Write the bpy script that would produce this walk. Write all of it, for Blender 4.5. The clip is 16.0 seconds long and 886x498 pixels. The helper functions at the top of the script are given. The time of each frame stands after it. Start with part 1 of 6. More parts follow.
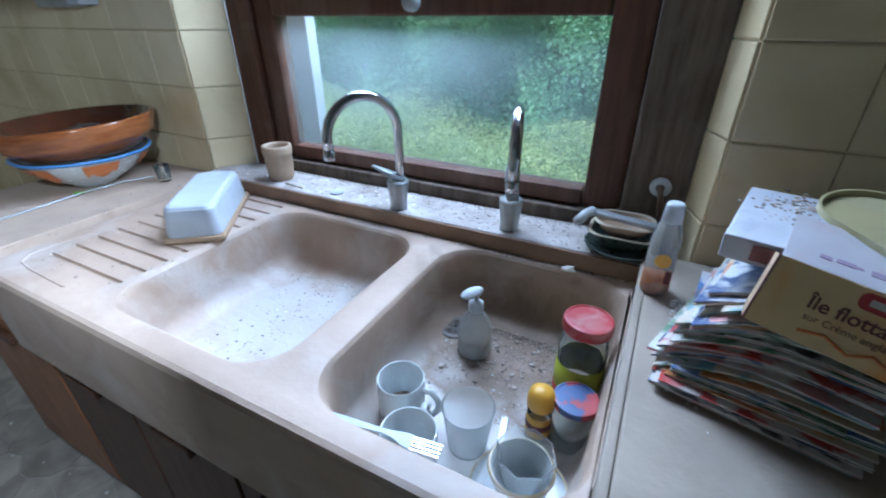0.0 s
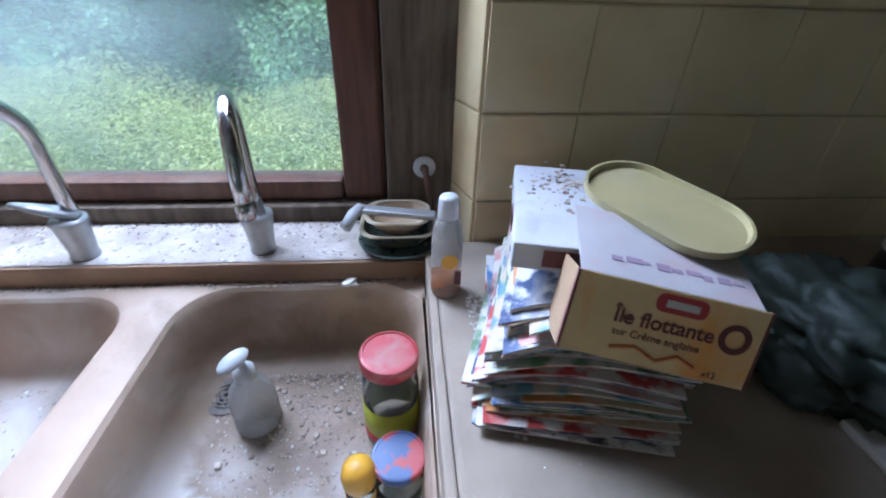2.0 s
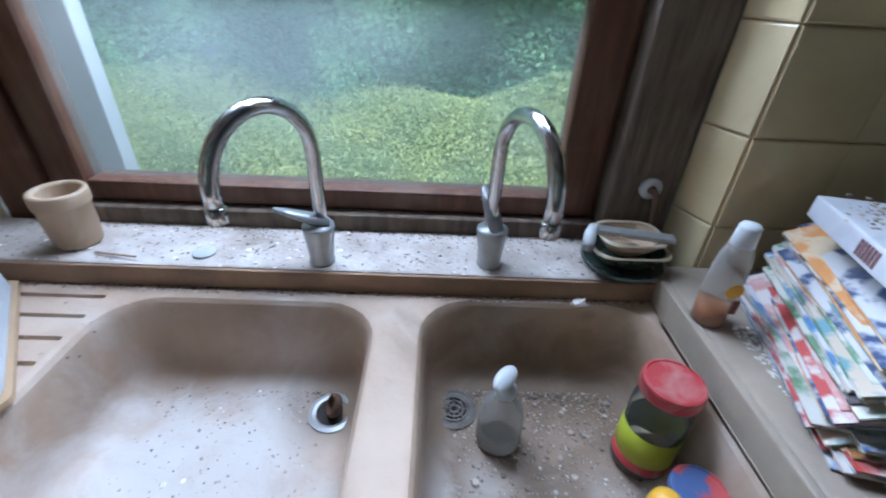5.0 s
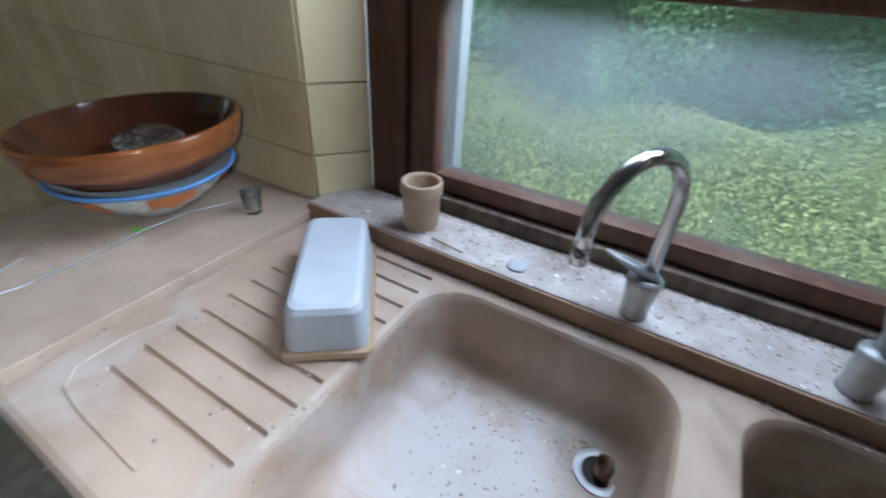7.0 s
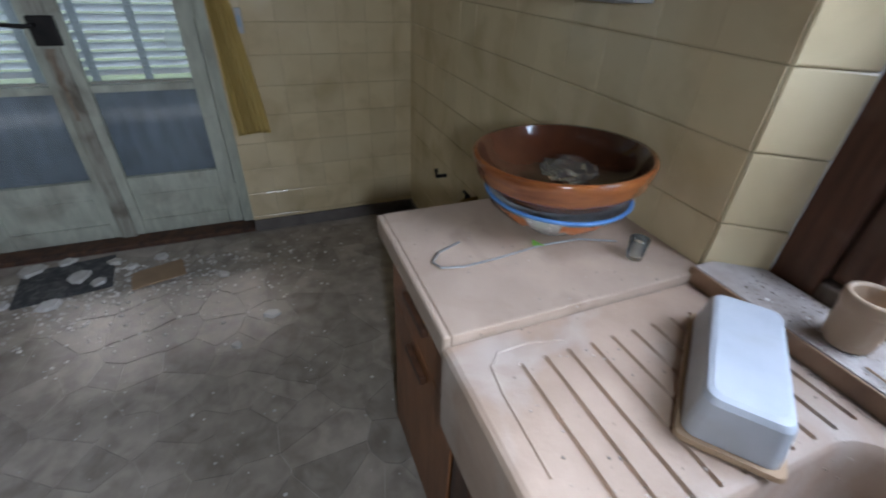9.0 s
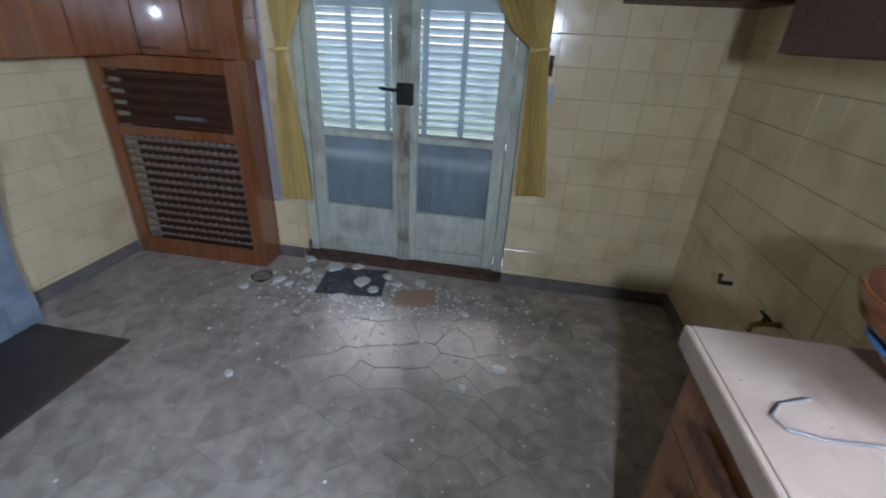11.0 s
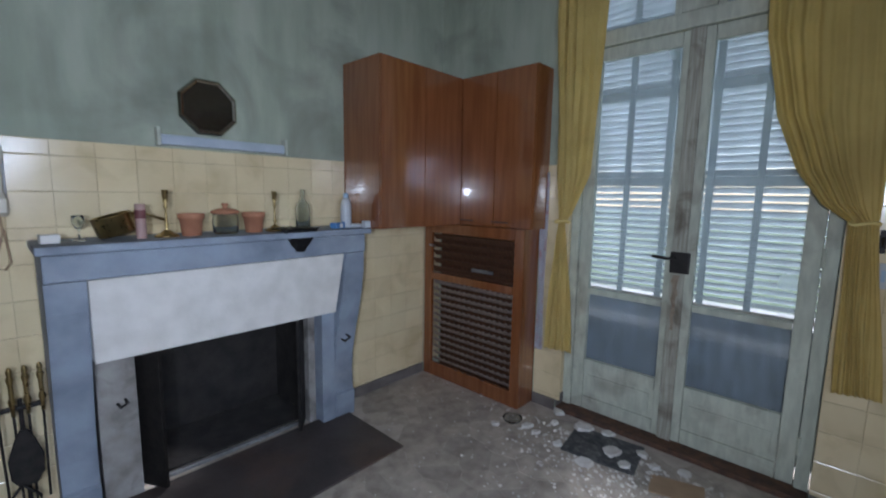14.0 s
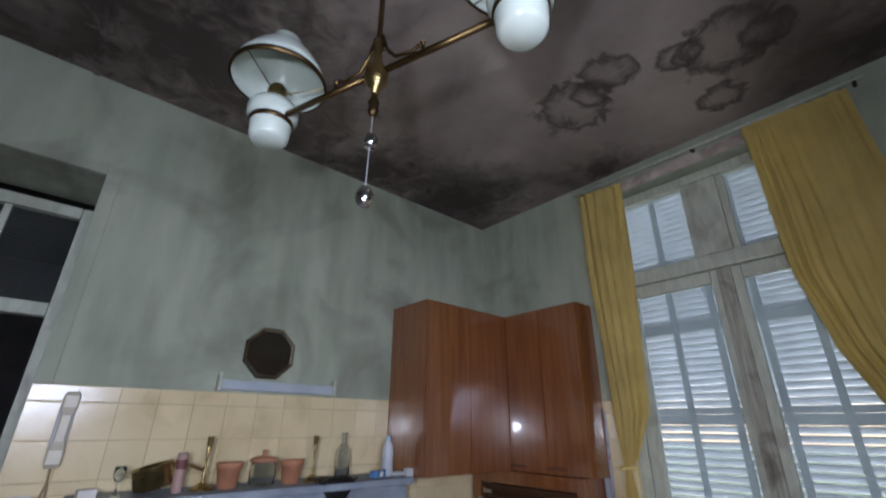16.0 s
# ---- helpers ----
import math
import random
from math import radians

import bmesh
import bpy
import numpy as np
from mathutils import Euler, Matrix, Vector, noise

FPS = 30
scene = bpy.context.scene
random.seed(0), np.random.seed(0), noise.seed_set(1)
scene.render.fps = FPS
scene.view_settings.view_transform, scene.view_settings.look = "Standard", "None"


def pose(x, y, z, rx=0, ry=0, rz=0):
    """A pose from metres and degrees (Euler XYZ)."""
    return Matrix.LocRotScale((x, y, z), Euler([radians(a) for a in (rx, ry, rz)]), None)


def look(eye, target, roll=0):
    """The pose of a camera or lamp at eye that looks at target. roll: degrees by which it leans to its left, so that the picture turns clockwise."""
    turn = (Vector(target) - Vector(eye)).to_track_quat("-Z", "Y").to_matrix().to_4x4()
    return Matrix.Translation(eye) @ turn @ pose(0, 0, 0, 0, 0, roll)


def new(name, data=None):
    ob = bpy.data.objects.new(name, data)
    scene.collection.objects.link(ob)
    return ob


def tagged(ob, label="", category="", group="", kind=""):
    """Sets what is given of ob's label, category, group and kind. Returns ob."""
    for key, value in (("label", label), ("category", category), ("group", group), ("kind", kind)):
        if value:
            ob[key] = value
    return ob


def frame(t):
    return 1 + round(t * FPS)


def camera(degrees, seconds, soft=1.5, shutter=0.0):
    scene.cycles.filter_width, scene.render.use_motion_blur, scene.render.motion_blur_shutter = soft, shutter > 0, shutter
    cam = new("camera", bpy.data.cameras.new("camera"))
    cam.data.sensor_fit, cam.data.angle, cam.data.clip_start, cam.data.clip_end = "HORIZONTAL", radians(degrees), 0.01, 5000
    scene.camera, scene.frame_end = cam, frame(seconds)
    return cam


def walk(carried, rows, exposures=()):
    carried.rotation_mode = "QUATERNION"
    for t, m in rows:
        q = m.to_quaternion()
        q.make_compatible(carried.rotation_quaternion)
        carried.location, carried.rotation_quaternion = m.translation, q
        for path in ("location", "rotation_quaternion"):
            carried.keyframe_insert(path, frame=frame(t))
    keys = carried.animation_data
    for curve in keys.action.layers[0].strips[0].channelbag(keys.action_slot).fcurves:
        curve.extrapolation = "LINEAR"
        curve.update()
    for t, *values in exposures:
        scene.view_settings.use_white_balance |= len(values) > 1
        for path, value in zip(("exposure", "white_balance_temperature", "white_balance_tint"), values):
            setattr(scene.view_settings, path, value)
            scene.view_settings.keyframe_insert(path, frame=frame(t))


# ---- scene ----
cam = camera(92.0, 16.0, soft=1.9, shutter=0.4)
walk(cam, [
    (0, look((3.274, -0.850, 1.333), (2.874, -0.067, 0.855), -0.1)),
    (0.5, look((3.286, -0.821, 1.324), (2.969, -0.019, 0.817), 0.3)),
    (1, look((3.296, -0.768, 1.325), (3.084, 0.053, 0.795), 0.6)),
    (1.5, look((3.291, -0.715, 1.327), (3.217, 0.123, 0.786), 0.8)),
    (2, look((3.259, -0.652, 1.334), (3.343, 0.178, 0.783), 2.1)),
    (2.5, look((3.197, -0.622, 1.348), (3.337, 0.203, 0.801), 3.0)),
    (3, look((3.154, -0.622, 1.328), (3.334, 0.201, 0.790), 3.5)),
    (3.2, look((3.130, -0.622, 1.331), (3.323, 0.192, 0.783), 3.5)),
    (5.3, look((2.901, -0.622, 1.332), (2.852, 0.224, 0.801), 3.2)),
    (5.5, look((2.910, -0.622, 1.286), (2.804, 0.240, 0.790), 3.5)),
    (6, look((2.866, -0.622, 1.307), (2.680, 0.213, 0.789), 3.6)),
    (6.5, look((2.781, -0.622, 1.347), (2.510, 0.177, 0.810), 4.7)),
    (7, look((2.710, -0.622, 1.363), (2.302, 0.102, 0.808), 3.4)),
    (7.5, look((2.644, -0.640, 1.375), (2.110, -0.011, 0.810), 2.4)),
    (8, look((2.590, -0.690, 1.385), (1.957, -0.156, 0.825), 2.4)),
    (8.5, look((2.565, -0.736, 1.399), (1.855, -0.302, 0.845), 2.5)),
    (9, look((2.514, -0.825, 1.415), (1.748, -0.496, 0.863), 2.8)),
    (9.2, look((2.490, -0.862, 1.420), (1.706, -0.580, 0.868), 3.0)),
    (11.3, look((2.417, -1.025, 1.411), (1.540, -1.238, 0.980), 2.5)),
    (11.5, look((2.437, -1.036, 1.403), (1.570, -1.299, 0.979), 2.0)),
    (12, look((2.490, -1.041, 1.420), (1.662, -1.427, 1.013), 1.1)),
    (12.5, look((2.526, -1.048, 1.426), (1.735, -1.534, 1.054), 1.2)),
    (13, look((2.555, -1.036, 1.436), (1.788, -1.610, 1.152), 1.1)),
    (13.5, look((2.568, -1.024, 1.455), (1.818, -1.653, 1.250), 1.2)),
    (14, look((2.585, -1.018, 1.473), (1.859, -1.694, 1.343), 1.0)),
    (14.5, look((2.610, -1.004, 1.503), (1.909, -1.717, 1.488), 0.8)),
    (15, look((2.624, -1.004, 1.515), (1.944, -1.728, 1.628), 0.6)),
    (15.5, look((2.625, -0.998, 1.518), (1.978, -1.718, 1.769), 0.6)),
    (16, look((2.622, -0.991, 1.523), (2.016, -1.689, 1.903), 0.5)),
], exposures=[(0, 0.90, 5050, 11), (2.2, 1.25, 5450, 20), (3.2, 1.18, 5500, 22), (5.4, 0.68, 5500, 13), (6.5, 0.42, 5700, 13), (7.7, 0.40, 5750, 14), (9.1, 0.46, 5850, 18), (11.3, 0.95, 5450, 18), (13.5, 0.80, 5650, 18), (14.5, 0.72, 5750, 19), (16, 0.80, 6050, 24)])

# ---- world, sun and large lights ----
world = bpy.data.worlds.new("sky")
scene.world = world
world.use_nodes = True
wn = world.node_tree
sky = wn.nodes.new("ShaderNodeTexSky")
sky.sky_type = "NISHITA"
sky.sun_disc = False
sky.sun_elevation = radians(40)
sky.sun_rotation = radians(249)
wn.nodes["Background"].inputs[1].default_value = 0.15
wn.links.new(sky.outputs[0], wn.nodes["Background"].inputs[0])

sun = new("sun", bpy.data.lights.new("sun", "SUN"))
sun.data.energy, sun.data.angle, sun.data.color = 4.8, radians(20), (1.0, 0.95, 0.86)
sun.matrix_world = look((-7.5, 0.5, 8), (1.5, 4, 0))

# daylight standing in the upper part of the window's opening
wl = new("window_daylight", bpy.data.lights.new("window_daylight", "AREA"))
wl.data.shape, wl.data.size, wl.data.size_y = "RECTANGLE", 0.95, 0.55
wl.data.energy, wl.data.color = 18, (0.76, 0.87, 1.0)
wl.matrix_world = look((2.73, 0.26, 1.80), (2.0, -2.8, 0.6))
# the small white lamp that the walker carries, whose glint shows in the tiles and the corner cupboard
cl = new("carried_lamp", bpy.data.lights.new("carried_lamp", "AREA"))
cl.data.shape, cl.data.size = "DISK", 0.12
cl.data.energy, cl.data.color = 12, (0.86, 0.96, 1.0)
cl.data.spread = radians(160)
cl.matrix_world = look((2.93, -0.85, 1.50), (0.5, -2.45, 1.05))


# ---- materials ----
def mat(name, c1, c2=None, rough=0.6, metal=0.0, scale=8.0, bump=0.15, fine=60.0, stain=None, stain_scale=2.5,
        stain_amt=0.5, spec=0.5, stretch=None, vary=0.0, island=False, coat=0.0, detail=6.0, lo=0.35, hi=0.65, place=False):
    """Two-scale procedural surface: a broad mottling, fine grain with relief, and optional stains."""
    m = bpy.data.materials.new(name)
    m.use_nodes = True
    nt = m.node_tree
    bs = nt.nodes["Principled BSDF"]
    bs.inputs["Roughness"].default_value = rough
    bs.inputs["Metallic"].default_value = metal
    bs.inputs["Specular IOR Level"].default_value = spec
    bs.inputs["Coat Weight"].default_value = coat
    tc = nt.nodes.new("ShaderNodeTexCoord")
    # pieces that share one mesh take the pattern from where they lie in the room
    at = nt.nodes.new("ShaderNodeNewGeometry").outputs["Position"] if place else tc.outputs["Object"]
    mp = nt.nodes.new("ShaderNodeMapping")
    nt.links.new(at, mp.inputs[0])
    if stretch:
        mp.inputs["Scale"].default_value = stretch
    n1 = nt.nodes.new("ShaderNodeTexNoise")
    n1.inputs["Scale"].default_value, n1.inputs["Detail"].default_value = scale, detail
    nt.links.new(mp.outputs[0], n1.inputs["Vector"])
    n2 = nt.nodes.new("ShaderNodeTexNoise")
    n2.inputs["Scale"].default_value, n2.inputs["Detail"].default_value = fine, 4
    nt.links.new(mp.outputs[0], n2.inputs["Vector"])
    r1 = nt.nodes.new("ShaderNodeMapRange")
    r1.inputs[1].default_value, r1.inputs[2].default_value = lo, hi
    nt.links.new(n1.outputs[0], r1.inputs[0])
    mx = nt.nodes.new("ShaderNodeMix")
    mx.data_type = "RGBA"
    c2 = c2 or tuple(v * 0.8 for v in c1)
    mx.inputs[6].default_value, mx.inputs[7].default_value = (*c1, 1), (*c2, 1)
    nt.links.new(r1.outputs[0], mx.inputs[0])
    col = mx.outputs[2]
    if stain:
        n3 = nt.nodes.new("ShaderNodeTexNoise")
        n3.inputs["Scale"].default_value, n3.inputs["Detail"].default_value = stain_scale, 8
        n3.inputs["Distortion"].default_value = 0.6
        nt.links.new(at, n3.inputs["Vector"])
        r3 = nt.nodes.new("ShaderNodeMapRange")
        r3.inputs[1].default_value, r3.inputs[2].default_value = 0.5, 0.72
        r3.inputs[4].default_value = stain_amt
        nt.links.new(n3.outputs[0], r3.inputs[0])
        m3 = nt.nodes.new("ShaderNodeMix")
        m3.data_type = "RGBA"
        m3.inputs[7].default_value = (*stain, 1)
        nt.links.new(r3.outputs[0], m3.inputs[0])
        nt.links.new(col, m3.inputs[6])
        col = m3.outputs[2]
    if vary:
        src = nt.nodes.new("ShaderNodeNewGeometry").outputs["Random Per Island"] if island else nt.nodes.new("ShaderNodeObjectInfo").outputs["Random"]
        rv = nt.nodes.new("ShaderNodeMapRange")
        rv.inputs[3].default_value, rv.inputs[4].default_value = 1 - vary, 1 + vary
        nt.links.new(src, rv.inputs[0])
        hs = nt.nodes.new("ShaderNodeHueSaturation")
        nt.links.new(rv.outputs[0], hs.inputs["Value"])
        nt.links.new(col, hs.inputs["Color"])
        col = hs.outputs[0]
    nt.links.new(col, bs.inputs["Base Color"])
    rr = nt.nodes.new("ShaderNodeMapRange")
    rr.inputs[3].default_value, rr.inputs[4].default_value = max(0.02, rough - 0.12), min(1, rough + 0.12)
    nt.links.new(n2.outputs[0], rr.inputs[0])
    nt.links.new(rr.outputs[0], bs.inputs["Roughness"])
    if bump:
        add = nt.nodes.new("ShaderNodeMath")
        add.operation = "ADD"
        nt.links.new(n1.outputs[0], add.inputs[0])
        nt.links.new(n2.outputs[0], add.inputs[1])
        bp = nt.nodes.new("ShaderNodeBump")
        bp.inputs["Strength"].default_value, bp.inputs["Distance"].default_value = bump, 0.004
        nt.links.new(add.outputs[0], bp.inputs["Height"])
        nt.links.new(bp.outputs[0], bs.inputs["Normal"])
    return m


def glass_mat(name, tint=(0.95, 0.98, 0.97), rough=0.03, dust=0.0, dust_col=(0.75, 0.8, 0.8), thin=False, ior=1.45):
    """Clear glass with a film of dust; thin panes pass light straight through."""
    m = bpy.data.materials.new(name)
    m.use_nodes = True
    nt = m.node_tree
    bs = nt.nodes["Principled BSDF"]
    out = nt.nodes["Material Output"]
    bs.inputs["Base Color"].default_value = (*tint, 1)
    bs.inputs["Roughness"].default_value = rough
    bs.inputs["Transmission Weight"].default_value = 1.0
    bs.inputs["IOR"].default_value = 1.02 if thin else ior
    shader = bs.outputs[0]
    if dust:
        d = nt.nodes.new("ShaderNodeBsdfDiffuse")
        d.inputs[0].default_value = (*dust_col, 1)
        tr = nt.nodes.new("ShaderNodeBsdfTranslucent")
        tr.inputs[0].default_value = (*dust_col, 1)
        ad = nt.nodes.new("ShaderNodeMixShader")
        nt.links.new(d.outputs[0], ad.inputs[1])
        nt.links.new(tr.outputs[0], ad.inputs[2])
        n = nt.nodes.new("ShaderNodeTexNoise")
        n.inputs["Scale"].default_value, n.inputs["Detail"].default_value = 3.5, 8
        tc = nt.nodes.new("ShaderNodeTexCoord")
        nt.links.new(tc.outputs["Object"], n.inputs["Vector"])
        r = nt.nodes.new("ShaderNodeMapRange")
        r.inputs[1].default_value, r.inputs[2].default_value = 0.3, 0.75
        r.inputs[3].default_value, r.inputs[4].default_value = dust * 0.35, dust * 1.5
        nt.links.new(n.outputs[0], r.inputs[0])
        ms = nt.nodes.new("ShaderNodeMixShader")
        nt.links.new(r.outputs[0], ms.inputs[0])
        nt.links.new(shader, ms.inputs[1])
        nt.links.new(ad.outputs[0], ms.inputs[2])
        shader = ms.outputs[0]
    nt.links.new(shader, out.inputs[0])
    return m


TILE = mat("yellow_tile", (0.72, 0.60, 0.37), (0.67, 0.54, 0.32), rough=0.16, scale=5, bump=0.06, fine=14, stain=(0.42, 0.32, 0.16), stain_scale=5, stain_amt=0.42, vary=0.05, place=True)
GROUT = mat("tile_grout", (0.56, 0.45, 0.28), (0.42, 0.33, 0.19), rough=0.9)
PLASTER = mat("green_plaster", (0.41, 0.435, 0.335), (0.305, 0.335, 0.25), rough=0.85, scale=3, bump=0.2, fine=30, stretch=(2.2, 2.2, 0.5), stain=(0.13, 0.135, 0.105), stain_scale=1.7, stain_amt=0.75)
PLASTER_W = mat("grey_plaster", (0.50, 0.49, 0.45), (0.38, 0.37, 0.33), rough=0.9, scale=3, bump=0.3, stain=(0.2, 0.18, 0.15), stain_scale=2, stain_amt=0.6)
CEIL = mat("stained_ceiling", (0.35, 0.29, 0.245), (0.19, 0.152, 0.13), rough=0.9, scale=1.6, bump=0.35, fine=40, stain=(0.05, 0.042, 0.036), stain_scale=1.1, stain_amt=0.85)


def water_rings(m, spots, mould, height):
    """Brown-edged water rings and a black mould bloom with ragged outlines on a ceiling."""
    nt = m.node_tree
    bs = nt.nodes["Principled BSDF"]
    col = bs.inputs["Base Color"].links[0].from_socket
    tc = nt.nodes.new("ShaderNodeTexCoord")
    n = nt.nodes.new("ShaderNodeTexNoise")
    n.inputs["Scale"].default_value, n.inputs["Detail"].default_value = 7, 10
    n.inputs["Roughness"].default_value, n.inputs["Distortion"].default_value = 0.62, 0.9
    nt.links.new(tc.outputs["Object"], n.inputs["Vector"])
    for x, y, r, dark in spots:
        d = nt.nodes.new("ShaderNodeVectorMath")
        d.operation = "DISTANCE"
        d.inputs[1].default_value = (x, y, height)
        nt.links.new(tc.outputs["Object"], d.inputs[0])
        a = nt.nodes.new("ShaderNodeMath")
        a.operation = "MULTIPLY_ADD"
        a.inputs[1].default_value, a.inputs[2].default_value = 2.0 * r, -1.0 * r
        nt.links.new(n.outputs[0], a.inputs[0])
        t = nt.nodes.new("ShaderNodeMath")
        nt.links.new(d.outputs["Value"], t.inputs[0])
        nt.links.new(a.outputs[0], t.inputs[1])
        rp = nt.nodes.new("ShaderNodeValToRGB")
        e = rp.color_ramp.elements
        if dark:
            e[0].position, e[0].color = 0.2 * r, (0.9, 0.9, 0.9, 1)
            e[1].position, e[1].color = min(1.0, 1.1 * r), (0, 0, 0, 1)
        else:
            e[0].position, e[0].color = 0.52 * r, (0.12, 0.12, 0.12, 1)
            e[1].position, e[1].color = 1.22 * r, (0, 0, 0, 1)
            mid = e.new(0.95 * r)
            mid.color = (0.85, 0.85, 0.85, 1)
        nt.links.new(t.outputs[0], rp.inputs[0])
        mx = nt.nodes.new("ShaderNodeMix")
        mx.data_type = "RGBA"
        mx.inputs[7].default_value = (*mould, 1)
        nt.links.new(rp.outputs[0], mx.inputs[0])
        nt.links.new(col, mx.inputs[6])
        col = mx.outputs[2]
    nt.links.new(col, bs.inputs["Base Color"])


ZC = 3.19
water_rings(CEIL, ((0.80, -1.97, 0.19, False), (0.90, -1.72, 0.12, False), (0.82, -1.84, 0.10, False), (0.66, -1.24, 0.19, False), (0.60, -1.10, 0.10, False), (0.74, -1.42, 0.09, False), (0.28, -1.39, 0.10, False), (0.12, -0.75, 0.4, True), (0.10, -2.2, 0.3, True), (2.45, -2.95, 0.85, True), (2.55, -2.45, 0.4, True), (3.2, -3.1, 0.35, False), (0.5, -3.2, 0.6, True), (1.3, -3.3, 0.45, True)), (0.045, 0.034, 0.026), ZC)
FLOORB = mat("floor_cement", (0.52, 0.46, 0.39), (0.36, 0.31, 0.26), rough=0.85, scale=6)
MARBLE = mat("marble_chips", (0.43, 0.375, 0.31), (0.32, 0.275, 0.225), rough=0.45, scale=13, bump=0.12, fine=50, stain=(0.18, 0.148, 0.12), stain_scale=9, stain_amt=0.65, vary=0.14, place=True)
MARBLE_J = mat("marble_chips_far", (0.43, 0.375, 0.31), (0.32, 0.275, 0.225), rough=0.5, scale=13, bump=0.12, fine=50, stain=(0.18, 0.148, 0.12), stain_scale=9, stain_amt=0.65, vary=0.14, place=True, island=True)
BASE = mat("baseboard_stone", (0.19, 0.17, 0.15), (0.13, 0.11, 0.10), rough=0.6, scale=9)
STONE = mat("sink_stone", (0.47, 0.345, 0.255), (0.37, 0.265, 0.19), rough=0.6, scale=6, bump=0.15, fine=90, stain=(0.55, 0.50, 0.45), stain_scale=6, stain_amt=0.5)
water_rings(STONE, ((2.60, -0.38, 0.22, True), (2.64, -0.24, 0.17, True), (2.52, -0.28, 0.15, True), (3.04, -0.43, 0.17, True), (3.15, -0.42, 0.15, True), (2.98, -0.33, 0.12, True)), (0.60, 0.565, 0.53), 0.723)
water_rings(STONE, ((2.98, -0.17, 0.17, True), (3.12, -0.14, 0.15, True), (3.22, -0.15, 0.14, True), (3.08, -0.31, 0.07, True), (3.20, -0.28, 0.08, False), (3.02, -0.27, 0.07, False), (2.76, -0.18, 0.09, True)), (0.20, 0.135, 0.085), 0.723)
EDGESTONE = mat("bare_stone_edge", (0.36, 0.225, 0.135), (0.25, 0.15, 0.09), rough=0.7, scale=9, bump=0.25, fine=90, stain=(0.14, 0.09, 0.06), stain_scale=7, stain_amt=0.6)
DUSTY = mat("dusty_ledge", (0.62, 0.58, 0.54), (0.44, 0.38, 0.33), rough=0.85, scale=14, bump=0.35, fine=120, stain=(0.24, 0.19, 0.15), stain_scale=9, stain_amt=0.75)
CEMENT = mat("cement_top", (0.40, 0.33, 0.255), (0.30, 0.245, 0.19), rough=0.8, scale=7, bump=0.25, fine=110, stain=(0.28, 0.23, 0.19), stain_scale=6, stain_amt=0.5)
PLASTTOP = mat("counter_top", (0.52, 0.40, 0.30), (0.41, 0.31, 0.23), rough=0.7, scale=5, bump=0.15, fine=90, stain=(0.29, 0.205, 0.145), stain_scale=6, stain_amt=0.75)
WOODRED = mat("window_wood", (0.165, 0.068, 0.034), (0.095, 0.039, 0.02), rough=0.55, scale=10, bump=0.3, fine=70, stretch=(6, 6, 0.6), stain=(0.22, 0.16, 0.11), stain_scale=7, stain_amt=0.45)
WOODGREY = mat("weathered_wood", (0.19, 0.14, 0.10), (0.09, 0.064, 0.046), rough=0.85, scale=10, bump=0.5, fine=60, stretch=(6, 6, 0.7), stain=(0.27, 0.22, 0.17), stain_scale=9, stain_amt=0.5)
WOODCAB = mat("cabinet_wood", (0.25, 0.090, 0.029), (0.19, 0.064, 0.020), rough=0.2, scale=3, bump=0.02, fine=50, stretch=(10, 10, 0.7), coat=1.0)
WOODDARK = mat("dark_cabinet_wood", (0.11, 0.048, 0.024), (0.06, 0.027, 0.014), rough=0.5, scale=6, bump=0.15, fine=50, stretch=(8, 8, 0.8))
WOODORANGE = mat("orange_cabinet_wood", (0.33, 0.14, 0.055), (0.22, 0.085, 0.03), rough=0.45, scale=6, bump=0.12, fine=50, stretch=(8, 8, 0.8), stain=(0.1, 0.05, 0.03), stain_amt=0.6, stain_scale=5)
WORNSTRIP = mat("worn_door_strip", (0.46, 0.45, 0.37), (0.30, 0.28, 0.22), rough=0.75, scale=9, bump=0.4, fine=60, stain=(0.10, 0.075, 0.05), stain_scale=6, stain_amt=0.95, stretch=(9, 9, 0.5))
DOORPAINT = mat("door_paint", (0.57, 0.59, 0.48), (0.45, 0.47, 0.38), rough=0.6, scale=8, bump=0.25, fine=50, stain=(0.24, 0.20, 0.15), stain_scale=5, stain_amt=0.65, stretch=(4, 4, 1))
# lower shutter panel, a much darker blue-grey than the slats
SHUTPANEL = mat("dark_shutter_panel", (0.20, 0.235, 0.28), (0.135, 0.16, 0.19), rough=0.7, scale=5, bump=0.15, stretch=(4, 4, 1), stain=(0.09, 0.10, 0.11), stain_amt=0.5, stain_scale=4)
SHUTTER = mat("shutter_paint", (0.60, 0.66, 0.70), (0.50, 0.55, 0.59), rough=0.6, scale=8, bump=0.15)
PEELRUST = mat("rust_stained_paint", (0.32, 0.26, 0.19), (0.21, 0.155, 0.105), rough=0.8, scale=25, bump=0.3)
RUST = mat("rusty_iron", (0.13, 0.065, 0.035), (0.06, 0.035, 0.025), rough=0.85, scale=20, bump=0.4)
IRON = mat("black_iron", (0.022, 0.021, 0.020), (0.035, 0.03, 0.027), rough=0.55, metal=0.6, scale=20, bump=0.3)
BLUESTONE = mat("blue_stone", (0.28, 0.325, 0.385), (0.17, 0.195, 0.235), rough=0.6, scale=5, bump=0.2, fine=50, stain=(0.33, 0.36, 0.40), stain_scale=4, stain_amt=0.6)
WHITEPLASTER = mat("white_hood", (0.70, 0.67, 0.615), (0.60, 0.575, 0.52), rough=0.85, scale=10, bump=0.25, fine=60)
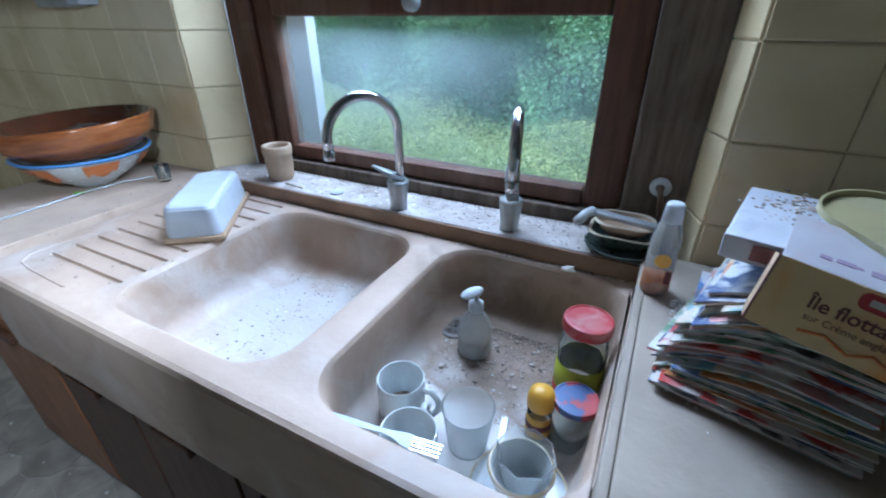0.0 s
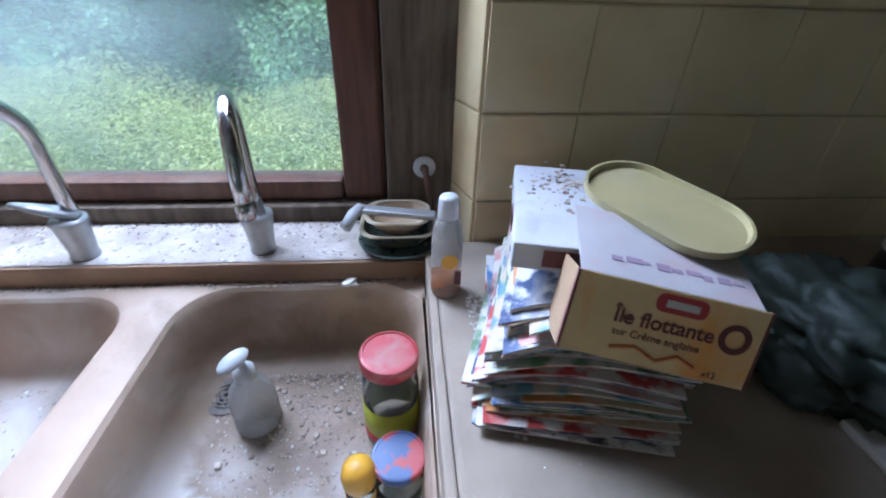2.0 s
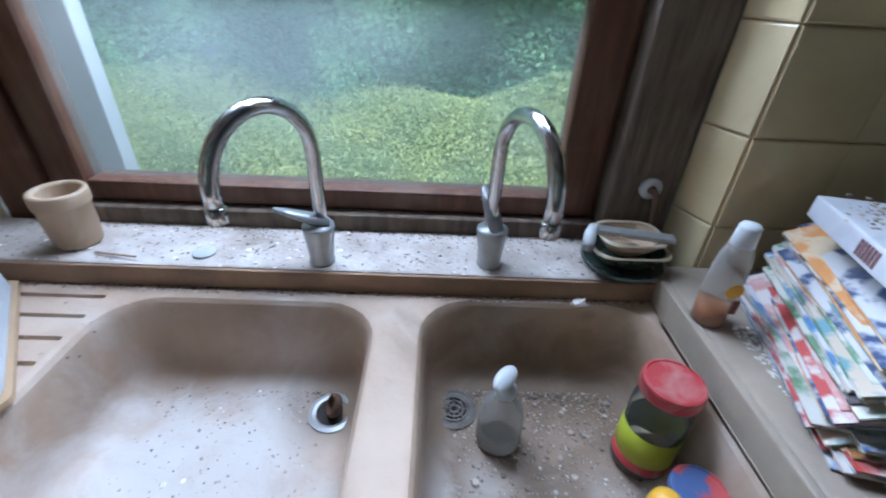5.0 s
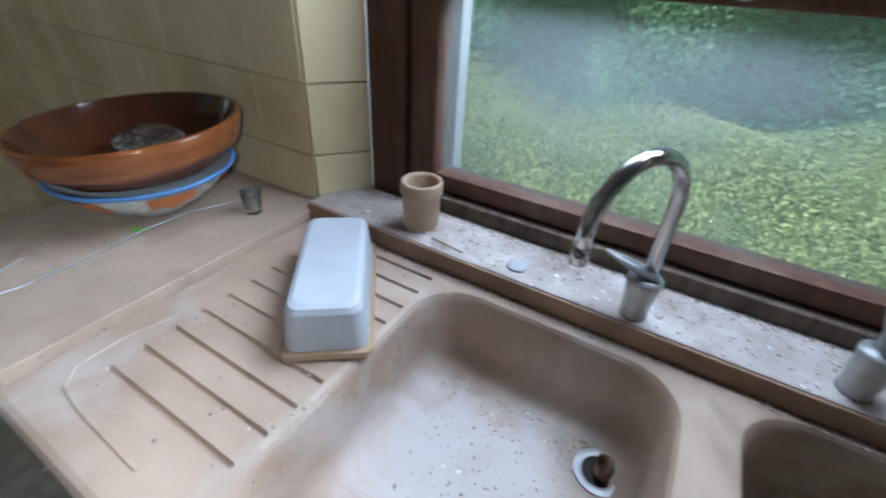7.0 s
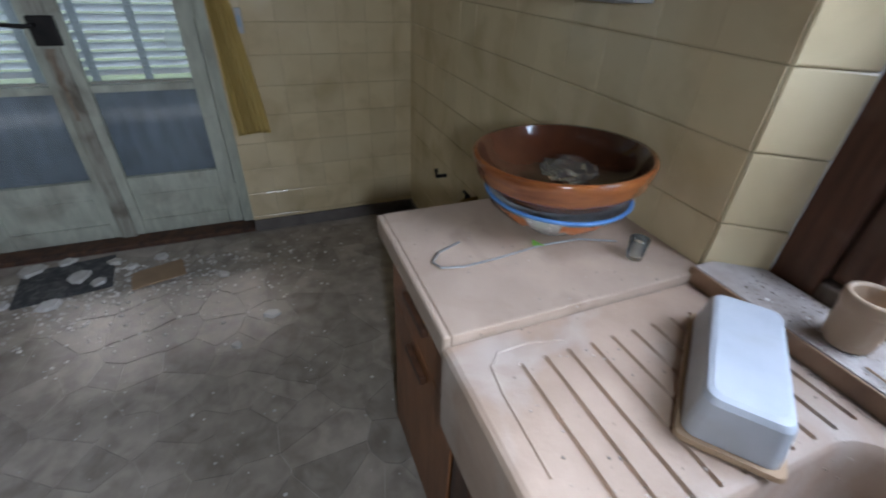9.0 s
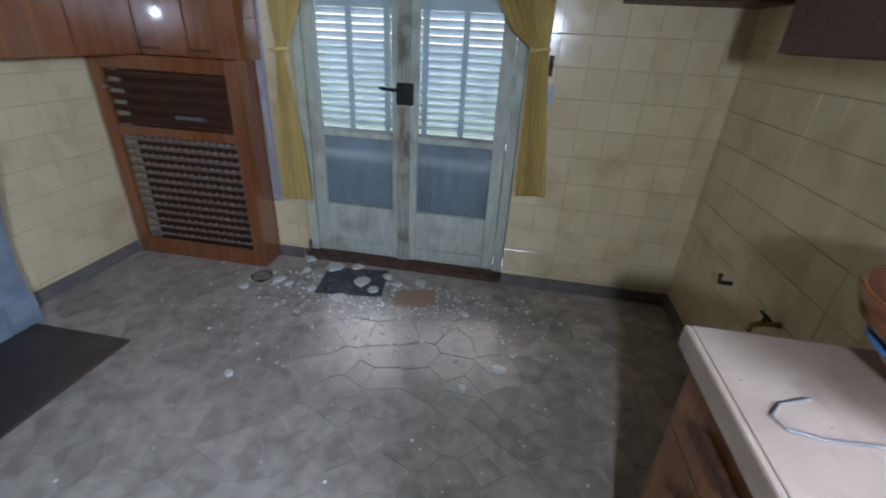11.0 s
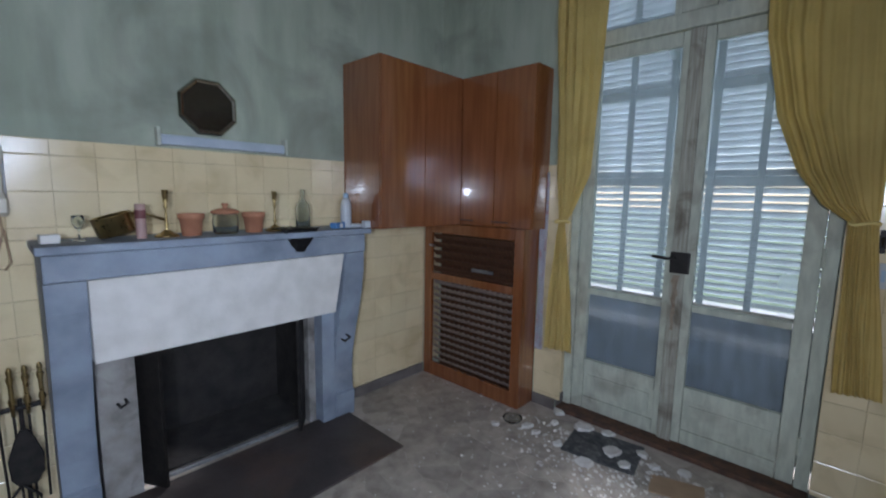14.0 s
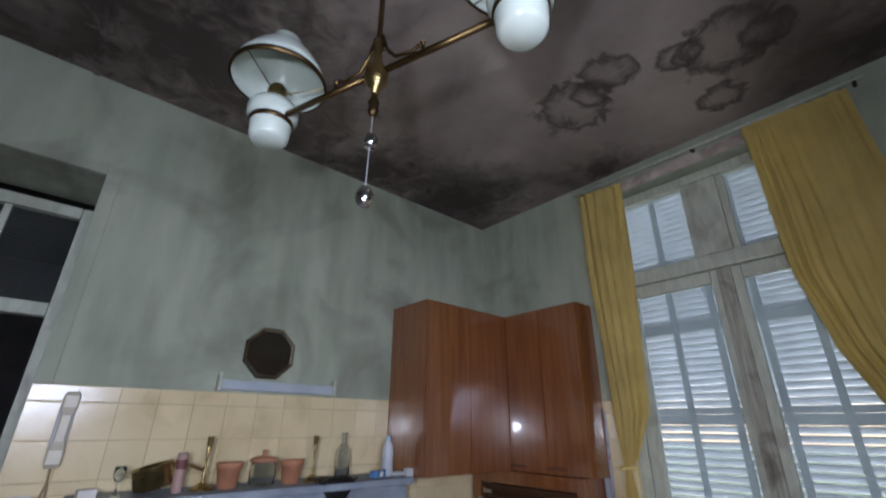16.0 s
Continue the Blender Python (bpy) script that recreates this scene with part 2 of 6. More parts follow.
SOOT = mat("soot_brick", (0.035, 0.03, 0.027), (0.018, 0.016, 0.015), rough=0.95, scale=9, bump=0.4)
HEARTH = mat("hearth_slab", (0.075, 0.06, 0.055), (0.045, 0.037, 0.034), rough=0.55, scale=4, bump=0.12, stain=(0.16, 0.085, 0.05), stain_scale=2.0, stain_amt=0.6)
CHROME = mat("chrome", (0.62, 0.63, 0.64), (0.52, 0.53, 0.54), rough=0.16, metal=1.0, scale=20, bump=0.02)
THROATBLACK = mat("black_drain_throat", (0.03, 0.024, 0.019), (0.015, 0.012, 0.01), rough=0.9, scale=40, bump=0.4)
DIRT = mat("brown_dirt", (0.15, 0.11, 0.08), (0.09, 0.066, 0.048), rough=0.95, scale=50, bump=0.3, vary=0.5, island=True)
DIRTYMETAL = mat("grimy_metal", (0.22, 0.20, 0.18), (0.12, 0.10, 0.085), rough=0.6, metal=0.5, scale=40, bump=0.3)
ZINC = mat("dull_metal", (0.48, 0.49, 0.49), (0.36, 0.37, 0.37), rough=0.42, metal=0.7, scale=25, bump=0.08)
BRASS = mat("aged_brass", (0.46, 0.34, 0.14), (0.33, 0.24, 0.10), rough=0.3, metal=1.0, scale=15, bump=0.05)
WHITEPL = mat("white_plastic", (0.54, 0.56, 0.58), (0.46, 0.49, 0.51), rough=0.42, scale=12, bump=0.03, stain=(0.5, 0.47, 0.42), stain_scale=6, stain_amt=0.4)
CURTAIN = mat("ochre_curtain", (0.80, 0.63, 0.23), (0.74, 0.57, 0.20), rough=0.8, scale=6, bump=0.12, fine=150, stain=(0.46, 0.32, 0.10), stain_amt=0.3)
TERRA = mat("terracotta", (0.42, 0.19, 0.10), (0.34, 0.14, 0.075), rough=0.75, scale=12, bump=0.15, stain=(0.5, 0.32, 0.22), stain_amt=0.4)
PANE = glass_mat("dusty_pane", dust=0.21, dust_col=(0.74, 0.84, 0.83), thin=True)
PANE_D = glass_mat("grimy_door_pane", dust=0.07, thin=True)
CLEAR = glass_mat("clear_glass", tint=(0.93, 0.97, 0.95), rough=0.03, dust=0.05, ior=1.22)


def leaf_mat(name, c1, c2, through_col, scale):
    """Leaves that let part of the daylight through."""
    m = mat(name, c1, c2, rough=0.6, scale=scale, bump=0, vary=0.26, island=True, lo=0.42, hi=0.58)
    nt = m.node_tree
    tr = nt.nodes.new("ShaderNodeBsdfTranslucent")
    tr.inputs[0].default_value = (*through_col, 1)
    ms = nt.nodes.new("ShaderNodeMixShader")
    ms.inputs[0].default_value = 0.45
    nt.links.new(nt.nodes["Principled BSDF"].outputs[0], ms.inputs[1])
    nt.links.new(tr.outputs[0], ms.inputs[2])
    nt.links.new(ms.outputs[0], nt.nodes["Material Output"].inputs[0])
    return m


LEAF = leaf_mat("shrub_leaves", (0.24, 0.42, 0.24), (0.11, 0.25, 0.16), (0.26, 0.48, 0.24), 0.9)
LEAFY = leaf_mat("weed_leaves", (0.50, 0.58, 0.27), (0.34, 0.46, 0.23), (0.52, 0.62, 0.28), 1.5)
GRASS = mat("ground_earth", (0.14, 0.21, 0.08), (0.09, 0.15, 0.06), rough=0.95, scale=2, bump=0.5)
BARK = mat("bark", (0.12, 0.09, 0.065), (0.07, 0.05, 0.04), rough=0.9, scale=12, bump=0.5)
OUTWALL = mat("outside_render", (0.72, 0.72, 0.69), (0.60, 0.60, 0.57), rough=0.9, scale=5, bump=0.3)
# near-black wall colour that carries the next room's lack of light
UNLITWALL = mat("unlit_room_wall", (0.09, 0.085, 0.08), (0.06, 0.057, 0.054), rough=0.9, scale=3)


BOUNCESLAB = mat("bounce_slab_concrete", (0.50, 0.49, 0.47), (0.40, 0.39, 0.37), rough=0.9, scale=4, bump=0.3)
BARELINTEL = mat("bare_lintel", (0.62, 0.52, 0.45), (0.36, 0.29, 0.25), rough=0.9, scale=9, bump=0.5, stain=(0.2, 0.16, 0.13), stain_scale=7, stain_amt=0.7)
GRILLE = mat("grille_metal", (0.36, 0.285, 0.235), (0.26, 0.20, 0.16), rough=0.4, metal=0.3, scale=20, bump=0.1)


# ---- building helpers ----
def mesh_of(bm, name, smooth=False):
    bmesh.ops.recalc_face_normals(bm, faces=bm.faces)
    me = bpy.data.meshes.new(name)
    bm.to_mesh(me)
    bm.free()
    if smooth:
        me.shade_smooth()
    return me


def part(name, bm, material, parent=None, label="", smooth=False):
    ob = new(name, mesh_of(bm, name, smooth))
    ob.data.materials.append(material)
    if parent:
        ob.parent = parent
    if label:
        ob["label"] = label
    return ob


def thing(name, m, label, category, group="", kind=""):
    ob = new(name)
    ob.matrix_world = m if isinstance(m, Matrix) else pose(*m)
    ob.empty_display_size = 0.05
    return tagged(ob, label, category, group, kind)


def box(bm, x0, x1, y0, y1, z0, z1, bevel=0.0, seg=2):
    """A box between two corners, with rounded edges if bevel is given."""
    r = bmesh.ops.create_cube(bm, size=1.0, matrix=Matrix.Translation(((x0 + x1) / 2, (y0 + y1) / 2, (z0 + z1) / 2)) @ Matrix.Diagonal((abs(x1 - x0), abs(y1 - y0), abs(z1 - z0), 1)))
    if bevel:
        edges = list({e for v in r["verts"] for e in v.link_edges})
        bmesh.ops.bevel(bm, geom=edges, offset=bevel, segments=seg, profile=0.6, affect="EDGES")
    return bm


def cbox(*a, **k):
    return box(bmesh.new(), *a, **k)


def lathe(bm, profile, n=32, at=(0, 0, 0), m=None):
    """A turned shape from (radius, height) pairs; radius 0 closes it."""
    rings = []
    m = m or Matrix.Translation(at)
    for r, z in profile:
        if r <= 1e-6:
            rings.append([bm.verts.new(m @ Vector((0, 0, z)))])
        else:
            rings.append([bm.verts.new(m @ Vector((r * math.cos(2 * math.pi * i / n), r * math.sin(2 * math.pi * i / n), z))) for i in range(n)])
    for a, b in zip(rings, rings[1:]):
        if len(a) == 1 and len(b) == 1:
            continue
        for i in range(n):
            j = (i + 1) % n
            if len(a) == 1:
                bm.faces.new((a[0], b[i], b[j]))
            elif len(b) == 1:
                bm.faces.new((a[i], a[j], b[0]))
            else:
                bm.faces.new((a[i], a[j], b[j], b[i]))
    return bm


def tube(bm, pts, r, n=10, caps=True, taper=None):
    """A round bar along points."""
    pts = [Vector(p) for p in pts]
    rings = []
    ref = Vector((0, 0, 1))
    for i, p in enumerate(pts):
        d = (pts[min(i + 1, len(pts) - 1)] - pts[max(i - 1, 0)]).normalized()
        if abs(d.dot(ref)) > 0.95:
            ref = Vector((1, 0, 0)) if abs(d.x) < 0.9 else Vector((0, 1, 0))
        u = d.cross(ref).normalized()
        v = d.cross(u).normalized()
        rr = r if taper is None else r + (taper - r) * i / max(1, len(pts) - 1)
        rings.append([bm.verts.new(p + rr * (math.cos(2 * math.pi * k / n) * u + math.sin(2 * math.pi * k / n) * v)) for k in range(n)])
    for a, b in zip(rings, rings[1:]):
        for k in range(n):
            bm.faces.new((a[k], a[(k + 1) % n], b[(k + 1) % n], b[k]))
    if caps:
        bm.faces.new(rings[0][::-1])
        bm.faces.new(rings[-1])
    return bm


def rring(x0, x1, y0, y1, r, n=6):
    """Corners-rounded rectangle, as a list of (x, y), counter-clockwise."""
    out = []
    for cx, cy, a0 in ((x1 - r, y1 - r, 0), (x0 + r, y1 - r, 90), (x0 + r, y0 + r, 180), (x1 - r, y0 + r, 270)):
        for k in range(n + 1):
            a = radians(a0 + 90 * k / n)
            out.append((cx + r * math.cos(a), cy + r * math.sin(a)))
    return out


def loft(bm, rings, cap_first=False, cap_last=False):
    vs = [[bm.verts.new(p) for p in ring] for ring in rings]
    n = len(vs[0])
    for a, b in zip(vs, vs[1:]):
        for k in range(n):
            bm.faces.new((a[k], a[(k + 1) % n], b[(k + 1) % n], b[k]))
    if cap_first:
        bm.faces.new(vs[0][::-1])
    if cap_last:
        bm.faces.new(vs[-1])
    return vs


def plate_with_holes(bm, outer, holes, z):
    """A flat face with holes; returns the loops of vertices."""
    loops, edges = [], []
    for ring in (outer, *holes):
        vs = [bm.verts.new((x, y, z)) for x, y in ring]
        loops.append(vs)
        edges += [bm.edges.new((vs[i], vs[(i + 1) % len(vs)])) for i in range(len(vs))]
    bmesh.ops.triangle_fill(bm, edges=edges, use_beauty=True)
    return loops


def structure(name, bm, material, label, category, smooth=False):
    return tagged(part(name, bm, material, None, "", smooth), label, category, kind="structure")


# ---- large structure ----
XE, YS, ZC = 6.6, -3.46, 3.19
TT = 1.668  # top of the tiling
structure("floor", cbox(-0.35, XE + 0.2, YS - 0.3, 0.3, -0.12, -0.004), FLOORB, "worn cement bed under the marble floor", "floor")
structure("ceiling", box(cbox(-0.35, XE + 0.2, YS - 0.3, 0.3, ZC, ZC + 0.15), 2.845, 2.875, YS, -0.01, ZC - 0.012, ZC - 0.001, 0.003), CEIL, "damp-stained brown and grey mouldy plaster ceiling", "ceiling")


def wall_pieces(name, pieces, material, label):
    bm = bmesh.new()
    for p in pieces:
        box(bm, *p)
    return structure(name, bm, material, label, "wall")


WX0, WX1, WZ0, WZ1 = 2.022, 3.377, 0.88, 2.15
wall_north = wall_pieces("wall_north", [(-0.3, WX0, 0.004, 0.3, 0, ZC), (WX1, XE + 0.2, 0.004, 0.3, 0, ZC), (WX0, WX1, 0.004, 0.3, 0, WZ0), (WX0, WX1, 0.004, 0.3, WZ1, ZC)], PLASTER_W, "plastered wall, tiled to chest height, round the sink window")
DY0, DY1, DZ = -2.345, -1.005, 3.02
wall_west = wall_pieces("wall_west", [(-0.3, -0.004, DY1, 0.004, 0, ZC), (-0.3, -0.004, YS - 0.2, DY0, 0, ZC), (-0.3, -0.004, DY0, DY1, DZ, ZC)], PLASTER, "grey-green plastered wall round the shuttered french door")
OX0, OX1, OZ = 2.685, 3.55, 2.65
wall_south = wall_pieces("wall_south", [(-0.3, 1.2, YS - 0.2, YS - 0.004, 0, ZC), (1.2, 2.22, YS - 0.2, YS - 0.004, 0.78, ZC), (2.22, OX0, YS - 0.44, YS - 0.004, 0, ZC), (OX1, XE + 0.2, YS - 0.44, YS - 0.004, 0, ZC), (OX0, OX1, YS - 0.44, YS - 0.004, OZ, ZC)], PLASTER, "streaked pale green plaster wall above yellow tiles")
# unseen closing wall, set far east so that less light bounces back
wall_east = wall_pieces("wall_east", [(XE, XE + 0.2, YS - 0.2, 0.3, 0, ZC)], PLASTER, "plain green plaster wall, unseen, added to close the room")


# ---- window over the sink ----
win = thing("window_1", (0, 0, 0), "brown wooden casement window with dusty panes above the sink", "window", kind="structure")
WY = 0.115
part("window_frame", cbox(2.098, 2.187, WY - 0.01, WY + 0.075, 0.88, WZ1, 0.006), WOODRED, win)
part("window_frame", cbox(3.225, 3.346, WY - 0.035, WY + 0.075, 0.88, WZ1, 0.008), WOODGREY, win, "weathered grey bare timber post")
part("window_frame", cbox(2.19, 3.222, WY - 0.01, WY + 0.07, 2.07, WZ1, 0.006), WOODRED, win)
part("sash_stile", cbox(2.19, 2.258, WY + 0.004, WY + 0.06, 0.945, 2.067, 0.01), WOODRED, win)
part("sash_stile", cbox(3.140, 3.222, WY + 0.004, WY + 0.06, 0.945, 2.067, 0.01), WOODRED, win)
part("bottom_rail", cbox(2.261, 3.137, WY + 0.002, WY + 0.06, 0.945, 0.984, 0.006), WOODRED, win)
part("frame_sill", cbox(2.19, 3.222, WY - 0.02, WY + 0.07, 0.885, 0.942, 0.006), WOODGREY, win, "rotten dirty timber sill piece")
part("cross_rail", cbox(2.261, 3.137, WY + 0.0, WY + 0.062, 1.334, 1.392, 0.006), WOODRED, win)
part("top_rail", cbox(2.261, 3.137, WY + 0.002, WY + 0.06, 2.0, 2.067, 0.006), WOODRED, win)
for z0, z1 in ((0.978, 1.340), (1.386, 2.006)):
    p = part("pane", cbox(2.252, 3.146, WY + 0.03, WY + 0.034, z0, z1), PANE, win, "dusty glass pane")
    p.visible_shadow = False
latch = part("latch", lathe(bmesh.new(), [(0, 0.034), (0.012, 0.034), (0.02, 0.028), (0.021, 0.012), (0.012, 0.008), (0.010, 0), (0, 0)], 20, m=Matrix.Translation((2.712, WY, 1.362)) @ pose(0, 0, 0, 90)), ZINC, win, "round metal latch knob", smooth=True)

# tiled reveals and white outside wall of the window's opening
structure("window_sill_outside", cbox(WX0 - 0.02, WX1 + 0.02, 0.20, 0.33, 0.80, 0.862, 0.008), OUTWALL, "pale rendered outside window sill", "sill")
structure("window_reveal_outside", cbox(1.70, 2.205, 0.302, 0.345, 0.0, 2.6, 0.004), OUTWALL, "white painted open shutter board beside the window", "wall")

# ---- sink, ledge and worktops ----
RZ = 0.872
sink = thing("stone_sink", (0, 0, 0), "beige stone double-basin sink with a grooved drainboard, dusty", "sink")
B1 = (2.402, 2.820, -0.556, -0.078)
B2 = (2.898, 3.282, -0.562, -0.062)


bm = bmesh.new()
grooves = [-0.506 + 0.0472 * k for k in range(10)]
slots = [rring(2.117, 2.386, y - 0.0048, y + 0.0048, 0.0045, 3) for y in grooves]
outer = [(2.047, -0.602), (3.288, -0.602), (3.288, -0.030), (2.047, -0.030)]
holes = [rring(b[0] - 0.012, b[1] + 0.012, b[2] - 0.012, b[3] + 0.012, 0.085) for b in (B1, B2)]
plate_with_holes(bm, outer, holes + slots, RZ)
for b in (B1, B2):
    x0, x1, y0, y1 = b
    rings = []
    for s, dz in [(-0.012, 0.0), (-0.005, -0.0025), (0.0, -0.009), (0.004, -0.022), (0.010, -0.095)] + [(0.010 + 0.045 * (1 - math.cos(radians(11.25 * k))), -0.095 - 0.054 * math.sin(radians(11.25 * k))) for k in range(1, 9)]:
        rings.append([(x, y, RZ + dz) for x, y in rring(x0 + s, x1 - s, y0 + s, y1 - s, 0.085 if s < 0 else max(0.03, 0.08 - s * 0.4))])
    loft(bm, rings, cap_last=True)
rim_line = [(2.098, -0.40), (2.082, -0.47), (2.085, -0.53), (2.11, -0.555), (2.16, -0.562), (2.30, -0.566)]
tube(bm, [(x, y, RZ + 0.0004) for x, y in rim_line], 0.0022, 6)
for y in grooves:
    loft(bm, [[(px, py, RZ) for px, py in rring(2.117, 2.386, y - 0.0048, y + 0.0048, 0.0045, 3)], [(px, py, RZ - 0.006) for px, py in rring(2.119, 2.384, y - 0.003, y + 0.003, 0.0028, 3)]], cap_last=True)
# apron with a rounded front lip
prof = [(-0.602, RZ), (-0.610, RZ - 0.003), (-0.615, RZ - 0.010), (-0.616, RZ - 0.02), (-0.613, RZ - 0.21), (-0.608, RZ - 0.222), (-0.58, RZ - 0.225), (-0.030, RZ - 0.225)]
for (ya, za), (yb, zb) in zip(prof, prof[1:]):
    bm.faces.new([bm.verts.new(p) for p in ((2.047, ya, za), (3.288, ya, za), (3.288, yb, zb), (2.047, yb, zb))])
bmesh.ops.remove_doubles(bm, verts=bm.verts, dist=0.0004)
body = part("basin_body", bm, STONE, sink)
body.data.shade_smooth()
body.data.set_sharp_from_angle(angle=radians(18))


def drain(x, y, z, cup):
    d = bmesh.new()
    lathe(d, [(0.024, 0.0), (0.038, 0.0), (0.038, 0.003), (0.031, 0.005), (0.026, 0.0035), (0.024, 0.0)], 28, (x, y, z))
    part("drain_ring", d, ZINC if cup else DIRTYMETAL, sink, "dull metal drain ring", smooth=False)
    # flat black disc in place of a hole: the drain's dark depth as colour
    part("drain_throat", lathe(bmesh.new(), [(0.0245, 0.0), (0.0245, 0.0012), (0, 0.0012)], 24, (x, y, z)), THROATBLACK, sink, "grimy drain throat, the shade of its depth put into a black disc")
    d = bmesh.new()
    if cup:
        lathe(d, [(0.017, 0.0), (0.019, 0.004), (0.019, 0.012), (0.015, 0.013), (0.013, 0.004), (0, 0.004)], 20, m=pose(x + 0.010, y + 0.002, z + 0.0155, 0, -62, 18))
        part("drain_plug", d, RUST, sink, "dark rusty drain plug tipped on its side")
    else:
        for r in (0.008, 0.016, 0.0235):
            lathe(d, [(r - 0.002, 0.002), (r - 0.002, 0.0045), (r + 0.001, 0.0045), (r + 0.001, 0.002)], 20, (x, y, z))
        for k in range(8):
            a = k * math.pi / 4
            tube(d, [(x + 0.004 * math.cos(a), y + 0.004 * math.sin(a), z + 0.0032), (x + 0.023 * math.cos(a), y + 0.023 * math.sin(a), z + 0.0032)], 0.0014, 5)
        part("drain_grate", d, DIRTYMETAL, sink, "dirty drain grate")


drain(2.756, -0.177, RZ - 0.149, True)
drain(2.955, -0.165, RZ - 0.149, False)

ledge = thing("tap_ledge", (0, 0, 0), "raised dusty stone ledge behind the sink, strewn with plaster flakes", "ledge")
part("ledge_slab", cbox(2.035, 3.296, -0.040, 0.098, 0.866, 0.910, 0.005), DUSTY, ledge)
part("front_edge", cbox(2.035, 3.296, -0.047, -0.0405, 0.866, 0.9085, 0.003), EDGESTONE, ledge, "bare brown stone front edge")

left_top = thing("side_worktop", (0, 0, 0), "beige worktop slab, slightly raised beside the drainboard", "worktop")
part("slab", cbox(1.595, 2.043, -0.598, -0.006, 0.842, 0.893, 0.003, 2), PLASTTOP, left_top)
part("front_edge", cbox(1.595, 2.043, -0.614, -0.5985, 0.840, 0.893, 0.006, 3), PLASTTOP, left_top)
WT = 0.922
right_top = thing("cement_worktop", (0, 0, 0), "dusty grey-beige cement worktop beside the sink", "worktop")
part("slab", cbox(3.303, 4.698, -0.612, -0.006, 0.86, WT, 0.008, 3), CEMENT, right_top)
part("side_edge", cbox(3.290, 3.3025, -0.612, -0.006, 0.86, WT, 0.003, 2), CEMENT, right_top)


def base_cabinet(x0, x1, material, label, doors, drawer):
    c = thing("base_cabinet", (x0, 0, 0), label, "cabinet", "cabinets under the worktop")
    w, top = x1 - x0, 0.835 if drawer else 0.638
    part("body", cbox(0.0, w, -0.560, -0.02, 0.09, top), material, c)
    part("plinth", cbox(0.01, w - 0.01, -0.54, -0.02, 0.0, 0.088), WOODDARK, c)
    dt = top - 0.20 if drawer else top - 0.008
    for k in range(doors):
        a, b = w * k / doors + 0.004, w * (k + 1) / doors - 0.004
        d = part("door", cbox(a, b, -0.580, -0.562, 0.10, dt, 0.003), material, c)
        part("handle", cbox((a + b) / 2 - 0.06, (a + b) / 2 + 0.06, -0.598, -0.582, dt - 0.055, dt - 0.03, 0.004), WOODDARK, d, "dark recessed wooden handle bar")
    if drawer:
        d = part("drawer", cbox(0.004, w - 0.004, -0.582, -0.562, dt + 0.008, top - 0.006, 0.003), material, c)
        part("handle", cbox(w / 2 - 0.07, w / 2 + 0.07, -0.600, -0.584, top - 0.09, top - 0.065, 0.004), WOODDARK, d, "dark wooden handle bar")
    return c


base_cabinet(1.612, 2.040, WOODORANGE, "worn orange-brown wooden base cabinet with a drawer", 1, True)
base_cabinet(2.05, 2.694, WOODDARK, "dark brown wooden cabinet under the stone sink", 2, False)
base_cabinet(2.698, 3.286, WOODDARK, "dark brown wooden cabinet under the stone sink", 2, False)
base_cabinet(3.296, 4.68, WOODDARK, "dark brown wooden cabinet under the cement worktop", 3, True)

# ---- french door with shutters ----
door = thing("door_1", (0, 0, 0), "weathered pale green wooden french door with grimy panes, closed", "door", kind="structure")
DX = -0.125
part("door_frame", cbox(DX - 0.05, DX + 0.03, DY0 + 0.004, DY0 + 0.062, 0, DZ - 0.004, 0.006), DOORPAINT, door)
part("door_frame", cbox(DX - 0.05, DX + 0.03, DY1 - 0.062, DY1 - 0.004, 0, DZ - 0.004, 0.006), DOORPAINT, door)
part("door_frame", cbox(DX - 0.05, DX + 0.03, DY0 + 0.064, DY1 - 0.064, DZ - 0.066, DZ - 0.004, 0.006), DOORPAINT, door)
part("transom_bar", cbox(DX - 0.05, DX + 0.036, DY0 + 0.064, DY1 - 0.064, 2.375, 2.465, 0.01), DOORPAINT, door)
part("transom_post", cbox(DX - 0.045, DX + 0.028, -1.772, -1.604, 2.467, DZ - 0.068, 0.008), DOORPAINT, door)
for a, b in ((DY0 + 0.066, -1.774), (-1.602, DY1 - 0.066)):
    fan = part("transom_light", cbox(DX - 0.02, DX + 0.015, a, a + 0.035, 2.467, DZ - 0.068), DOORPAINT, door)
    part("stile", cbox(DX - 0.02, DX + 0.015, b - 0.035, b, 2.467, DZ - 0.068), DOORPAINT, fan)
    q = part("pane", cbox(DX - 0.002, DX + 0.002, a + 0.034, b - 0.034, 2.469, DZ - 0.07), PANE, fan, "dusty glass pane")
    q.visible_shadow = False


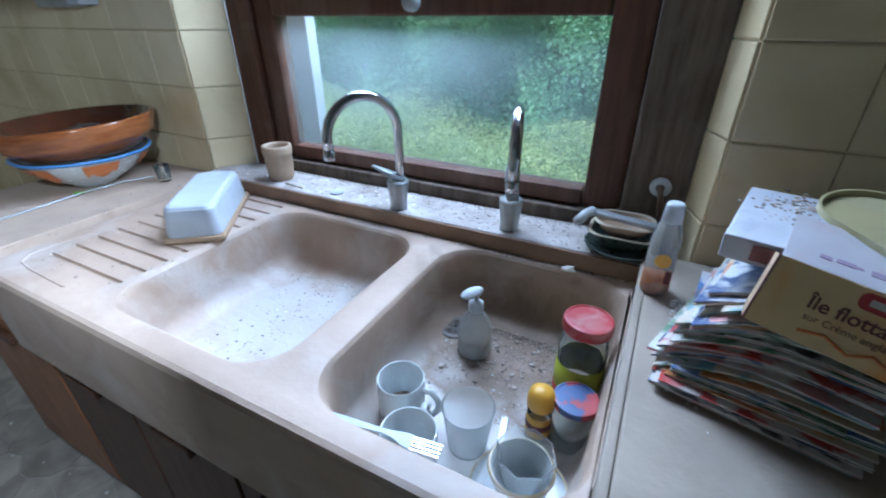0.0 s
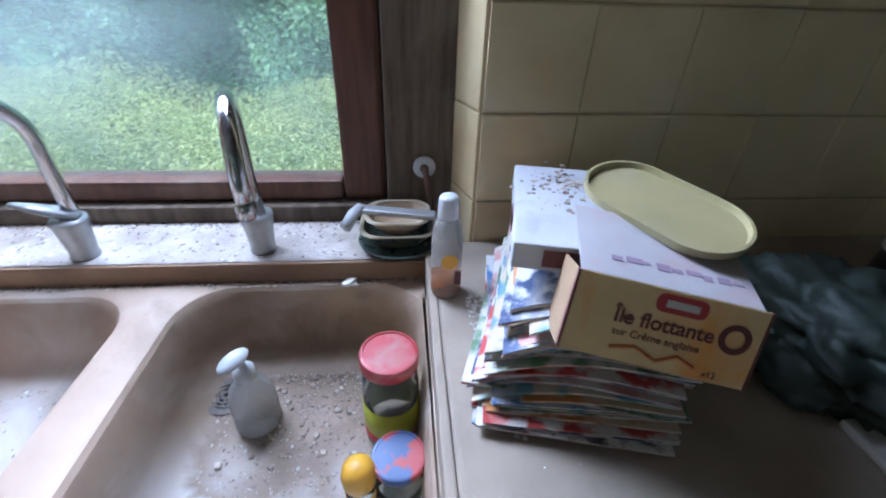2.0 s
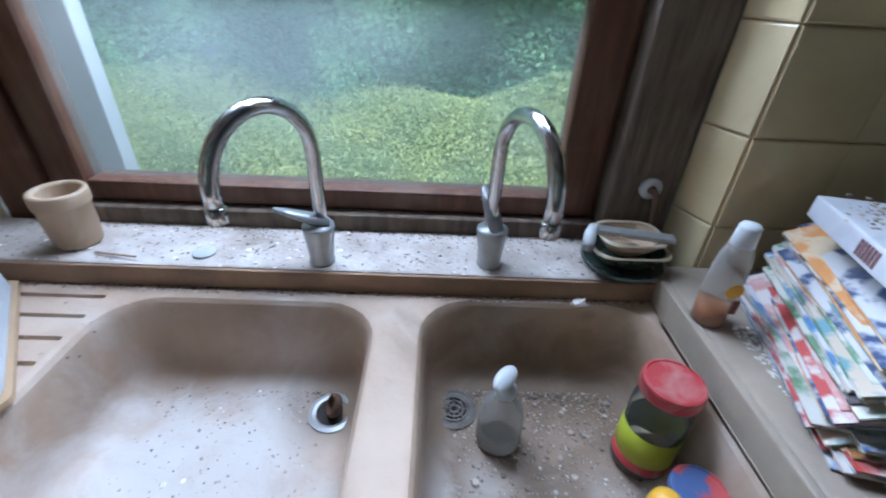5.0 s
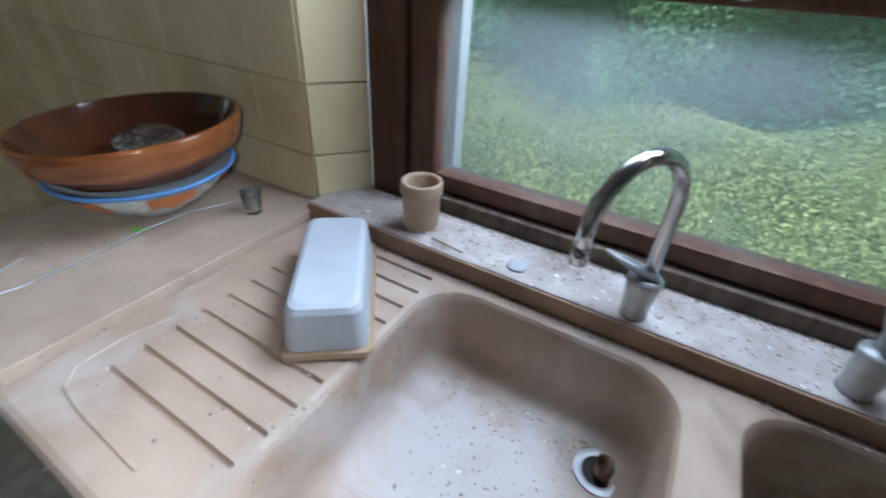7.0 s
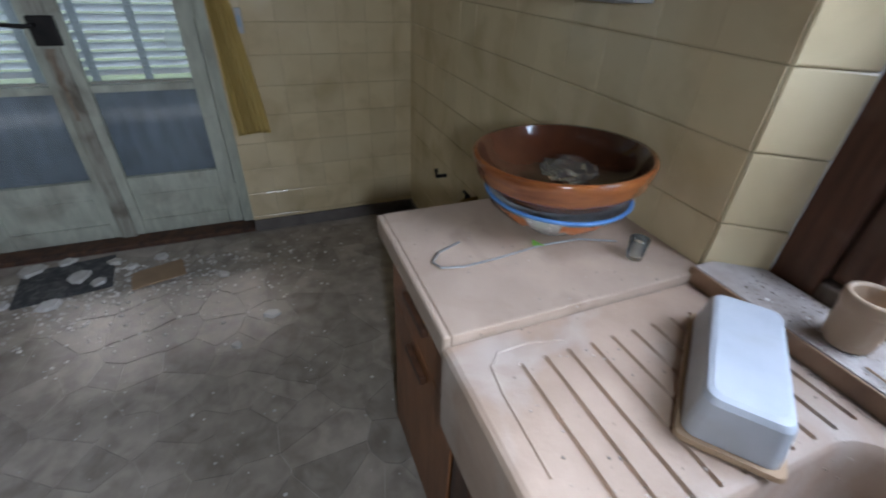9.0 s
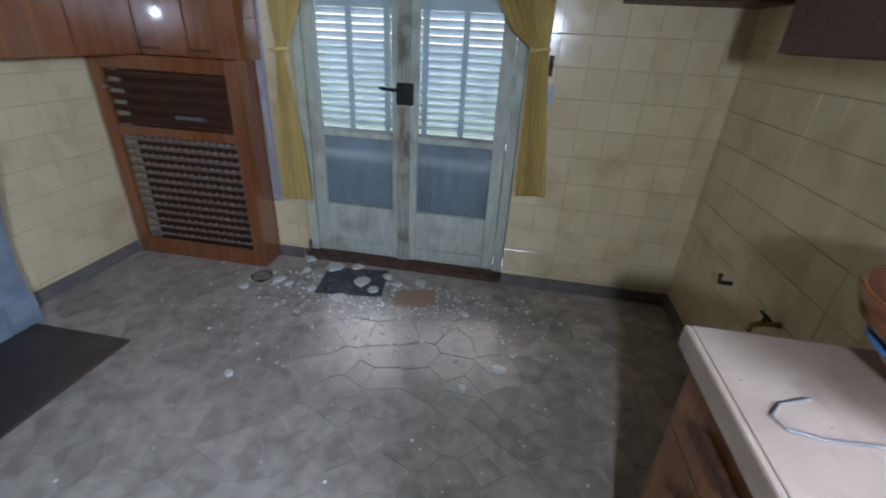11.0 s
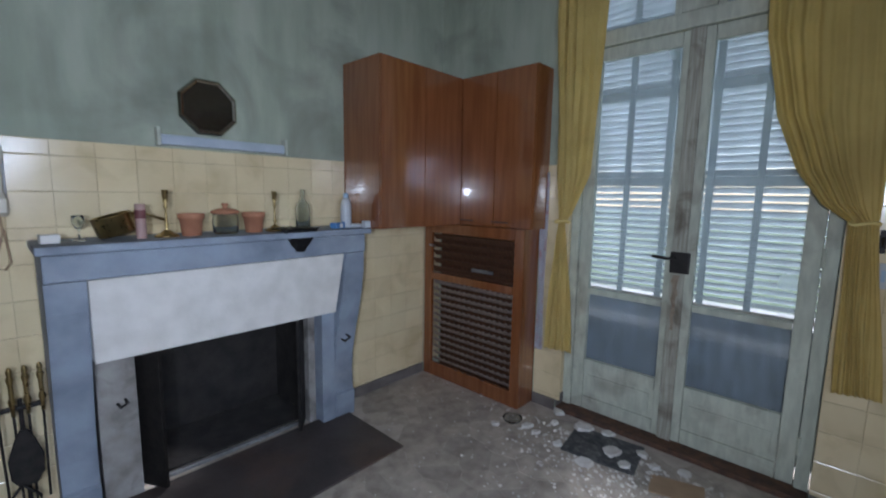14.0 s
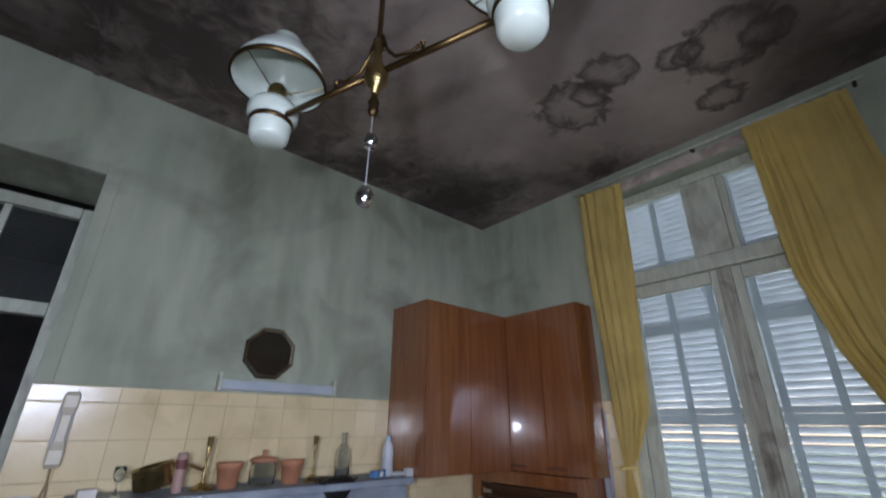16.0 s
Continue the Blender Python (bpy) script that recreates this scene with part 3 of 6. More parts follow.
def leaf(y0, y1):
    """One leaf: stiles, three rails, two panes, a raised bottom panel."""
    lf = part("door_leaf", cbox(DX - 0.022, DX + 0.02, y0, y0 + 0.075, 0.03, 2.37, 0.006), DOORPAINT, door)
    part("stile", cbox(DX - 0.022, DX + 0.02, y1 - 0.075, y1, 0.03, 2.37, 0.006), DOORPAINT, lf)
    for z0, z1 in ((0.03, 0.115), (0.302, 0.378), (0.826, 0.862), (2.295, 2.37)):
        part("rail", cbox(DX - 0.02, DX + 0.018, y0 + 0.077, y1 - 0.077, z0, z1, 0.005), DOORPAINT, lf)
    part("panel", cbox(DX - 0.012, DX + 0.006, y0 + 0.077, y1 - 0.077, 0.117, 0.30), DOORPAINT, lf)
    part("panel_moulding", cbox(DX + 0.003, DX + 0.014, y0 + 0.105, y1 - 0.105, 0.145, 0.272, 0.004), DOORPAINT, lf)
    for z0, z1, mt in ((0.38, 0.824, PANE_D), (0.864, 2.293, PANE)):
        q = part("pane", cbox(DX - 0.002, DX + 0.002, y0 + 0.074, y1 - 0.074, z0, z1), mt, lf, "grimy glass pane")
        q.visible_shadow = False
    return lf


leaf(DY0 + 0.066, -1.678)
leaf(-1.672, DY1 - 0.066)
part("meeting_strip", cbox(DX + 0.022, DX + 0.040, -1.715, -1.640, 0.03, 2.37, 0.006), WORNSTRIP, door, "peeling cover strip with rust streaks")
rs = bmesh.new()
edge = [(-1.684 + s * (0.016 - 0.010 * k / 9) * (1 + 0.5 * math.sin(2.3 * k + s)), 1.03 - 0.036 * k) for s in (-1, 1) for k in (range(10) if s < 0 else range(9, -1, -1))]
loft(rs, [[(DX + x, y, z) for y, z in edge] for x in (0.0402, 0.0412)], True, True)
part("rust_streak", rs, PEELRUST, door, "brown rust streak under the lock")
lock = part("lock_case", cbox(DX + 0.042, DX + 0.066, -1.715, -1.615, 1.045, 1.165, 0.006), IRON, door, "black iron box lock")
part("door_handle", tube(bmesh.new(), [(DX + 0.06, -1.69, 1.13), (DX + 0.10, -1.69, 1.13), (DX + 0.105, -1.72, 1.128), (DX + 0.105, -1.80, 1.135)], 0.009, 10), IRON, lock, "black lever handle")
part("threshold", cbox(DX - 0.06, 0.0, DY0 + 0.004, DY1 - 0.004, -0.003, 0.028, 0.006), RUST, door, "rotten rusty threshold strip")
for y in (DY0 + 0.06, DY1 - 0.06):
    for z in (0.25, 1.2, 2.15):
        part("hinge", lathe(bmesh.new(), [(0, -0.045), (0.008, -0.045), (0.008, 0.045), (0, 0.045)], 10, (DX + 0.034, y, z)), DOORPAINT, door)

# louvred shutters outside the door
def shutter(y0, y1, z0, z1, stiles, label):
    """A louvred leaf: outer frame, middle stiles, rails, overlapping slats and, on tall leaves, a solid panel below."""
    s = thing("louvred_shutter", (DX - 0.13, 0, 0), label, "shutter", "shutters outside the french door")
    tall = z1 - z0 > 1.5
    part("frame", cbox(-0.018, 0.018, y0, y0 + 0.05, z0, z1), SHUTSHADE, s)
    part("frame", cbox(-0.018, 0.018, y1 - 0.05, y1, z0, z1), SHUTSHADE, s)
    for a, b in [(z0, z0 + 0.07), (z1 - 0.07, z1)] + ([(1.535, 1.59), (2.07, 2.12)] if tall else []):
        part("rail", cbox(-0.018, 0.018, y0 + 0.051, y1 - 0.051, a, b), SHUTSHADE, s)
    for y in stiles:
        part("stile", cbox(0.020, 0.034, y - 0.017, y + 0.017, 0.86 if tall else z0 + 0.071, z1 - 0.071), SHUTSHADE, s)
    fields = [(z0 + 0.07, z1 - 0.07)]
    if tall:
        fields = [(0.872, 1.535), (1.59, 2.07), (2.12, z1 - 0.07)]
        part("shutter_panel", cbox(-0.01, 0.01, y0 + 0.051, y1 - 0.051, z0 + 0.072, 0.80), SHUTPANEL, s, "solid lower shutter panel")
        part("rail", cbox(0.012, 0.034, y0 + 0.02, y1 - 0.02, 0.838, 0.858, 0.004), PEELRUST, s, "rusty cross bar")
    cols = [y0 + 0.051] + list(stiles) + [y1 - 0.051]
    meshes = []
    for ya, yb in zip(cols, cols[1:]):
        b = cbox(-0.0265, 0.0265, -(yb - ya) / 2 + 0.001, (yb - ya) / 2 - 0.001, -0.003, 0.003)
        me = mesh_of(b, "slat")
        me.materials.append(SHUTTER)
        meshes.append((me, (ya + yb) / 2))
    for za, zb in fields:
        n = max(1, round((zb - za) / 0.0405))
        for k in range(n):
            for me, ym in meshes:
                o = new("slat", me)
                o.parent = s
                o.matrix_basis = pose(0, ym, za + (k + 0.5) * (zb - za) / n, random.uniform(-0.4, 0.4), -36 + random.uniform(-2.5, 2.5), 0)
    return s


# slat paint darkened for frames and stiles: their inner side's shade, put into the colour
SHUTSHADE = mat("shutter_frame_in_shade", (0.33, 0.38, 0.41), (0.25, 0.29, 0.32), rough=0.6, scale=8, bump=0.15)
shutter(DY0 - 0.02, -1.70, 0.06, 2.42, (-2.045, -1.815), "pale blue-white louvred wooden shutter, closed")
shutter(-1.695, DY1 + 0.02, 0.06, 2.42, (-1.585, -1.355), "pale blue-white louvred wooden shutter, closed")
shutter(DY0 - 0.02, -1.70, 2.43, 3.10, (-2.045, -1.815), "small pale louvred shutter above the door")
shutter(-1.695, DY1 + 0.02, 2.43, 3.10, (-1.585, -1.355), "small pale louvred shutter above the door")
# pale slab added to bounce whitish daylight onto the undersides of the slats
structure("terrace", cbox(-4.5, -0.302, -4.5, 0.3, -0.345, -0.02, 0.01), BOUNCESLAB, "pale slab added outside the french door to bounce light onto the slats", "terrace")
structure("lintel_patch", cbox(-0.003, 0.008, -2.12, -1.36, DZ + 0.004, DZ + 0.075, 0.004), BARELINTEL, "peeled pinkish bare lintel above the french door", "wall")

# ---- fireplace ----
DIRTYW = mat("dirty_whitewash", (0.36, 0.34, 0.31), (0.22, 0.20, 0.18), rough=0.9, scale=9, bump=0.3, stain=(0.08, 0.07, 0.06), stain_scale=7, stain_amt=0.8)
fp = thing("fireplace", (0, YS, 0), "blue-grey stone fireplace with a white plaster hood and dark firebox", "fireplace")
FX0, FX1, FY = 0.975, 2.455, 0.30  # mantel's front lies 0.28 m off the wall


def console(x0, x1):
    """A leg with an S-shaped front."""
    prof = [(0.165, 0.0), (0.17, 0.16), (0.15, 0.17), (0.145, 0.30), (0.155, 0.42), (0.185, 0.56), (0.225, 0.70), (0.26, 0.85), (0.28, 0.98), (0.282, 1.103)]
    b = bmesh.new()
    L = [[b.verts.new((x, y, z)) for y, z in prof] for x in (x0, x1)]
    W = [[b.verts.new((x, 0.002, z)) for y, z in prof] for x in (x0, x1)]
    for k in range(len(prof) - 1):
        b.faces.new((L[0][k], L[1][k], L[1][k + 1], L[0][k + 1]))
        b.faces.new((W[0][k], L[0][k], L[0][k + 1], W[0][k + 1]))
        b.faces.new((L[1][k], W[1][k], W[1][k + 1], L[1][k + 1]))
    b.faces.new((L[0][-1], L[1][-1], W[1][-1], W[0][-1]))
    b.faces.new((L[0][0], W[0][0], W[1][0], L[1][0]))
    bmesh.ops.bevel(b, geom=[e for e in b.edges if abs(e.verts[0].co.x - e.verts[1].co.x) < 1e-5 and e.verts[0].co.y > 0.05 and e.verts[1].co.y > 0.05], offset=0.006, segments=2, affect="EDGES")
    return b


part("leg", console(2.33, 2.458), BLUESTONE, fp)
part("leg", console(0.985, 1.13), BLUESTONE, fp)
part("lintel", cbox(0.985, 2.458, 0.002, 0.292, 1.106, 1.213, 0.008), BLUESTONE, fp)
part("mantel_shelf", cbox(FX0 - 0.02, FX1 + 0.02, 0.002, FY + 0.02, 1.216, 1.250, 0.008), BLUESTONE, fp, "dark blue-grey stone mantel shelf")
hood = cbox(1.133, 2.327, 0.10, 0.283, 0.755, 1.103, 0.006)
for v in hood.verts:
    if v.co.x < 1.3 and v.co.z < 0.9:
        v.co.x += 0.062
part("hood", hood, WHITEPLASTER, fp, "white plaster hood panel")
part("cheek", cbox(2.16, 2.31, 0.002, 0.085, 0.0, 0.752, 0.006), DIRTYW, fp, "dirty whitewashed stone cheek")
part("cheek", cbox(1.225, 1.272, 0.002, 0.085, 0.0, 0.752, 0.006), DIRTYW, fp, "dirty whitewashed stone cheek")
part("leg_block", cbox(1.133, 1.222, 0.002, 0.165, 0.0, 0.752, 0.006), BLUESTONE, fp)
# near-black strip that fills the slit between cheek and leg
part("gap_strip", cbox(2.312, 2.329, 0.002, 0.06, 0.0, 0.752), SOOT, fp)
for nm, b in (("firebox_side", (1.2, 1.24, -0.42, 0.0, 0, 0.76)), ("firebox_side", (2.16, 2.2, -0.42, 0.0, 0, 0.76)), ("firebox_back", (1.2, 2.2, -0.46, -0.422, 0, 1.3)), ("firebox_floor", (1.242, 2.158, -0.42, 0.0, 0.002, 0.014))):
    part(nm, cbox(*b), SOOT, fp, "sooty black brickwork")
part("ash_edge", cbox(1.30, 2.10, 0.055, 0.075, 0.012, 0.03, 0.003), ZINC, fp, "pale metal hearth edge strip")
for x, a in ((2.115, 28), (1.335, -38)):
    b = cbox(-0.010, 0.010, -0.075, 0.075, 0.0, 0.72, 0.004)
    bmesh.ops.transform(b, matrix=pose(x, 0.10, 0.02, 0, 0, a), verts=b.verts)
    part("iron_plate", b, IRON, fp, "black iron side plate")
part("rope_hook", tube(bmesh.new(), [(1.06, 0.185, 0.56), (1.06, 0.23, 0.555), (1.105, 0.24, 0.54), (1.12, 0.22, 0.555)], 0.006, 8), IRON, fp, "iron hook")
part("rope_hook", tube(bmesh.new(), [(2.21, 0.10, 0.50), (2.21, 0.135, 0.495), (2.235, 0.14, 0.48), (2.245, 0.125, 0.50)], 0.006, 8), IRON, fp, "iron hook")
part("hearth_slab", cbox(1.03, 2.46, 0.10, 0.706, -0.003, 0.012, 0.003), HEARTH, fp, "dark sooty stone hearth slab")

# ---- corner cupboards ----
cup = thing("corner_wall_cabinet", (0, YS, 0), "glossy red-brown veneered corner wall cabinet with closed doors", "cabinet")
part("body", cbox(0.0, 0.935, 0.0, 0.37, 1.245, 2.278), WOODCAB, cup)
part("body", cbox(0.0, 0.18, 0.372, 0.985, 1.245, 2.278), WOODCAB, cup)
part("door", cbox(0.57, 0.933, 0.372, 0.390, 1.25, 2.273, 0.003), WOODCAB, cup)
part("door", cbox(0.204, 0.566, 0.372, 0.390, 1.25, 2.273, 0.003), WOODCAB, cup)
part("door", cbox(0.182, 0.20, 0.394, 0.685, 1.25, 2.273, 0.003), WOODCAB, cup)
part("door", cbox(0.182, 0.20, 0.689, 0.983, 1.25, 2.273, 0.003), WOODCAB, cup)

vent = thing("louvred_cupboard", (0, YS, 0), "red-brown wooden cupboard with louvred vent front, slats broken", "cabinet")
part("side", cbox(0.002, 0.165, 0.915, 0.935, 0.0, 1.242), WOODCAB, vent)
part("back", cbox(0.002, 0.012, 0.03, 0.912, 0.0, 1.242), WOODDARK, vent)
for a in ((0.167, 0.195, 0.02, 0.095, 0.0, 1.242), (0.167, 0.195, 0.865, 0.937, 0.0, 1.242)):
    part("stile", cbox(*a, 0.003), WOODCAB, vent)
for z0, z1 in ((0.0, 0.11), (0.795, 0.85), (1.165, 1.242)):
    part("rail", cbox(0.167, 0.193, 0.096, 0.864, z0, z1, 0.003), WOODCAB, vent)
for z0, z1, n in ((0.11, 0.795, 13), (0.85, 1.165, 5)):
    for k in range(n):
        z = z0 + (z1 - z0) * (k + 0.5) / n
        h = 0.8 * (z1 - z0) / n
        if n == 5:
            b = cbox(-0.004, 0.004, -0.383, 0.383, -h / 2, h / 2)
        else:
            b = bmesh.new()
            wave = [(-0.383 + 0.766 * i / 96, 0.006 * math.sin(i * math.pi / 3)) for i in range(97)]
            loft(b, [[(0.002 + w, y, h / 2) for y, w in wave] + [(-0.002 + w, y, h / 2) for y, w in wave[::-1]], [(0.002, y, -h / 2) for y, w in wave] + [(-0.002, y, -h / 2) for y, w in wave[::-1]]], True, True)
        o = part("slat", b, WOODDARK if n == 5 else GRILLE, vent)
        o.matrix_basis = pose(0.16, 0.48, z, 0, 40, random.uniform(-0.4, 0.4))

# ---- things at the sink ----
def paint(name, col, rough=0.45, **k):
    return mat(name, col, tuple(c * 0.85 for c in col), rough=rough, scale=10, bump=0.04, **k)


CERAMIC = paint("white_ceramic", (0.66, 0.69, 0.68), 0.25, stain=(0.45, 0.41, 0.35), stain_scale=9, stain_amt=0.4)
POTTERY = paint("beige_pottery", (0.50, 0.36, 0.24), 0.6, stain=(0.62, 0.52, 0.42), stain_scale=14, stain_amt=0.6)
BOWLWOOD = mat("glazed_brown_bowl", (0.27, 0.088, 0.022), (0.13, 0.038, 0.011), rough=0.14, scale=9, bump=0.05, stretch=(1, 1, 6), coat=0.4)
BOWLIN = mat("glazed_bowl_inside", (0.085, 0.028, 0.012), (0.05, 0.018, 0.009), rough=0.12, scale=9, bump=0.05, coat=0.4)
ORANGE = paint("orange_glaze", (0.66, 0.21, 0.05), 0.3)
BLUE = paint("blue_glaze", (0.10, 0.24, 0.50), 0.3)
BLUEPL = paint("pale_blue", (0.38, 0.52, 0.66), 0.5)
REDLID = paint("red_lid", (0.50, 0.055, 0.06), 0.45, stain=(0.55, 0.45, 0.4), stain_scale=20, stain_amt=0.6)
YELLOW = paint("yellow_plastic", (0.72, 0.38, 0.03), 0.4)
LIME = paint("lime_label", (0.46, 0.50, 0.03), 0.5)
PAPER = paint("paper_white", (0.68, 0.66, 0.61), 0.7, stain=(0.45, 0.38, 0.3), stain_scale=12, stain_amt=0.5)
INK = paint("dark_ink", (0.16, 0.05, 0.05), 0.6)
CARTON = paint("carton_brown", (0.40, 0.27, 0.16), 0.75)
PEACH = paint("carton_print", (0.80, 0.60, 0.30), 0.5, stain=(0.78, 0.33, 0.06), stain_scale=11, stain_amt=0.9)
CARTONTOP = paint("carton_top_print", (0.54, 0.51, 0.52), 0.5, stain=(0.58, 0.36, 0.36), stain_scale=20, stain_amt=0.7)
LILAC = paint("lilac_print", (0.36, 0.26, 0.36), 0.5)
LIDPLASTIC = mat("milky_lid_plastic", (0.46, 0.49, 0.52), (0.40, 0.43, 0.46), rough=0.45, scale=10, bump=0.04, fine=40, stain=(0.36, 0.34, 0.30), stain_scale=7, stain_amt=0.5)
OCHREPL = paint("yellowed_plastic", (0.44, 0.38, 0.19), 0.4, stain=(0.4, 0.36, 0.25), stain_scale=14, stain_amt=0.5)
BAGGREEN = mat("dark_green_plastic", (0.022, 0.036, 0.026), (0.012, 0.02, 0.016), rough=0.6, scale=8, bump=0.3)
BLACKPL = mat("black_plastic", (0.012, 0.012, 0.013), (0.02, 0.02, 0.021), rough=0.35, scale=12, bump=0.3)
FLAKE = mat("plaster_flakes", (0.78, 0.76, 0.72), (0.60, 0.57, 0.52), rough=0.9, scale=20, bump=0.2, vary=0.25, island=True)
CRUMB = mat("dirt_crumbs", (0.28, 0.22, 0.17), (0.45, 0.39, 0.33), rough=0.9, scale=60, bump=0.1, vary=0.55, island=True)
JUICE = paint("orange_sauce", (0.62, 0.22, 0.06), 0.4)
MILKY = glass_mat("milky_plastic", tint=(0.92, 0.93, 0.92), rough=0.15, dust=0.36, ior=1.15, dust_col=(0.74, 0.72, 0.68))
HAZY = glass_mat("hazy_glass", tint=(0.95, 0.97, 0.96), rough=0.08, dust=0.24, ior=1.1, dust_col=(0.70, 0.72, 0.72))
GILT = paint("worn_gilt", (0.46, 0.36, 0.20), 0.35, stain=(0.66, 0.66, 0.64), stain_scale=30, stain_amt=0.9)
WHITEBOX = paint("printed_white_box", (0.52, 0.53, 0.56), 0.55, stain=(0.36, 0.37, 0.42), stain_scale=26, stain_amt=0.7)
SINKF = RZ - 0.149


def tap(x, y, ang, lever, lift=0.0):
    """A mixer with a flared body, a swan-neck spout and a blade lever."""
    t = thing("kitchen_tap", (x, y, 0.910), "chrome swan-neck kitchen tap with a dull flared body", "tap", "taps on the ledge")
    part("body", lathe(bmesh.new(), [(0, 0), (0.021, 0), (0.022, 0.004), (0.020, 0.008), (0.0235, 0.045), (0.0265, 0.066), (0.026, 0.071), (0.0, 0.074)], 28), ZINC, t, "dull limescaled flared body", True)
    a = radians(ang)
    d = Vector((math.cos(a), math.sin(a), 0))
    r = 0.085
    o = Vector((0, 0.004, 0)) - d * 0.006
    pts = [o + Vector((0, 0, 0.03)), o + Vector((0, 0, 0.11)), o + Vector((0, 0, 0.19))]
    for k in range(1, 15):
        b = math.pi * k / 14
        pts.append(o + d * (r - r * math.cos(b)) + Vector((0, 0, 0.19 + r * math.sin(b))))
    pts.append(pts[-1] + Vector((0, 0, -0.03)))
    part("spout", tube(bmesh.new(), pts, 0.0112, 16), CHROME, t, "polished chrome swan neck", True)
    tip = pts[-1]
    part("aerator", lathe(bmesh.new(), [(0, -0.012), (0.0118, -0.012), (0.0128, -0.010), (0.0128, 0.008), (0.0112, 0.010), (0, 0.010)], 20, tip), CHROME, t, "", True)
    b = bmesh.new()
    for u, w, z, h in ((-0.018, 0.011, 0.070, 0.010), (0.012, 0.015, 0.079, 0.010), (0.04, 0.012, 0.091, 0.006), (0.066, 0.006, 0.101, 0.004)):
        for s, zz in ((-w, z), (w, z), (w, z + h), (-w, z + h)):
            b.verts.new((u, s, zz))
    b.verts.ensure_lookup_table()
    for i in range(3):
        for k in range(4):
            b.faces.new((b.verts[4 * i + k], b.verts[4 * i + (k + 1) % 4], b.verts[4 * i + 4 + (k + 1) % 4], b.verts[4 * i + 4 + k]))
    b.faces.new(b.verts[0:4][::-1])
    b.faces.new(b.verts[12:16])
    bmesh.ops.bevel(b, geom=b.edges[:], offset=0.0018, segments=2, affect="EDGES")
    bmesh.ops.transform(b, matrix=pose(0, 0, 0, 0, 0, lever) @ pose(0, 0, 0.07, 0, -lift, 0) @ pose(0, 0, -0.07), verts=b.verts)
    part("lever", b, ZINC, t, "dull grey blade lever", True)
    return t


tap(2.722, -0.012, 240, 190)
tap(3.009, -0.002, -73, 128, 38)

jar = thing("pottery_jar", (2.292, 0.020, 0.910), "small beige pottery jar with a flaking collar", "jar")
part("body", lathe(bmesh.new(), [(0, 0.002), (0.031, 0), (0.035, 0.006), (0.038, 0.035), (0.0385, 0.073), (0.041, 0.075), (0.042, 0.079), (0.042, 0.096), (0.0405, 0.10), (0.034, 0.10), (0.032, 0.094), (0.031, 0.02), (0, 0.016)], 32), POTTERY, jar, "", True)
cap = thing("sink_cap", (2.517, -0.002, 0.911), "flat round pale metal cap on the ledge", "cap")
part("disc", lathe(bmesh.new(), [(0, 0), (0.018, 0), (0.019, 0.0015), (0.017, 0.003), (0, 0.004)], 24), WHITEPL, cap, "", True)
stick = thing("wooden_skewer", (2.372, -0.02, 0.914), "thin pale wooden skewer on the ledge", "stick")
part("shaft", tube(bmesh.new(), [(-0.03, 0.005, 0.0), (0.045, -0.008, 0.002)], 0.0018, 6), CARTON, stick)

dish = thing("butter_dish", (2.272, -0.215, RZ + 0.001, 0, 0, 128), "white plastic butter dish lid on a cream base", "butter dish")
b = bmesh.new()
loft(b, [[(x, y, z) for x, y in rring(-l, l, -w, w, 0.014, 4)] for l, w, z in ((0.147, 0.066, 0.0), (0.150, 0.069, 0.005), (0.148, 0.068, 0.012))], True, True)
part("base", b, CARTON, dish, "brownish cream plastic base", False)
b = bmesh.new()
loft(b, [[(x, y, z) for x, y in rring(-l, l, -w, w, 0.02, 6)] for l, w, z in ((0.141, 0.061, 0.013), (0.139, 0.060, 0.03), (0.133, 0.055, 0.074), (0.128, 0.051, 0.082), (0.120, 0.044, 0.085))], True, True)
part("lid", b, LIDPLASTIC, dish, "translucent white plastic lid", False)

# bowls on the side worktop
bowl2 = thing("painted_bowl", (1.770, -0.222, 0.894), "white ceramic bowl painted with orange and blue", "bowl")
part("body", lathe(bmesh.new(), [(0, 0.004), (0.055, 0.0), (0.06, 0.008), (0.10, 0.03), (0.140, 0.063), (0.166, 0.094), (0.169, 0.097), (0.163, 0.097), (0.136, 0.066), (0.09, 0.034), (0, 0.018)], 44), CERAMIC, bowl2, "", True)
part("rim_band", lathe(bmesh.new(), [(0.166, 0.0905), (0.1715, 0.0965), (0.169, 0.0995), (0.162, 0.0985)], 44), BLUE, bowl2, "blue painted rim", True)
for a0, a1, z0, z1 in ((-98, -58, 0.034, 0.084), (-30, 2, 0.045, 0.085), (-160, -130, 0.045, 0.085), (30, 60, 0.05, 0.085)):
    b = bmesh.new()
    prev = None
    for k in range(9):
        a = radians(a0 + (a1 - a0) * k / 8)
        lift = 0.012 * math.sin(k * 1.1)
        r0, r1 = 0.100 + (z0 - 0.03) * 1.21, 0.140 + (z1 - 0.063) * 0.84
        cur = [b.verts.new((rr * math.cos(a) * 1.022, rr * math.sin(a) * 1.022, zz)) for rr, zz in ((r0, z0 + lift * 0.3), ((r0 + r1) / 2 + 0.004, (z0 + z1) / 2), (r1, z1))]
        if prev:
            b.faces.new((prev[0], cur[0], cur[1], prev[1]))
            b.faces.new((prev[1], cur[1], cur[2], prev[2]))
        prev = cur
    part("painted_motif", b, ORANGE, bowl2, "orange painted flower motif", True)
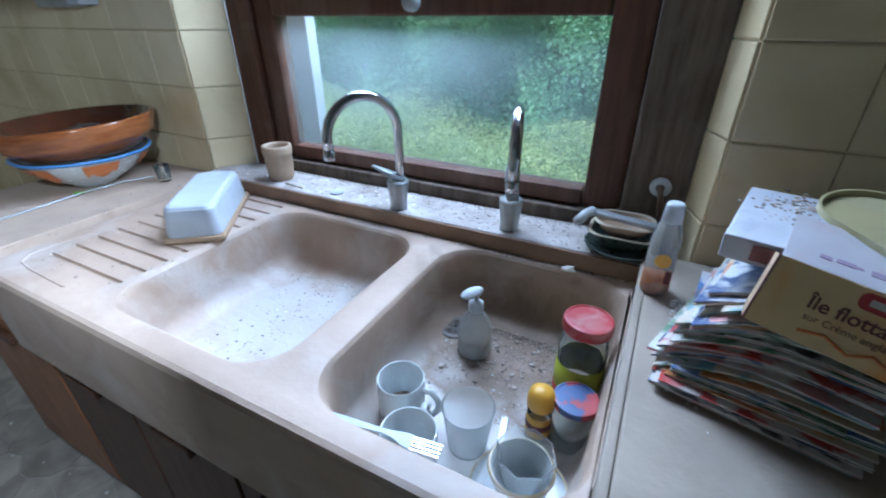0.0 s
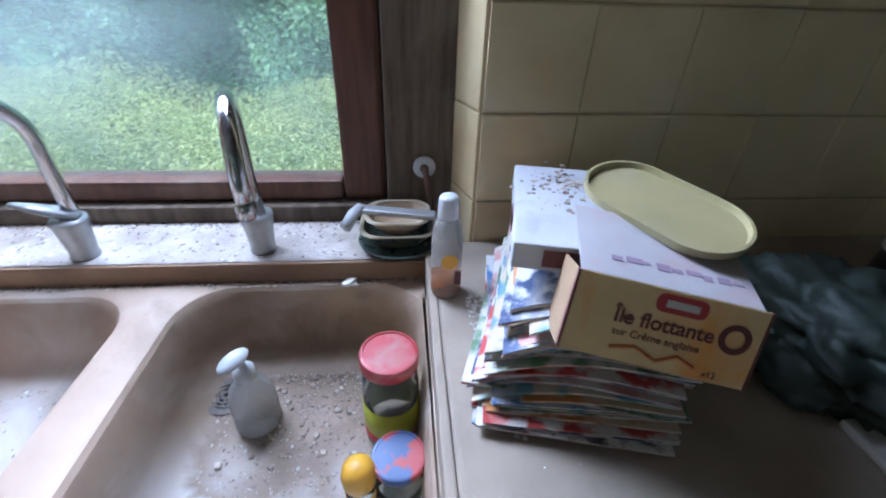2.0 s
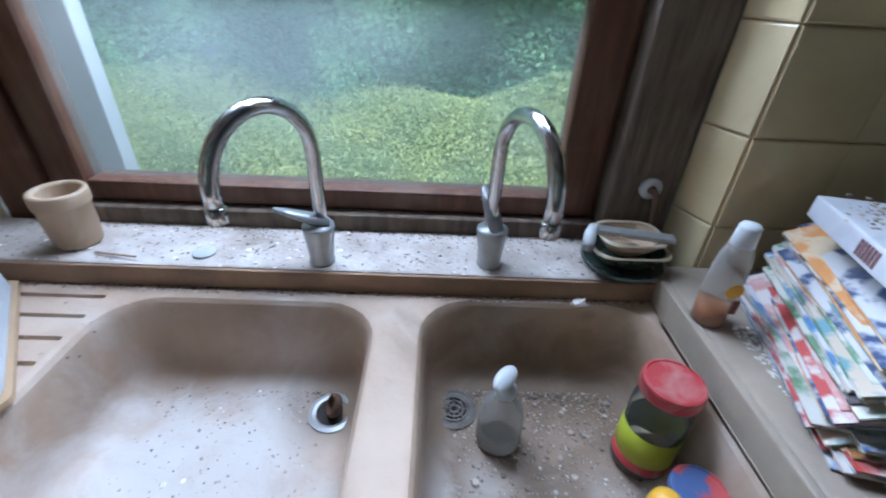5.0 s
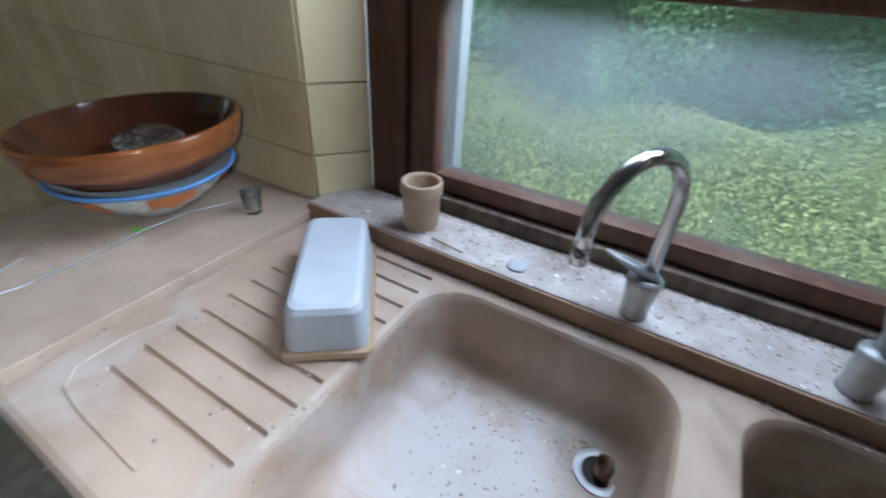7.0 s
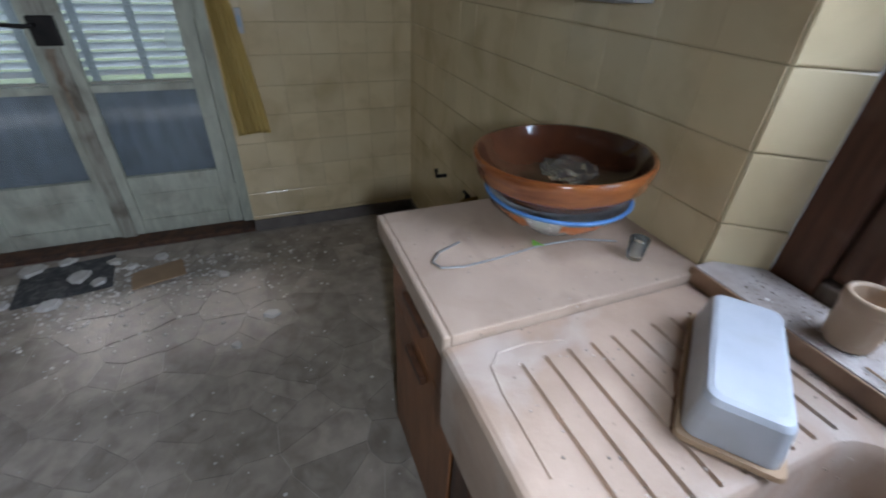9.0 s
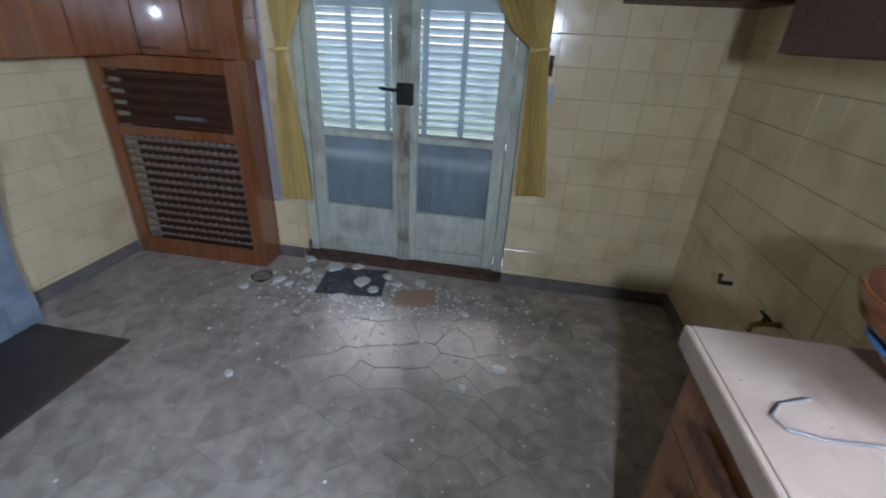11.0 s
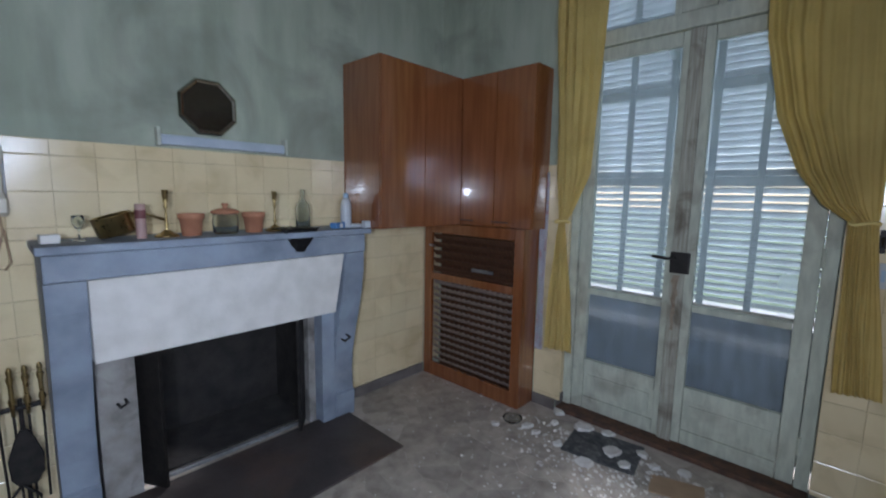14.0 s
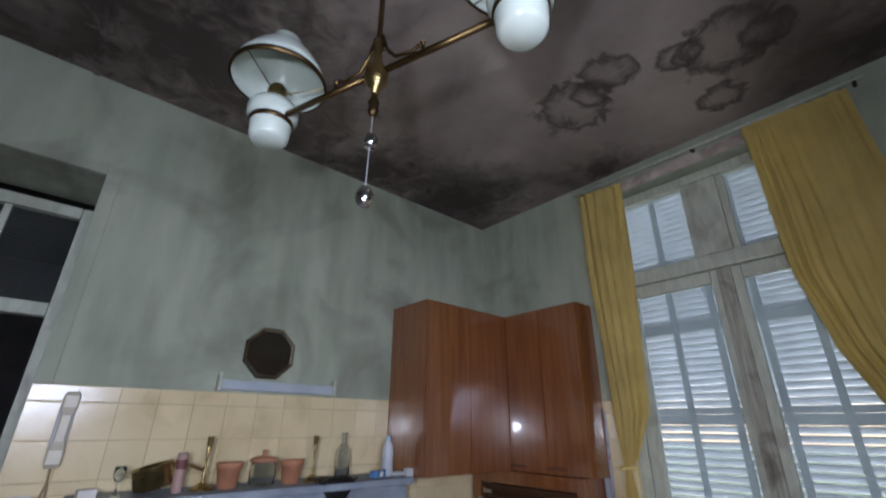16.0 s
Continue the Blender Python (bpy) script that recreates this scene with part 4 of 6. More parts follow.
bowl = thing("brown_bowl", pose(1.757, -0.212, 0.974, 2, -2, 0) @ Matrix.Diagonal((1.07, 1.07, 1.07, 1)), "large glazed brown wooden-looking bowl stacked in the painted bowl", "bowl")
part("body", lathe(bmesh.new(), [(0, 0.004), (0.105, 0.004), (0.140, 0.016), (0.172, 0.044), (0.180, 0.053), (0.181, 0.058), (0.187, 0.074), (0.191, 0.092), (0.189, 0.098), (0.181, 0.097)], 52), BOWLWOOD, bowl, "", True)
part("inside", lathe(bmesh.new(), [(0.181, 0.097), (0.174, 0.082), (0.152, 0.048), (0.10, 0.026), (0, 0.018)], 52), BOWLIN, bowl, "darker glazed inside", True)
rng = random.Random(11)
wrap = thing("plastic_wrap", (1.757, -0.19, 1.030), "crumpled clear plastic wrap lying in the brown bowl", "wrap")
b = bmesh.new()
bmesh.ops.create_icosphere(b, subdivisions=3, radius=0.062)
for v in b.verts:
    v.co *= 1 + 0.35 * noise.noise(v.co * 38) + rng.uniform(-0.05, 0.05)
    v.co.z *= 0.42
part("film", b, CLEAR, wrap)
cordo = thing("grey_cord", (-0.04, 0, 0.893), "thin grey electric cord lying on the worktop", "cord")
part("wire", tube(bmesh.new(), [(1.93, -0.12, 0.004), (1.895, -0.20, 0.004), (1.89, -0.30, 0.004), (1.905, -0.42, 0.004), (1.910, -0.50, 0.004), (1.900, -0.545, 0.004), (1.875, -0.555, 0.004), (1.845, -0.53, 0.004), (1.82, -0.47, 0.004)], 0.0022, 8), ZINC, cordo)
scrap = thing("green_scrap", (1.842, -0.305, 0.8935, 0, 0, 25), "small bright green plastic scrap beside the bowls", "scrap")
b = bmesh.new()
loft(b, [[(0.014 * math.cos(a) * (1 + 0.3 * math.sin(3 * a)), 0.009 * math.sin(a), z + 0.003 * math.cos(2 * a) + 0.003) for a in [k * math.pi / 6 for k in range(12)]] for z in (0.0, 0.002)], True, True)
part("scrap", b, paint("bright_green", (0.20, 0.48, 0.05), 0.5), scrap)
shot = thing("shot_glass", (1.955, -0.125, 0.894), "small empty clear shot glass on the worktop", "glass")
part("body", lathe(bmesh.new(), [(0, 0), (0.016, 0), (0.018, 0.004), (0.021, 0.05), (0.0195, 0.05), (0.016, 0.01), (0, 0.008)], 24), CLEAR, shot, "", True)

# dishes at the end of the ledge
ds = thing("dish_stack", (3.245, 0.005, 0.911), "stack of grimy green and cream enamel dishes", "dishes")
CREAMRIM = paint("cream_enamel", (0.50, 0.42, 0.29), 0.35)
GREEN_E = paint("green_enamel", (0.055, 0.075, 0.06), 0.3)
part("plate", lathe(bmesh.new(), [(0, 0), (0.045, 0), (0.07, 0.012), (0.071, 0.015), (0.066, 0.015), (0.04, 0.006), (0, 0.005)], 36), GREEN_E, ds, "dark green plate", True)
for s, (r, z) in enumerate(((0.062, 0.014), (0.052, 0.034))):
    b = bmesh.new()
    loft(b, [[(x, y, z + dz) for x, y in rring(-q, q, -q * 0.8, q * 0.8, 0.03, 5)] for q, dz in ((r - 0.02, 0.0), (r - 0.006, 0.018), (r, 0.03), (r + 0.003, 0.031), (r - 0.003, 0.030), (r - 0.01, 0.016), (r - 0.024, 0.006))], True, True)
    part("bowl", b, GREEN_E if s == 0 else POTTERY, ds, "square enamel bowl with a cream edge" if s == 0 else "small beige bowl")
    b = bmesh.new()
    loft(b, [[(x, y, z + dz) for x, y in rring(-q, q, -q * 0.8, q * 0.8, 0.03, 5)] for q, dz in ((r + 0.001, 0.0295), (r + 0.0045, 0.031), (r + 0.002, 0.0335), (r - 0.003, 0.032))])
    part("rim", b, CREAMRIM, ds, "cream rim")
gr = thing("vegetable_mill", (3.235, -0.005, 0.978, 0, 0, -12), "grey plastic and metal hand peeler lying across the dishes", "kitchen tool")
part("blade_bar", cbox(-0.055, 0.075, -0.011, 0.011, 0.0, 0.009, 0.003), ZINC, gr)
part("grip", tube(bmesh.new(), [(-0.055, 0, 0.006), (-0.062, -0.02, 0.004), (-0.066, -0.05, -0.004)], 0.010, 12), WHITEPL, gr, "white plastic grip", True)
rose = thing("pipe_outlet", (3.293, 0.078, 1.03, 90), "white pipe rosette with a rusty pipe beside the window", "pipe")
part("rosette", lathe(bmesh.new(), [(0.012, 0.0), (0.020, 0.0), (0.0205, 0.004), (0.018, 0.008), (0.010, 0.010), (0.008, 0.010)], 28), WHITEPL, rose, "", True)
part("pipe", tube(bmesh.new(), [(0, 0, -0.002), (0, 0, 0.02), (0.004, -0.01, 0.026), (0.012, -0.06, 0.026), (0.016, -0.118, 0.022)], 0.006, 10), RUST, rose, "rusty pipe", True)

fl = thing("plaster_lump", (3.162, -0.060, RZ, 0, 0, 20), "broken white plaster lump on the sink's back rim", "debris")
b = bmesh.new()
bmesh.ops.create_icosphere(b, subdivisions=2, radius=1.0)
for v in b.verts:
    v.co *= 1 + 0.9 * noise.noise(v.co * 1.7)
    v.co = Vector((v.co.x * 0.014, v.co.y * 0.009, max(0.0, 0.003 + v.co.z * 0.007)))
part("lump", b, FLAKE, fl)
# inside the basin
sb = thing("soap_bottle", (3.022, -0.215, SINKF), "clear plastic soap pump bottle, empty", "bottle")
part("body", lathe(bmesh.new(), [(0, 0), (0.030, 0), (0.0345, 0.006), (0.034, 0.05), (0.030, 0.078), (0.017, 0.098), (0.0125, 0.103), (0.0125, 0.112), (0.011, 0.112), (0.011, 0.103), (0.028, 0.076), (0.032, 0.05), (0.032, 0.008), (0, 0.004)], 32), MILKY, sb, "", True)
part("collar", lathe(bmesh.new(), [(0.0145, 0.106), (0.0150, 0.108), (0.0148, 0.122), (0.008, 0.126), (0.005, 0.128), (0.005, 0.140), (0, 0.140)], 24), WHITEPL, sb, "", True)
b = bmesh.new()
bmesh.ops.create_uvsphere(b, u_segments=20, v_segments=10, radius=1, matrix=pose(-0.006, -0.008, 0.147, 14, -10, 50) @ Matrix.Diagonal((0.024, 0.013, 0.007, 1)))
part("pump_head", b, WHITEPL, sb, "white pump head", True)


def jar_thing(x, y, h, r, lid_mat, label, lid_label, lab=None):
    j = thing("glass_jar", (x, y, SINKF), label, "jar", "jars in the basin")
    part("body", lathe(bmesh.new(), [(0, 0.002), (r * 0.85, 0), (r, 0.008), (r, h * 0.70), (r * 0.93, h * 0.8), (r * 0.88, h * 0.86), (r * 0.88, h * 0.97), (r * 0.84, h * 0.97), (r * 0.84, h * 0.86), (r * 0.94, h * 0.7), (r * 0.94, 0.012), (0, 0.008)], 36), CLEAR, j, "", True)
    b = lathe(bmesh.new(), [(r * 0.9, h * 0.885), (r * 0.985, h * 0.885), (r * 1.0, h * 0.90), (r * 1.0, h * 0.975), (r * 0.97, h * 0.995), (r * 0.88, h), (r * 0.86, h * 0.99), (0, h * 0.99)], 40)
    part("lid", b, lid_mat, j, lid_label, False)
    if lab:
        b = bmesh.new()
        lathe(b, [(r * 1.006, h * lab[0]), (r * 1.012, h * lab[0]), (r * 1.012, h * lab[1]), (r * 1.006, h * lab[1])], 36)
        part("label", b, LIME, j, "yellow-green paper label", True)
        lathe(b := bmesh.new(), [(r * 1.014, h * lab[0]), (r * 1.016, h * (lab[0] + 0.10)), (r * 1.010, h * (lab[0] + 0.10))], 36)
        part("label_band", b, REDLID, j, "red band", True)
    return j


jar_thing(3.232, -0.245, 0.178, 0.0405, REDLID, "clear glass jar with a dusty red lid and a lime label", "dusty red metal lid", (0.12, 0.52))
BLUELID = mat("blue_red_lid", (0.07, 0.12, 0.28), (0.46, 0.07, 0.07), rough=0.4, scale=26, bump=0.03, lo=0.47, hi=0.53)
jar_thing(3.244, -0.345, 0.10, 0.035, BLUELID, "clear glass jam jar with a blue and red patterned lid", "blue and red patterned lid")
yb = thing("spice_bottle", (3.195, -0.362, SINKF), "small bottle with a round yellow cap and brown label", "bottle")
part("body", lathe(bmesh.new(), [(0, 0), (0.018, 0), (0.019, 0.004), (0.019, 0.065), (0.016, 0.074), (0, 0.075)], 24), CLEAR, yb, "", True)
part("label", lathe(bmesh.new(), [(0.0193, 0.02), (0.0196, 0.021), (0.0196, 0.06), (0.0193, 0.061)], 24), YELLOW, yb, "yellow label", True)
part("label_band", lathe(bmesh.new(), [(0.0198, 0.035), (0.020, 0.036), (0.020, 0.047), (0.0198, 0.048)], 24), INK, yb, "dark printed band", True)
part("cap", lathe(bmesh.new(), [(0.0165, 0.074), (0.0205, 0.077), (0.0215, 0.092), (0.019, 0.105), (0.012, 0.111), (0, 0.113)], 28), YELLOW, yb, "round yellow cap", True)


def mug(x, y, rz, r, h, label):
    m = thing("white_mug", (x, y, SINKF, 0, 0, rz), label, "mug", "mugs in the basin")
    part("body", lathe(bmesh.new(), [(0, 0.003), (r * 0.88, 0), (r * 0.97, 0.006), (r, h * 0.5), (r, h - 0.002), (r * 0.97, h), (r * 0.93, h - 0.002), (r * 0.93, 0.012), (r * 0.8, 0.006), (0, 0.006)], 36), CERAMIC, m, "", True)
    part("coffee_stain", lathe(bmesh.new(), [(0, 0.0075), (r * 0.7, 0.0075), (r * 0.86, 0.012), (0, 0.009)], 28), POTTERY, m, "dried brown residue", True)
    part("handle", tube(bmesh.new(), [(r * 0.97, 0, h * 0.82), (r * 1.4, 0, h * 0.84), (r * 1.7, 0, h * 0.66), (r * 1.7, 0, h * 0.42), (r * 1.4, 0, h * 0.2), (r * 0.97, 0, h * 0.2)], 0.0055, 10), CERAMIC, m, "", True)
    return m


mug(2.972, -0.415, 5, 0.040, 0.082, "white ceramic mug with a grey-stained bottom")
mug(3.035, -0.495, 95, 0.043, 0.078, "wide white ceramic mug with a fork across it")
tg = thing("measuring_tumbler", (3.100, -0.425, SINKF), "clear plastic measuring tumbler with printed lines", "tumbler")
part("body", lathe(bmesh.new(), [(0, 0.003), (0.029, 0), (0.031, 0.004), (0.040, 0.085), (0.0415, 0.088), (0.039, 0.086), (0.0295, 0.006), (0, 0.006)], 36), HAZY, tg, "", True)
for z in (0.05, 0.06, 0.07):
    b = bmesh.new()
    prev = None
    for k in range(8):
        a = radians(-110 + 5 * k)
        r = 0.0316 + 0.111 * (z - 0.004)
        cur = [b.verts.new((r * math.cos(a), r * math.sin(a), z + dz)) for dz in (0, 0.0016)]
        if prev:
            b.faces.new((prev[0], cur[0], cur[1], prev[1]))
        prev = cur
    part("printed_line", b, INK, tg)
sc = thing("saucer", (3.200, -0.472, SINKF), "white saucer with a thin gilt edge", "saucer")
part("dish", lathe(bmesh.new(), [(0, 0.002), (0.035, 0), (0.05, 0.006), (0.069, 0.018), (0.070, 0.0205), (0.05, 0.011), (0, 0.007)], 44), CERAMIC, sc, "", True)
part("gilt_edge", lathe(bmesh.new(), [(0.0675, 0.0185), (0.0710, 0.0195), (0.0705, 0.0225), (0.0675, 0.0205)], 44), GILT, sc, "worn gilt edge", True)
tc_ = thing("tea_cup", (3.200, -0.472, SINKF + 0.009), "white tea cup with a gilt rim standing on the saucer", "cup")
part("body", lathe(bmesh.new(), [(0, 0.002), (0.026, 0), (0.030, 0.004), (0.043, 0.05), (0.045, 0.064), (0.042, 0.064), (0.038, 0.046), (0.026, 0.01), (0, 0.008)], 36), CERAMIC, tc_, "", True)
part("gilt_rim", lathe(bmesh.new(), [(0.0445, 0.061), (0.0465, 0.0635), (0.0445, 0.066), (0.0418, 0.0655)], 36), GILT, tc_, "worn gilt rim", True)
og = thing("octagonal_glass", (3.203, -0.470, SINKF + 0.022), "clear octagonal drinking glass standing in the cup", "glass")
part("body", lathe(bmesh.new(), [(0, 0.004), (0.020, 0), (0.024, 0.006), (0.040, 0.074), (0.0415, 0.078), (0.039, 0.078), (0.022, 0.012), (0, 0.010)], 8), HAZY, og)
FORKBLUE = paint("fork_blue", (0.52, 0.60, 0.66), 0.45)
fk = thing("fork", (3.040, -0.515, SINKF + 0.082, 0, 2, 9), "pale blue-handled fork lying across the mug", "fork")
b = bmesh.new()
loft(b, [[(x, -w, z), (x, w, z), (x, w, z + 0.003), (x, -w, z + 0.003)] for x, w, z in ((-0.135, 0.007, 0.0), (-0.09, 0.006, 0.001), (-0.03, 0.0035, 0.003), (-0.015, 0.006, 0.002), (0.0, 0.011, -0.001), (0.012, 0.0115, -0.003))], True, True)
part("handle", b, FORKBLUE, fk, "pale blue plastic handle", False)
for k in range(4):
    y = -0.0095 + 0.0063 * k
    part("tine", cbox(0.012, 0.055, y - 0.0014, y + 0.0014, -0.004, -0.0015), CHROME, fk)
kn = thing("teaspoon", (3.145, -0.385, SINKF + 0.004, 0, 0, 100), "dull metal teaspoon handle in the basin", "spoon")
part("handle", cbox(-0.035, 0.035, -0.006, 0.006, 0.0, 0.003, 0.001), ZINC, kn)

# bottle, magazines and carton on the cement worktop
ob = thing("sauce_bottle", (3.316, -0.146, WT + 0.001), "clear squeeze bottle with orange sauce and a fruit label", "bottle")
part("body", lathe(bmesh.new(), [(0, 0.002), (0.0205, 0), (0.0225, 0.005), (0.0225, 0.09), (0.020, 0.112), (0.0145, 0.130), (0, 0.131)], 28), MILKY, ob, "", True)
part("contents", lathe(bmesh.new(), [(0, 0.003), (0.0195, 0.004), (0.0208, 0.034), (0, 0.034)], 24), JUICE, ob, "orange residue", True)
part("cap", lathe(bmesh.new(), [(0.0145, 0.128), (0.0150, 0.129), (0.0135, 0.155), (0.0115, 0.159), (0, 0.159)], 24), WHITEPL, ob, "white screw cap", True)
lb = bmesh.new()
bmesh.ops.create_circle(lb, cap_ends=True, segments=20, radius=0.012, matrix=pose(0.002, -0.0236, 0.068, 90, 0, 0))
part("label_spot", lb, YELLOW, ob, "yellow fruit picture")
part("barcode", cbox(0.010, 0.019, -0.0220, -0.0185, 0.028, 0.05), INK, ob, "barcode bars")

rng = random.Random(4)
COVERS = [mat("cover_%s" % n, c1, c2, rough=0.35, scale=sc, bump=0.03, lo=0.46, hi=0.54, stain=(0.66, 0.63, 0.58), stain_scale=16, stain_amt=0.8) for n, c1, c2, sc in (
    ("white_red", (0.62, 0.58, 0.54), (0.48, 0.07, 0.06), 24), ("white_blue", (0.60, 0.60, 0.60), (0.10, 0.22, 0.48), 21), ("cream_orange", (0.62, 0.50, 0.34), (0.60, 0.27, 0.09), 25), ("white_green", (0.58, 0.58, 0.52), (0.14, 0.27, 0.15), 22),
    ("pink_white", (0.58, 0.30, 0.28), (0.64, 0.60, 0.57), 30), ("navy_white", (0.05, 0.08, 0.18), (0.58, 0.58, 0.58), 27), ("beige_teal", (0.55, 0.47, 0.36), (0.16, 0.32, 0.36), 21), ("white_black", (0.64, 0.62, 0.58), (0.08, 0.07, 0.07), 33))]


def magazine(z, th, dx, dy, rot, bend, cover):
    """A soft magazine: a bent block of pages between two covers."""
    m = thing("magazine", (3.462 + dx, -0.262 + dy, z, 0, 0, rot - 11), "worn glossy magazine in a slumped stack", "magazine", "stack of old magazines")
    W, D = 0.100, 0.138

    def sheet(z0, z1, grow):
        b = bmesh.new()
        rows = []
        for i in range(13):
            u = -1 + 2 * i / 12
            sag = -bend * max(0, 0.35 - u) ** 2 / 1.82
            rows.append([b.verts.new((u * (W + grow), v * (D + grow), zz + sag)) for v, zz in ((-1, z0), (1, z0), (1, z1), (-1, z1))])
        for a, c in zip(rows, rows[1:]):
            for k in range(4):
                b.faces.new((a[k], a[(k + 1) % 4], c[(k + 1) % 4], c[k]))
        b.faces.new(rows[0][::-1])
        b.faces.new(rows[-1])
        return b

    part("page_block", sheet(0.0012, th - 0.0012, -0.002), PAPER, m, "yellowed page edges")
    part("cover", sheet(0, 0.0011, 0), COVERS[cover], m, "printed back cover")
    part("cover", sheet(th - 0.0011, th, 0), COVERS[(cover + 3) % 8], m, "printed front cover")


z = WT + 0.001
for k in range(32):
    th = rng.uniform(0.0022, 0.0056)
    f = k / 31
    droop = 0.0 if k < 7 else min(0.042, 0.010 * (k - 6))
    slide = 0.0 if k < 7 else -0.014 + 0.052 * f
    magazine(z + 0.022 * min(1, max(0, f - 0.15) * 2.2), th, 0.009 * rng.uniform(-1, 1) + slide, rng.uniform(-0.014, 0.014) + (0.0 if k < 7 else 0.02), rng.uniform(-4, 4) - (0 if k < 7 else 6), droop * rng.uniform(0.92, 1.06), rng.randrange(8))
    z += th + 0.0006
MZ = z + 0.022
wb = thing("white_carton", (3.462, -0.232, MZ, 0, 0, -13), "flat white cardboard box strewn with plaster bits", "box")
part("body", cbox(-0.08, 0.08, -0.10, 0.10, 0.0, 0.03, 0.003), WHITEBOX, wb)
# the box is solid; a dark plate paints the shade of an open end
part("open_end", cbox(-0.05, 0.05, -0.1015, -0.1003, 0.006, 0.025), INK, wb, "dark plate for the shade inside an open end")
for k in range(6):
    part("print_bar", cbox(-0.0812, -0.0802, -0.04 + 0.006 * k, -0.037 + 0.006 * k, 0.006, 0.025), INK, wb, "barcode bar")

DCX = Vector((0.149, -0.036, -0.022)).normalized()
DCY = Vector((0.2, 0.32, 0.92)).cross(DCX).normalized()
DCM = Matrix((DCX, DCY, DCX.cross(DCY))).transposed().to_4x4() @ Matrix.Diagonal((0.81, 0.81, 0.81, 1))
DCM.translation = (3.388, -0.398, MZ - 0.022)
dc = thing("dessert_carton", DCM, "torn orange and white dessert carton with printed lettering", "carton")
part("front_panel", cbox(0.0, 0.196, -0.002, 0.0, 0.0, 0.088, 0.0008), PEACH, dc)
b = cbox(0.0, 0.190, 0.0, 0.002, 0.0, 0.12, 0.0008)
bmesh.ops.transform(b, matrix=pose(0.0, 0.0, 0.0885, -62, 0, 0), verts=b.verts)
tp = part("top_panel", b, CARTONTOP, dc, "white top panel strewn with dirt")
for k in range(9):
    w = (0.012, 0.018, 0.009, 0.015, 0.011, 0.016, 0.010, 0.014, 0.012)[k]
    b = cbox(0.035 + 0.0165 * k, 0.035 + 0.0165 * k + w, -0.0008, 0.0, 0.026 + 0.002 * (k % 3), 0.034 + 0.003 * (k % 2))
    bmesh.ops.transform(b, matrix=pose(0.0, 0.0, 0.0885, -62, 0, 0), verts=b.verts)
    part("print_bar", b, LILAC, tp, "smudged printed word")
part("edge", cbox(-0.0025, -0.0003, -0.002, 0.004, 0.0, 0.088), INK, dc, "dark red side edge")
part("side_panel", cbox(-0.0022, -0.0004, 0.0045, 0.07, 0.0, 0.088), CARTON, dc, "bare brown side panel")
part("edge", cbox(0.1965, 0.199, -0.002, 0.004, 0.0, 0.088), INK, dc, "dark red side edge")


def words(txt, size, x, z, material, owner, label, bold=0.0):
    cu = bpy.data.curves.new("words", "FONT")
    cu.body, cu.size, cu.extrude, cu.offset = txt, size, 0.0003, bold
    o = bpy.data.objects.new("tmp_words", cu)
    me = bpy.data.meshes.new_from_object(o)
    bpy.data.objects.remove(o)
    me.materials.append(material)
    w = new("lettering", me)
    w.parent = owner
    w.matrix_basis = pose(x, -0.0026, z, 90)
    w["label"] = label
    return w


b = bmesh.new()
loft(b, [[(x, yy, z) for x, z in rring(0.082, 0.135, 0.064, 0.084, 0.008, 5)] for yy in (-0.0021, -0.0032)], True, True)
part("logo_patch", b, REDLID, dc, "red rounded logo patch")
part("logo_bar", cbox(0.092, 0.126, -0.0038, -0.0031, 0.070, 0.078), PAPER, dc, "white logo stroke")
words("\u00cele flottante", 0.0225, 0.045, 0.043, INK, dc, "dark red printed dessert name", 0.0004)
words("sur Cr\u00e8me anglaise", 0.0118, 0.048, 0.029, INK, dc, "dark red printed words")
words("x12", 0.010, 0.150, 0.005, INK, dc, "printed count")
b = lathe(bmesh.new(), [(0.010, 0), (0.0165, 0), (0.0165, 0.0008), (0.010, 0.0008)], 28, m=pose(0.170, -0.0021, 0.052, 90))
part("seal", b, INK, dc, "brown round seal")
b = bmesh.new()
for pts in ([(0.05, -0.0026, 0.014), (0.075, -0.0026, 0.02), (0.10, -0.0026, 0.010), (0.12, -0.0026, 0.02), (0.14, -0.0026, 0.012)],):
    tube(b, pts, 0.0022, 6)
part("printed_swirl", b, ORANGE, dc, "orange printed swirl")

ld = thing("oval_lid", (3.520, -0.282, MZ + 0.047, 7, 6, -56), "oval yellowed plastic box lid with dirt specks", "lid")
b = bmesh.new()
loft(b, [[(x, y, z) for x, y in rring(-l, l, -w, w, w * 0.98, 10)] for l, w, z in ((0.080, 0.045, 0.0), (0.085, 0.050, 0.004), (0.085, 0.050, 0.012), (0.082, 0.047, 0.012), (0.080, 0.045, 0.006))], True, True)
part("tray", b, OCHREPL, ld)

bg = thing("plastic_bag", (3.80, -0.30, WT + 0.001), "crumpled dark green plastic bag with a paper edge", "bag")
b = bmesh.new()
bmesh.ops.create_icosphere(b, subdivisions=5, radius=1.0)
for v in b.verts:
    n = 1.05 + 0.34 * noise.noise(v.co * 2.3) - 0.30 * abs(noise.noise(v.co * 4.1)) - 0.16 * abs(noise.noise(v.co * 9.3))
    v.co = Vector((v.co.x * 0.125 * n, v.co.y * 0.15 * n, max(0.0, 0.036 + v.co.z * 0.066 * n)))
part("bag", b, BAGGREEN, bg, "", True)
part("paper_edge", cbox(-0.07, 0.05, -0.17, -0.10, 0.0, 0.012, 0.004), PAPER, bg, "crumpled paper edge")
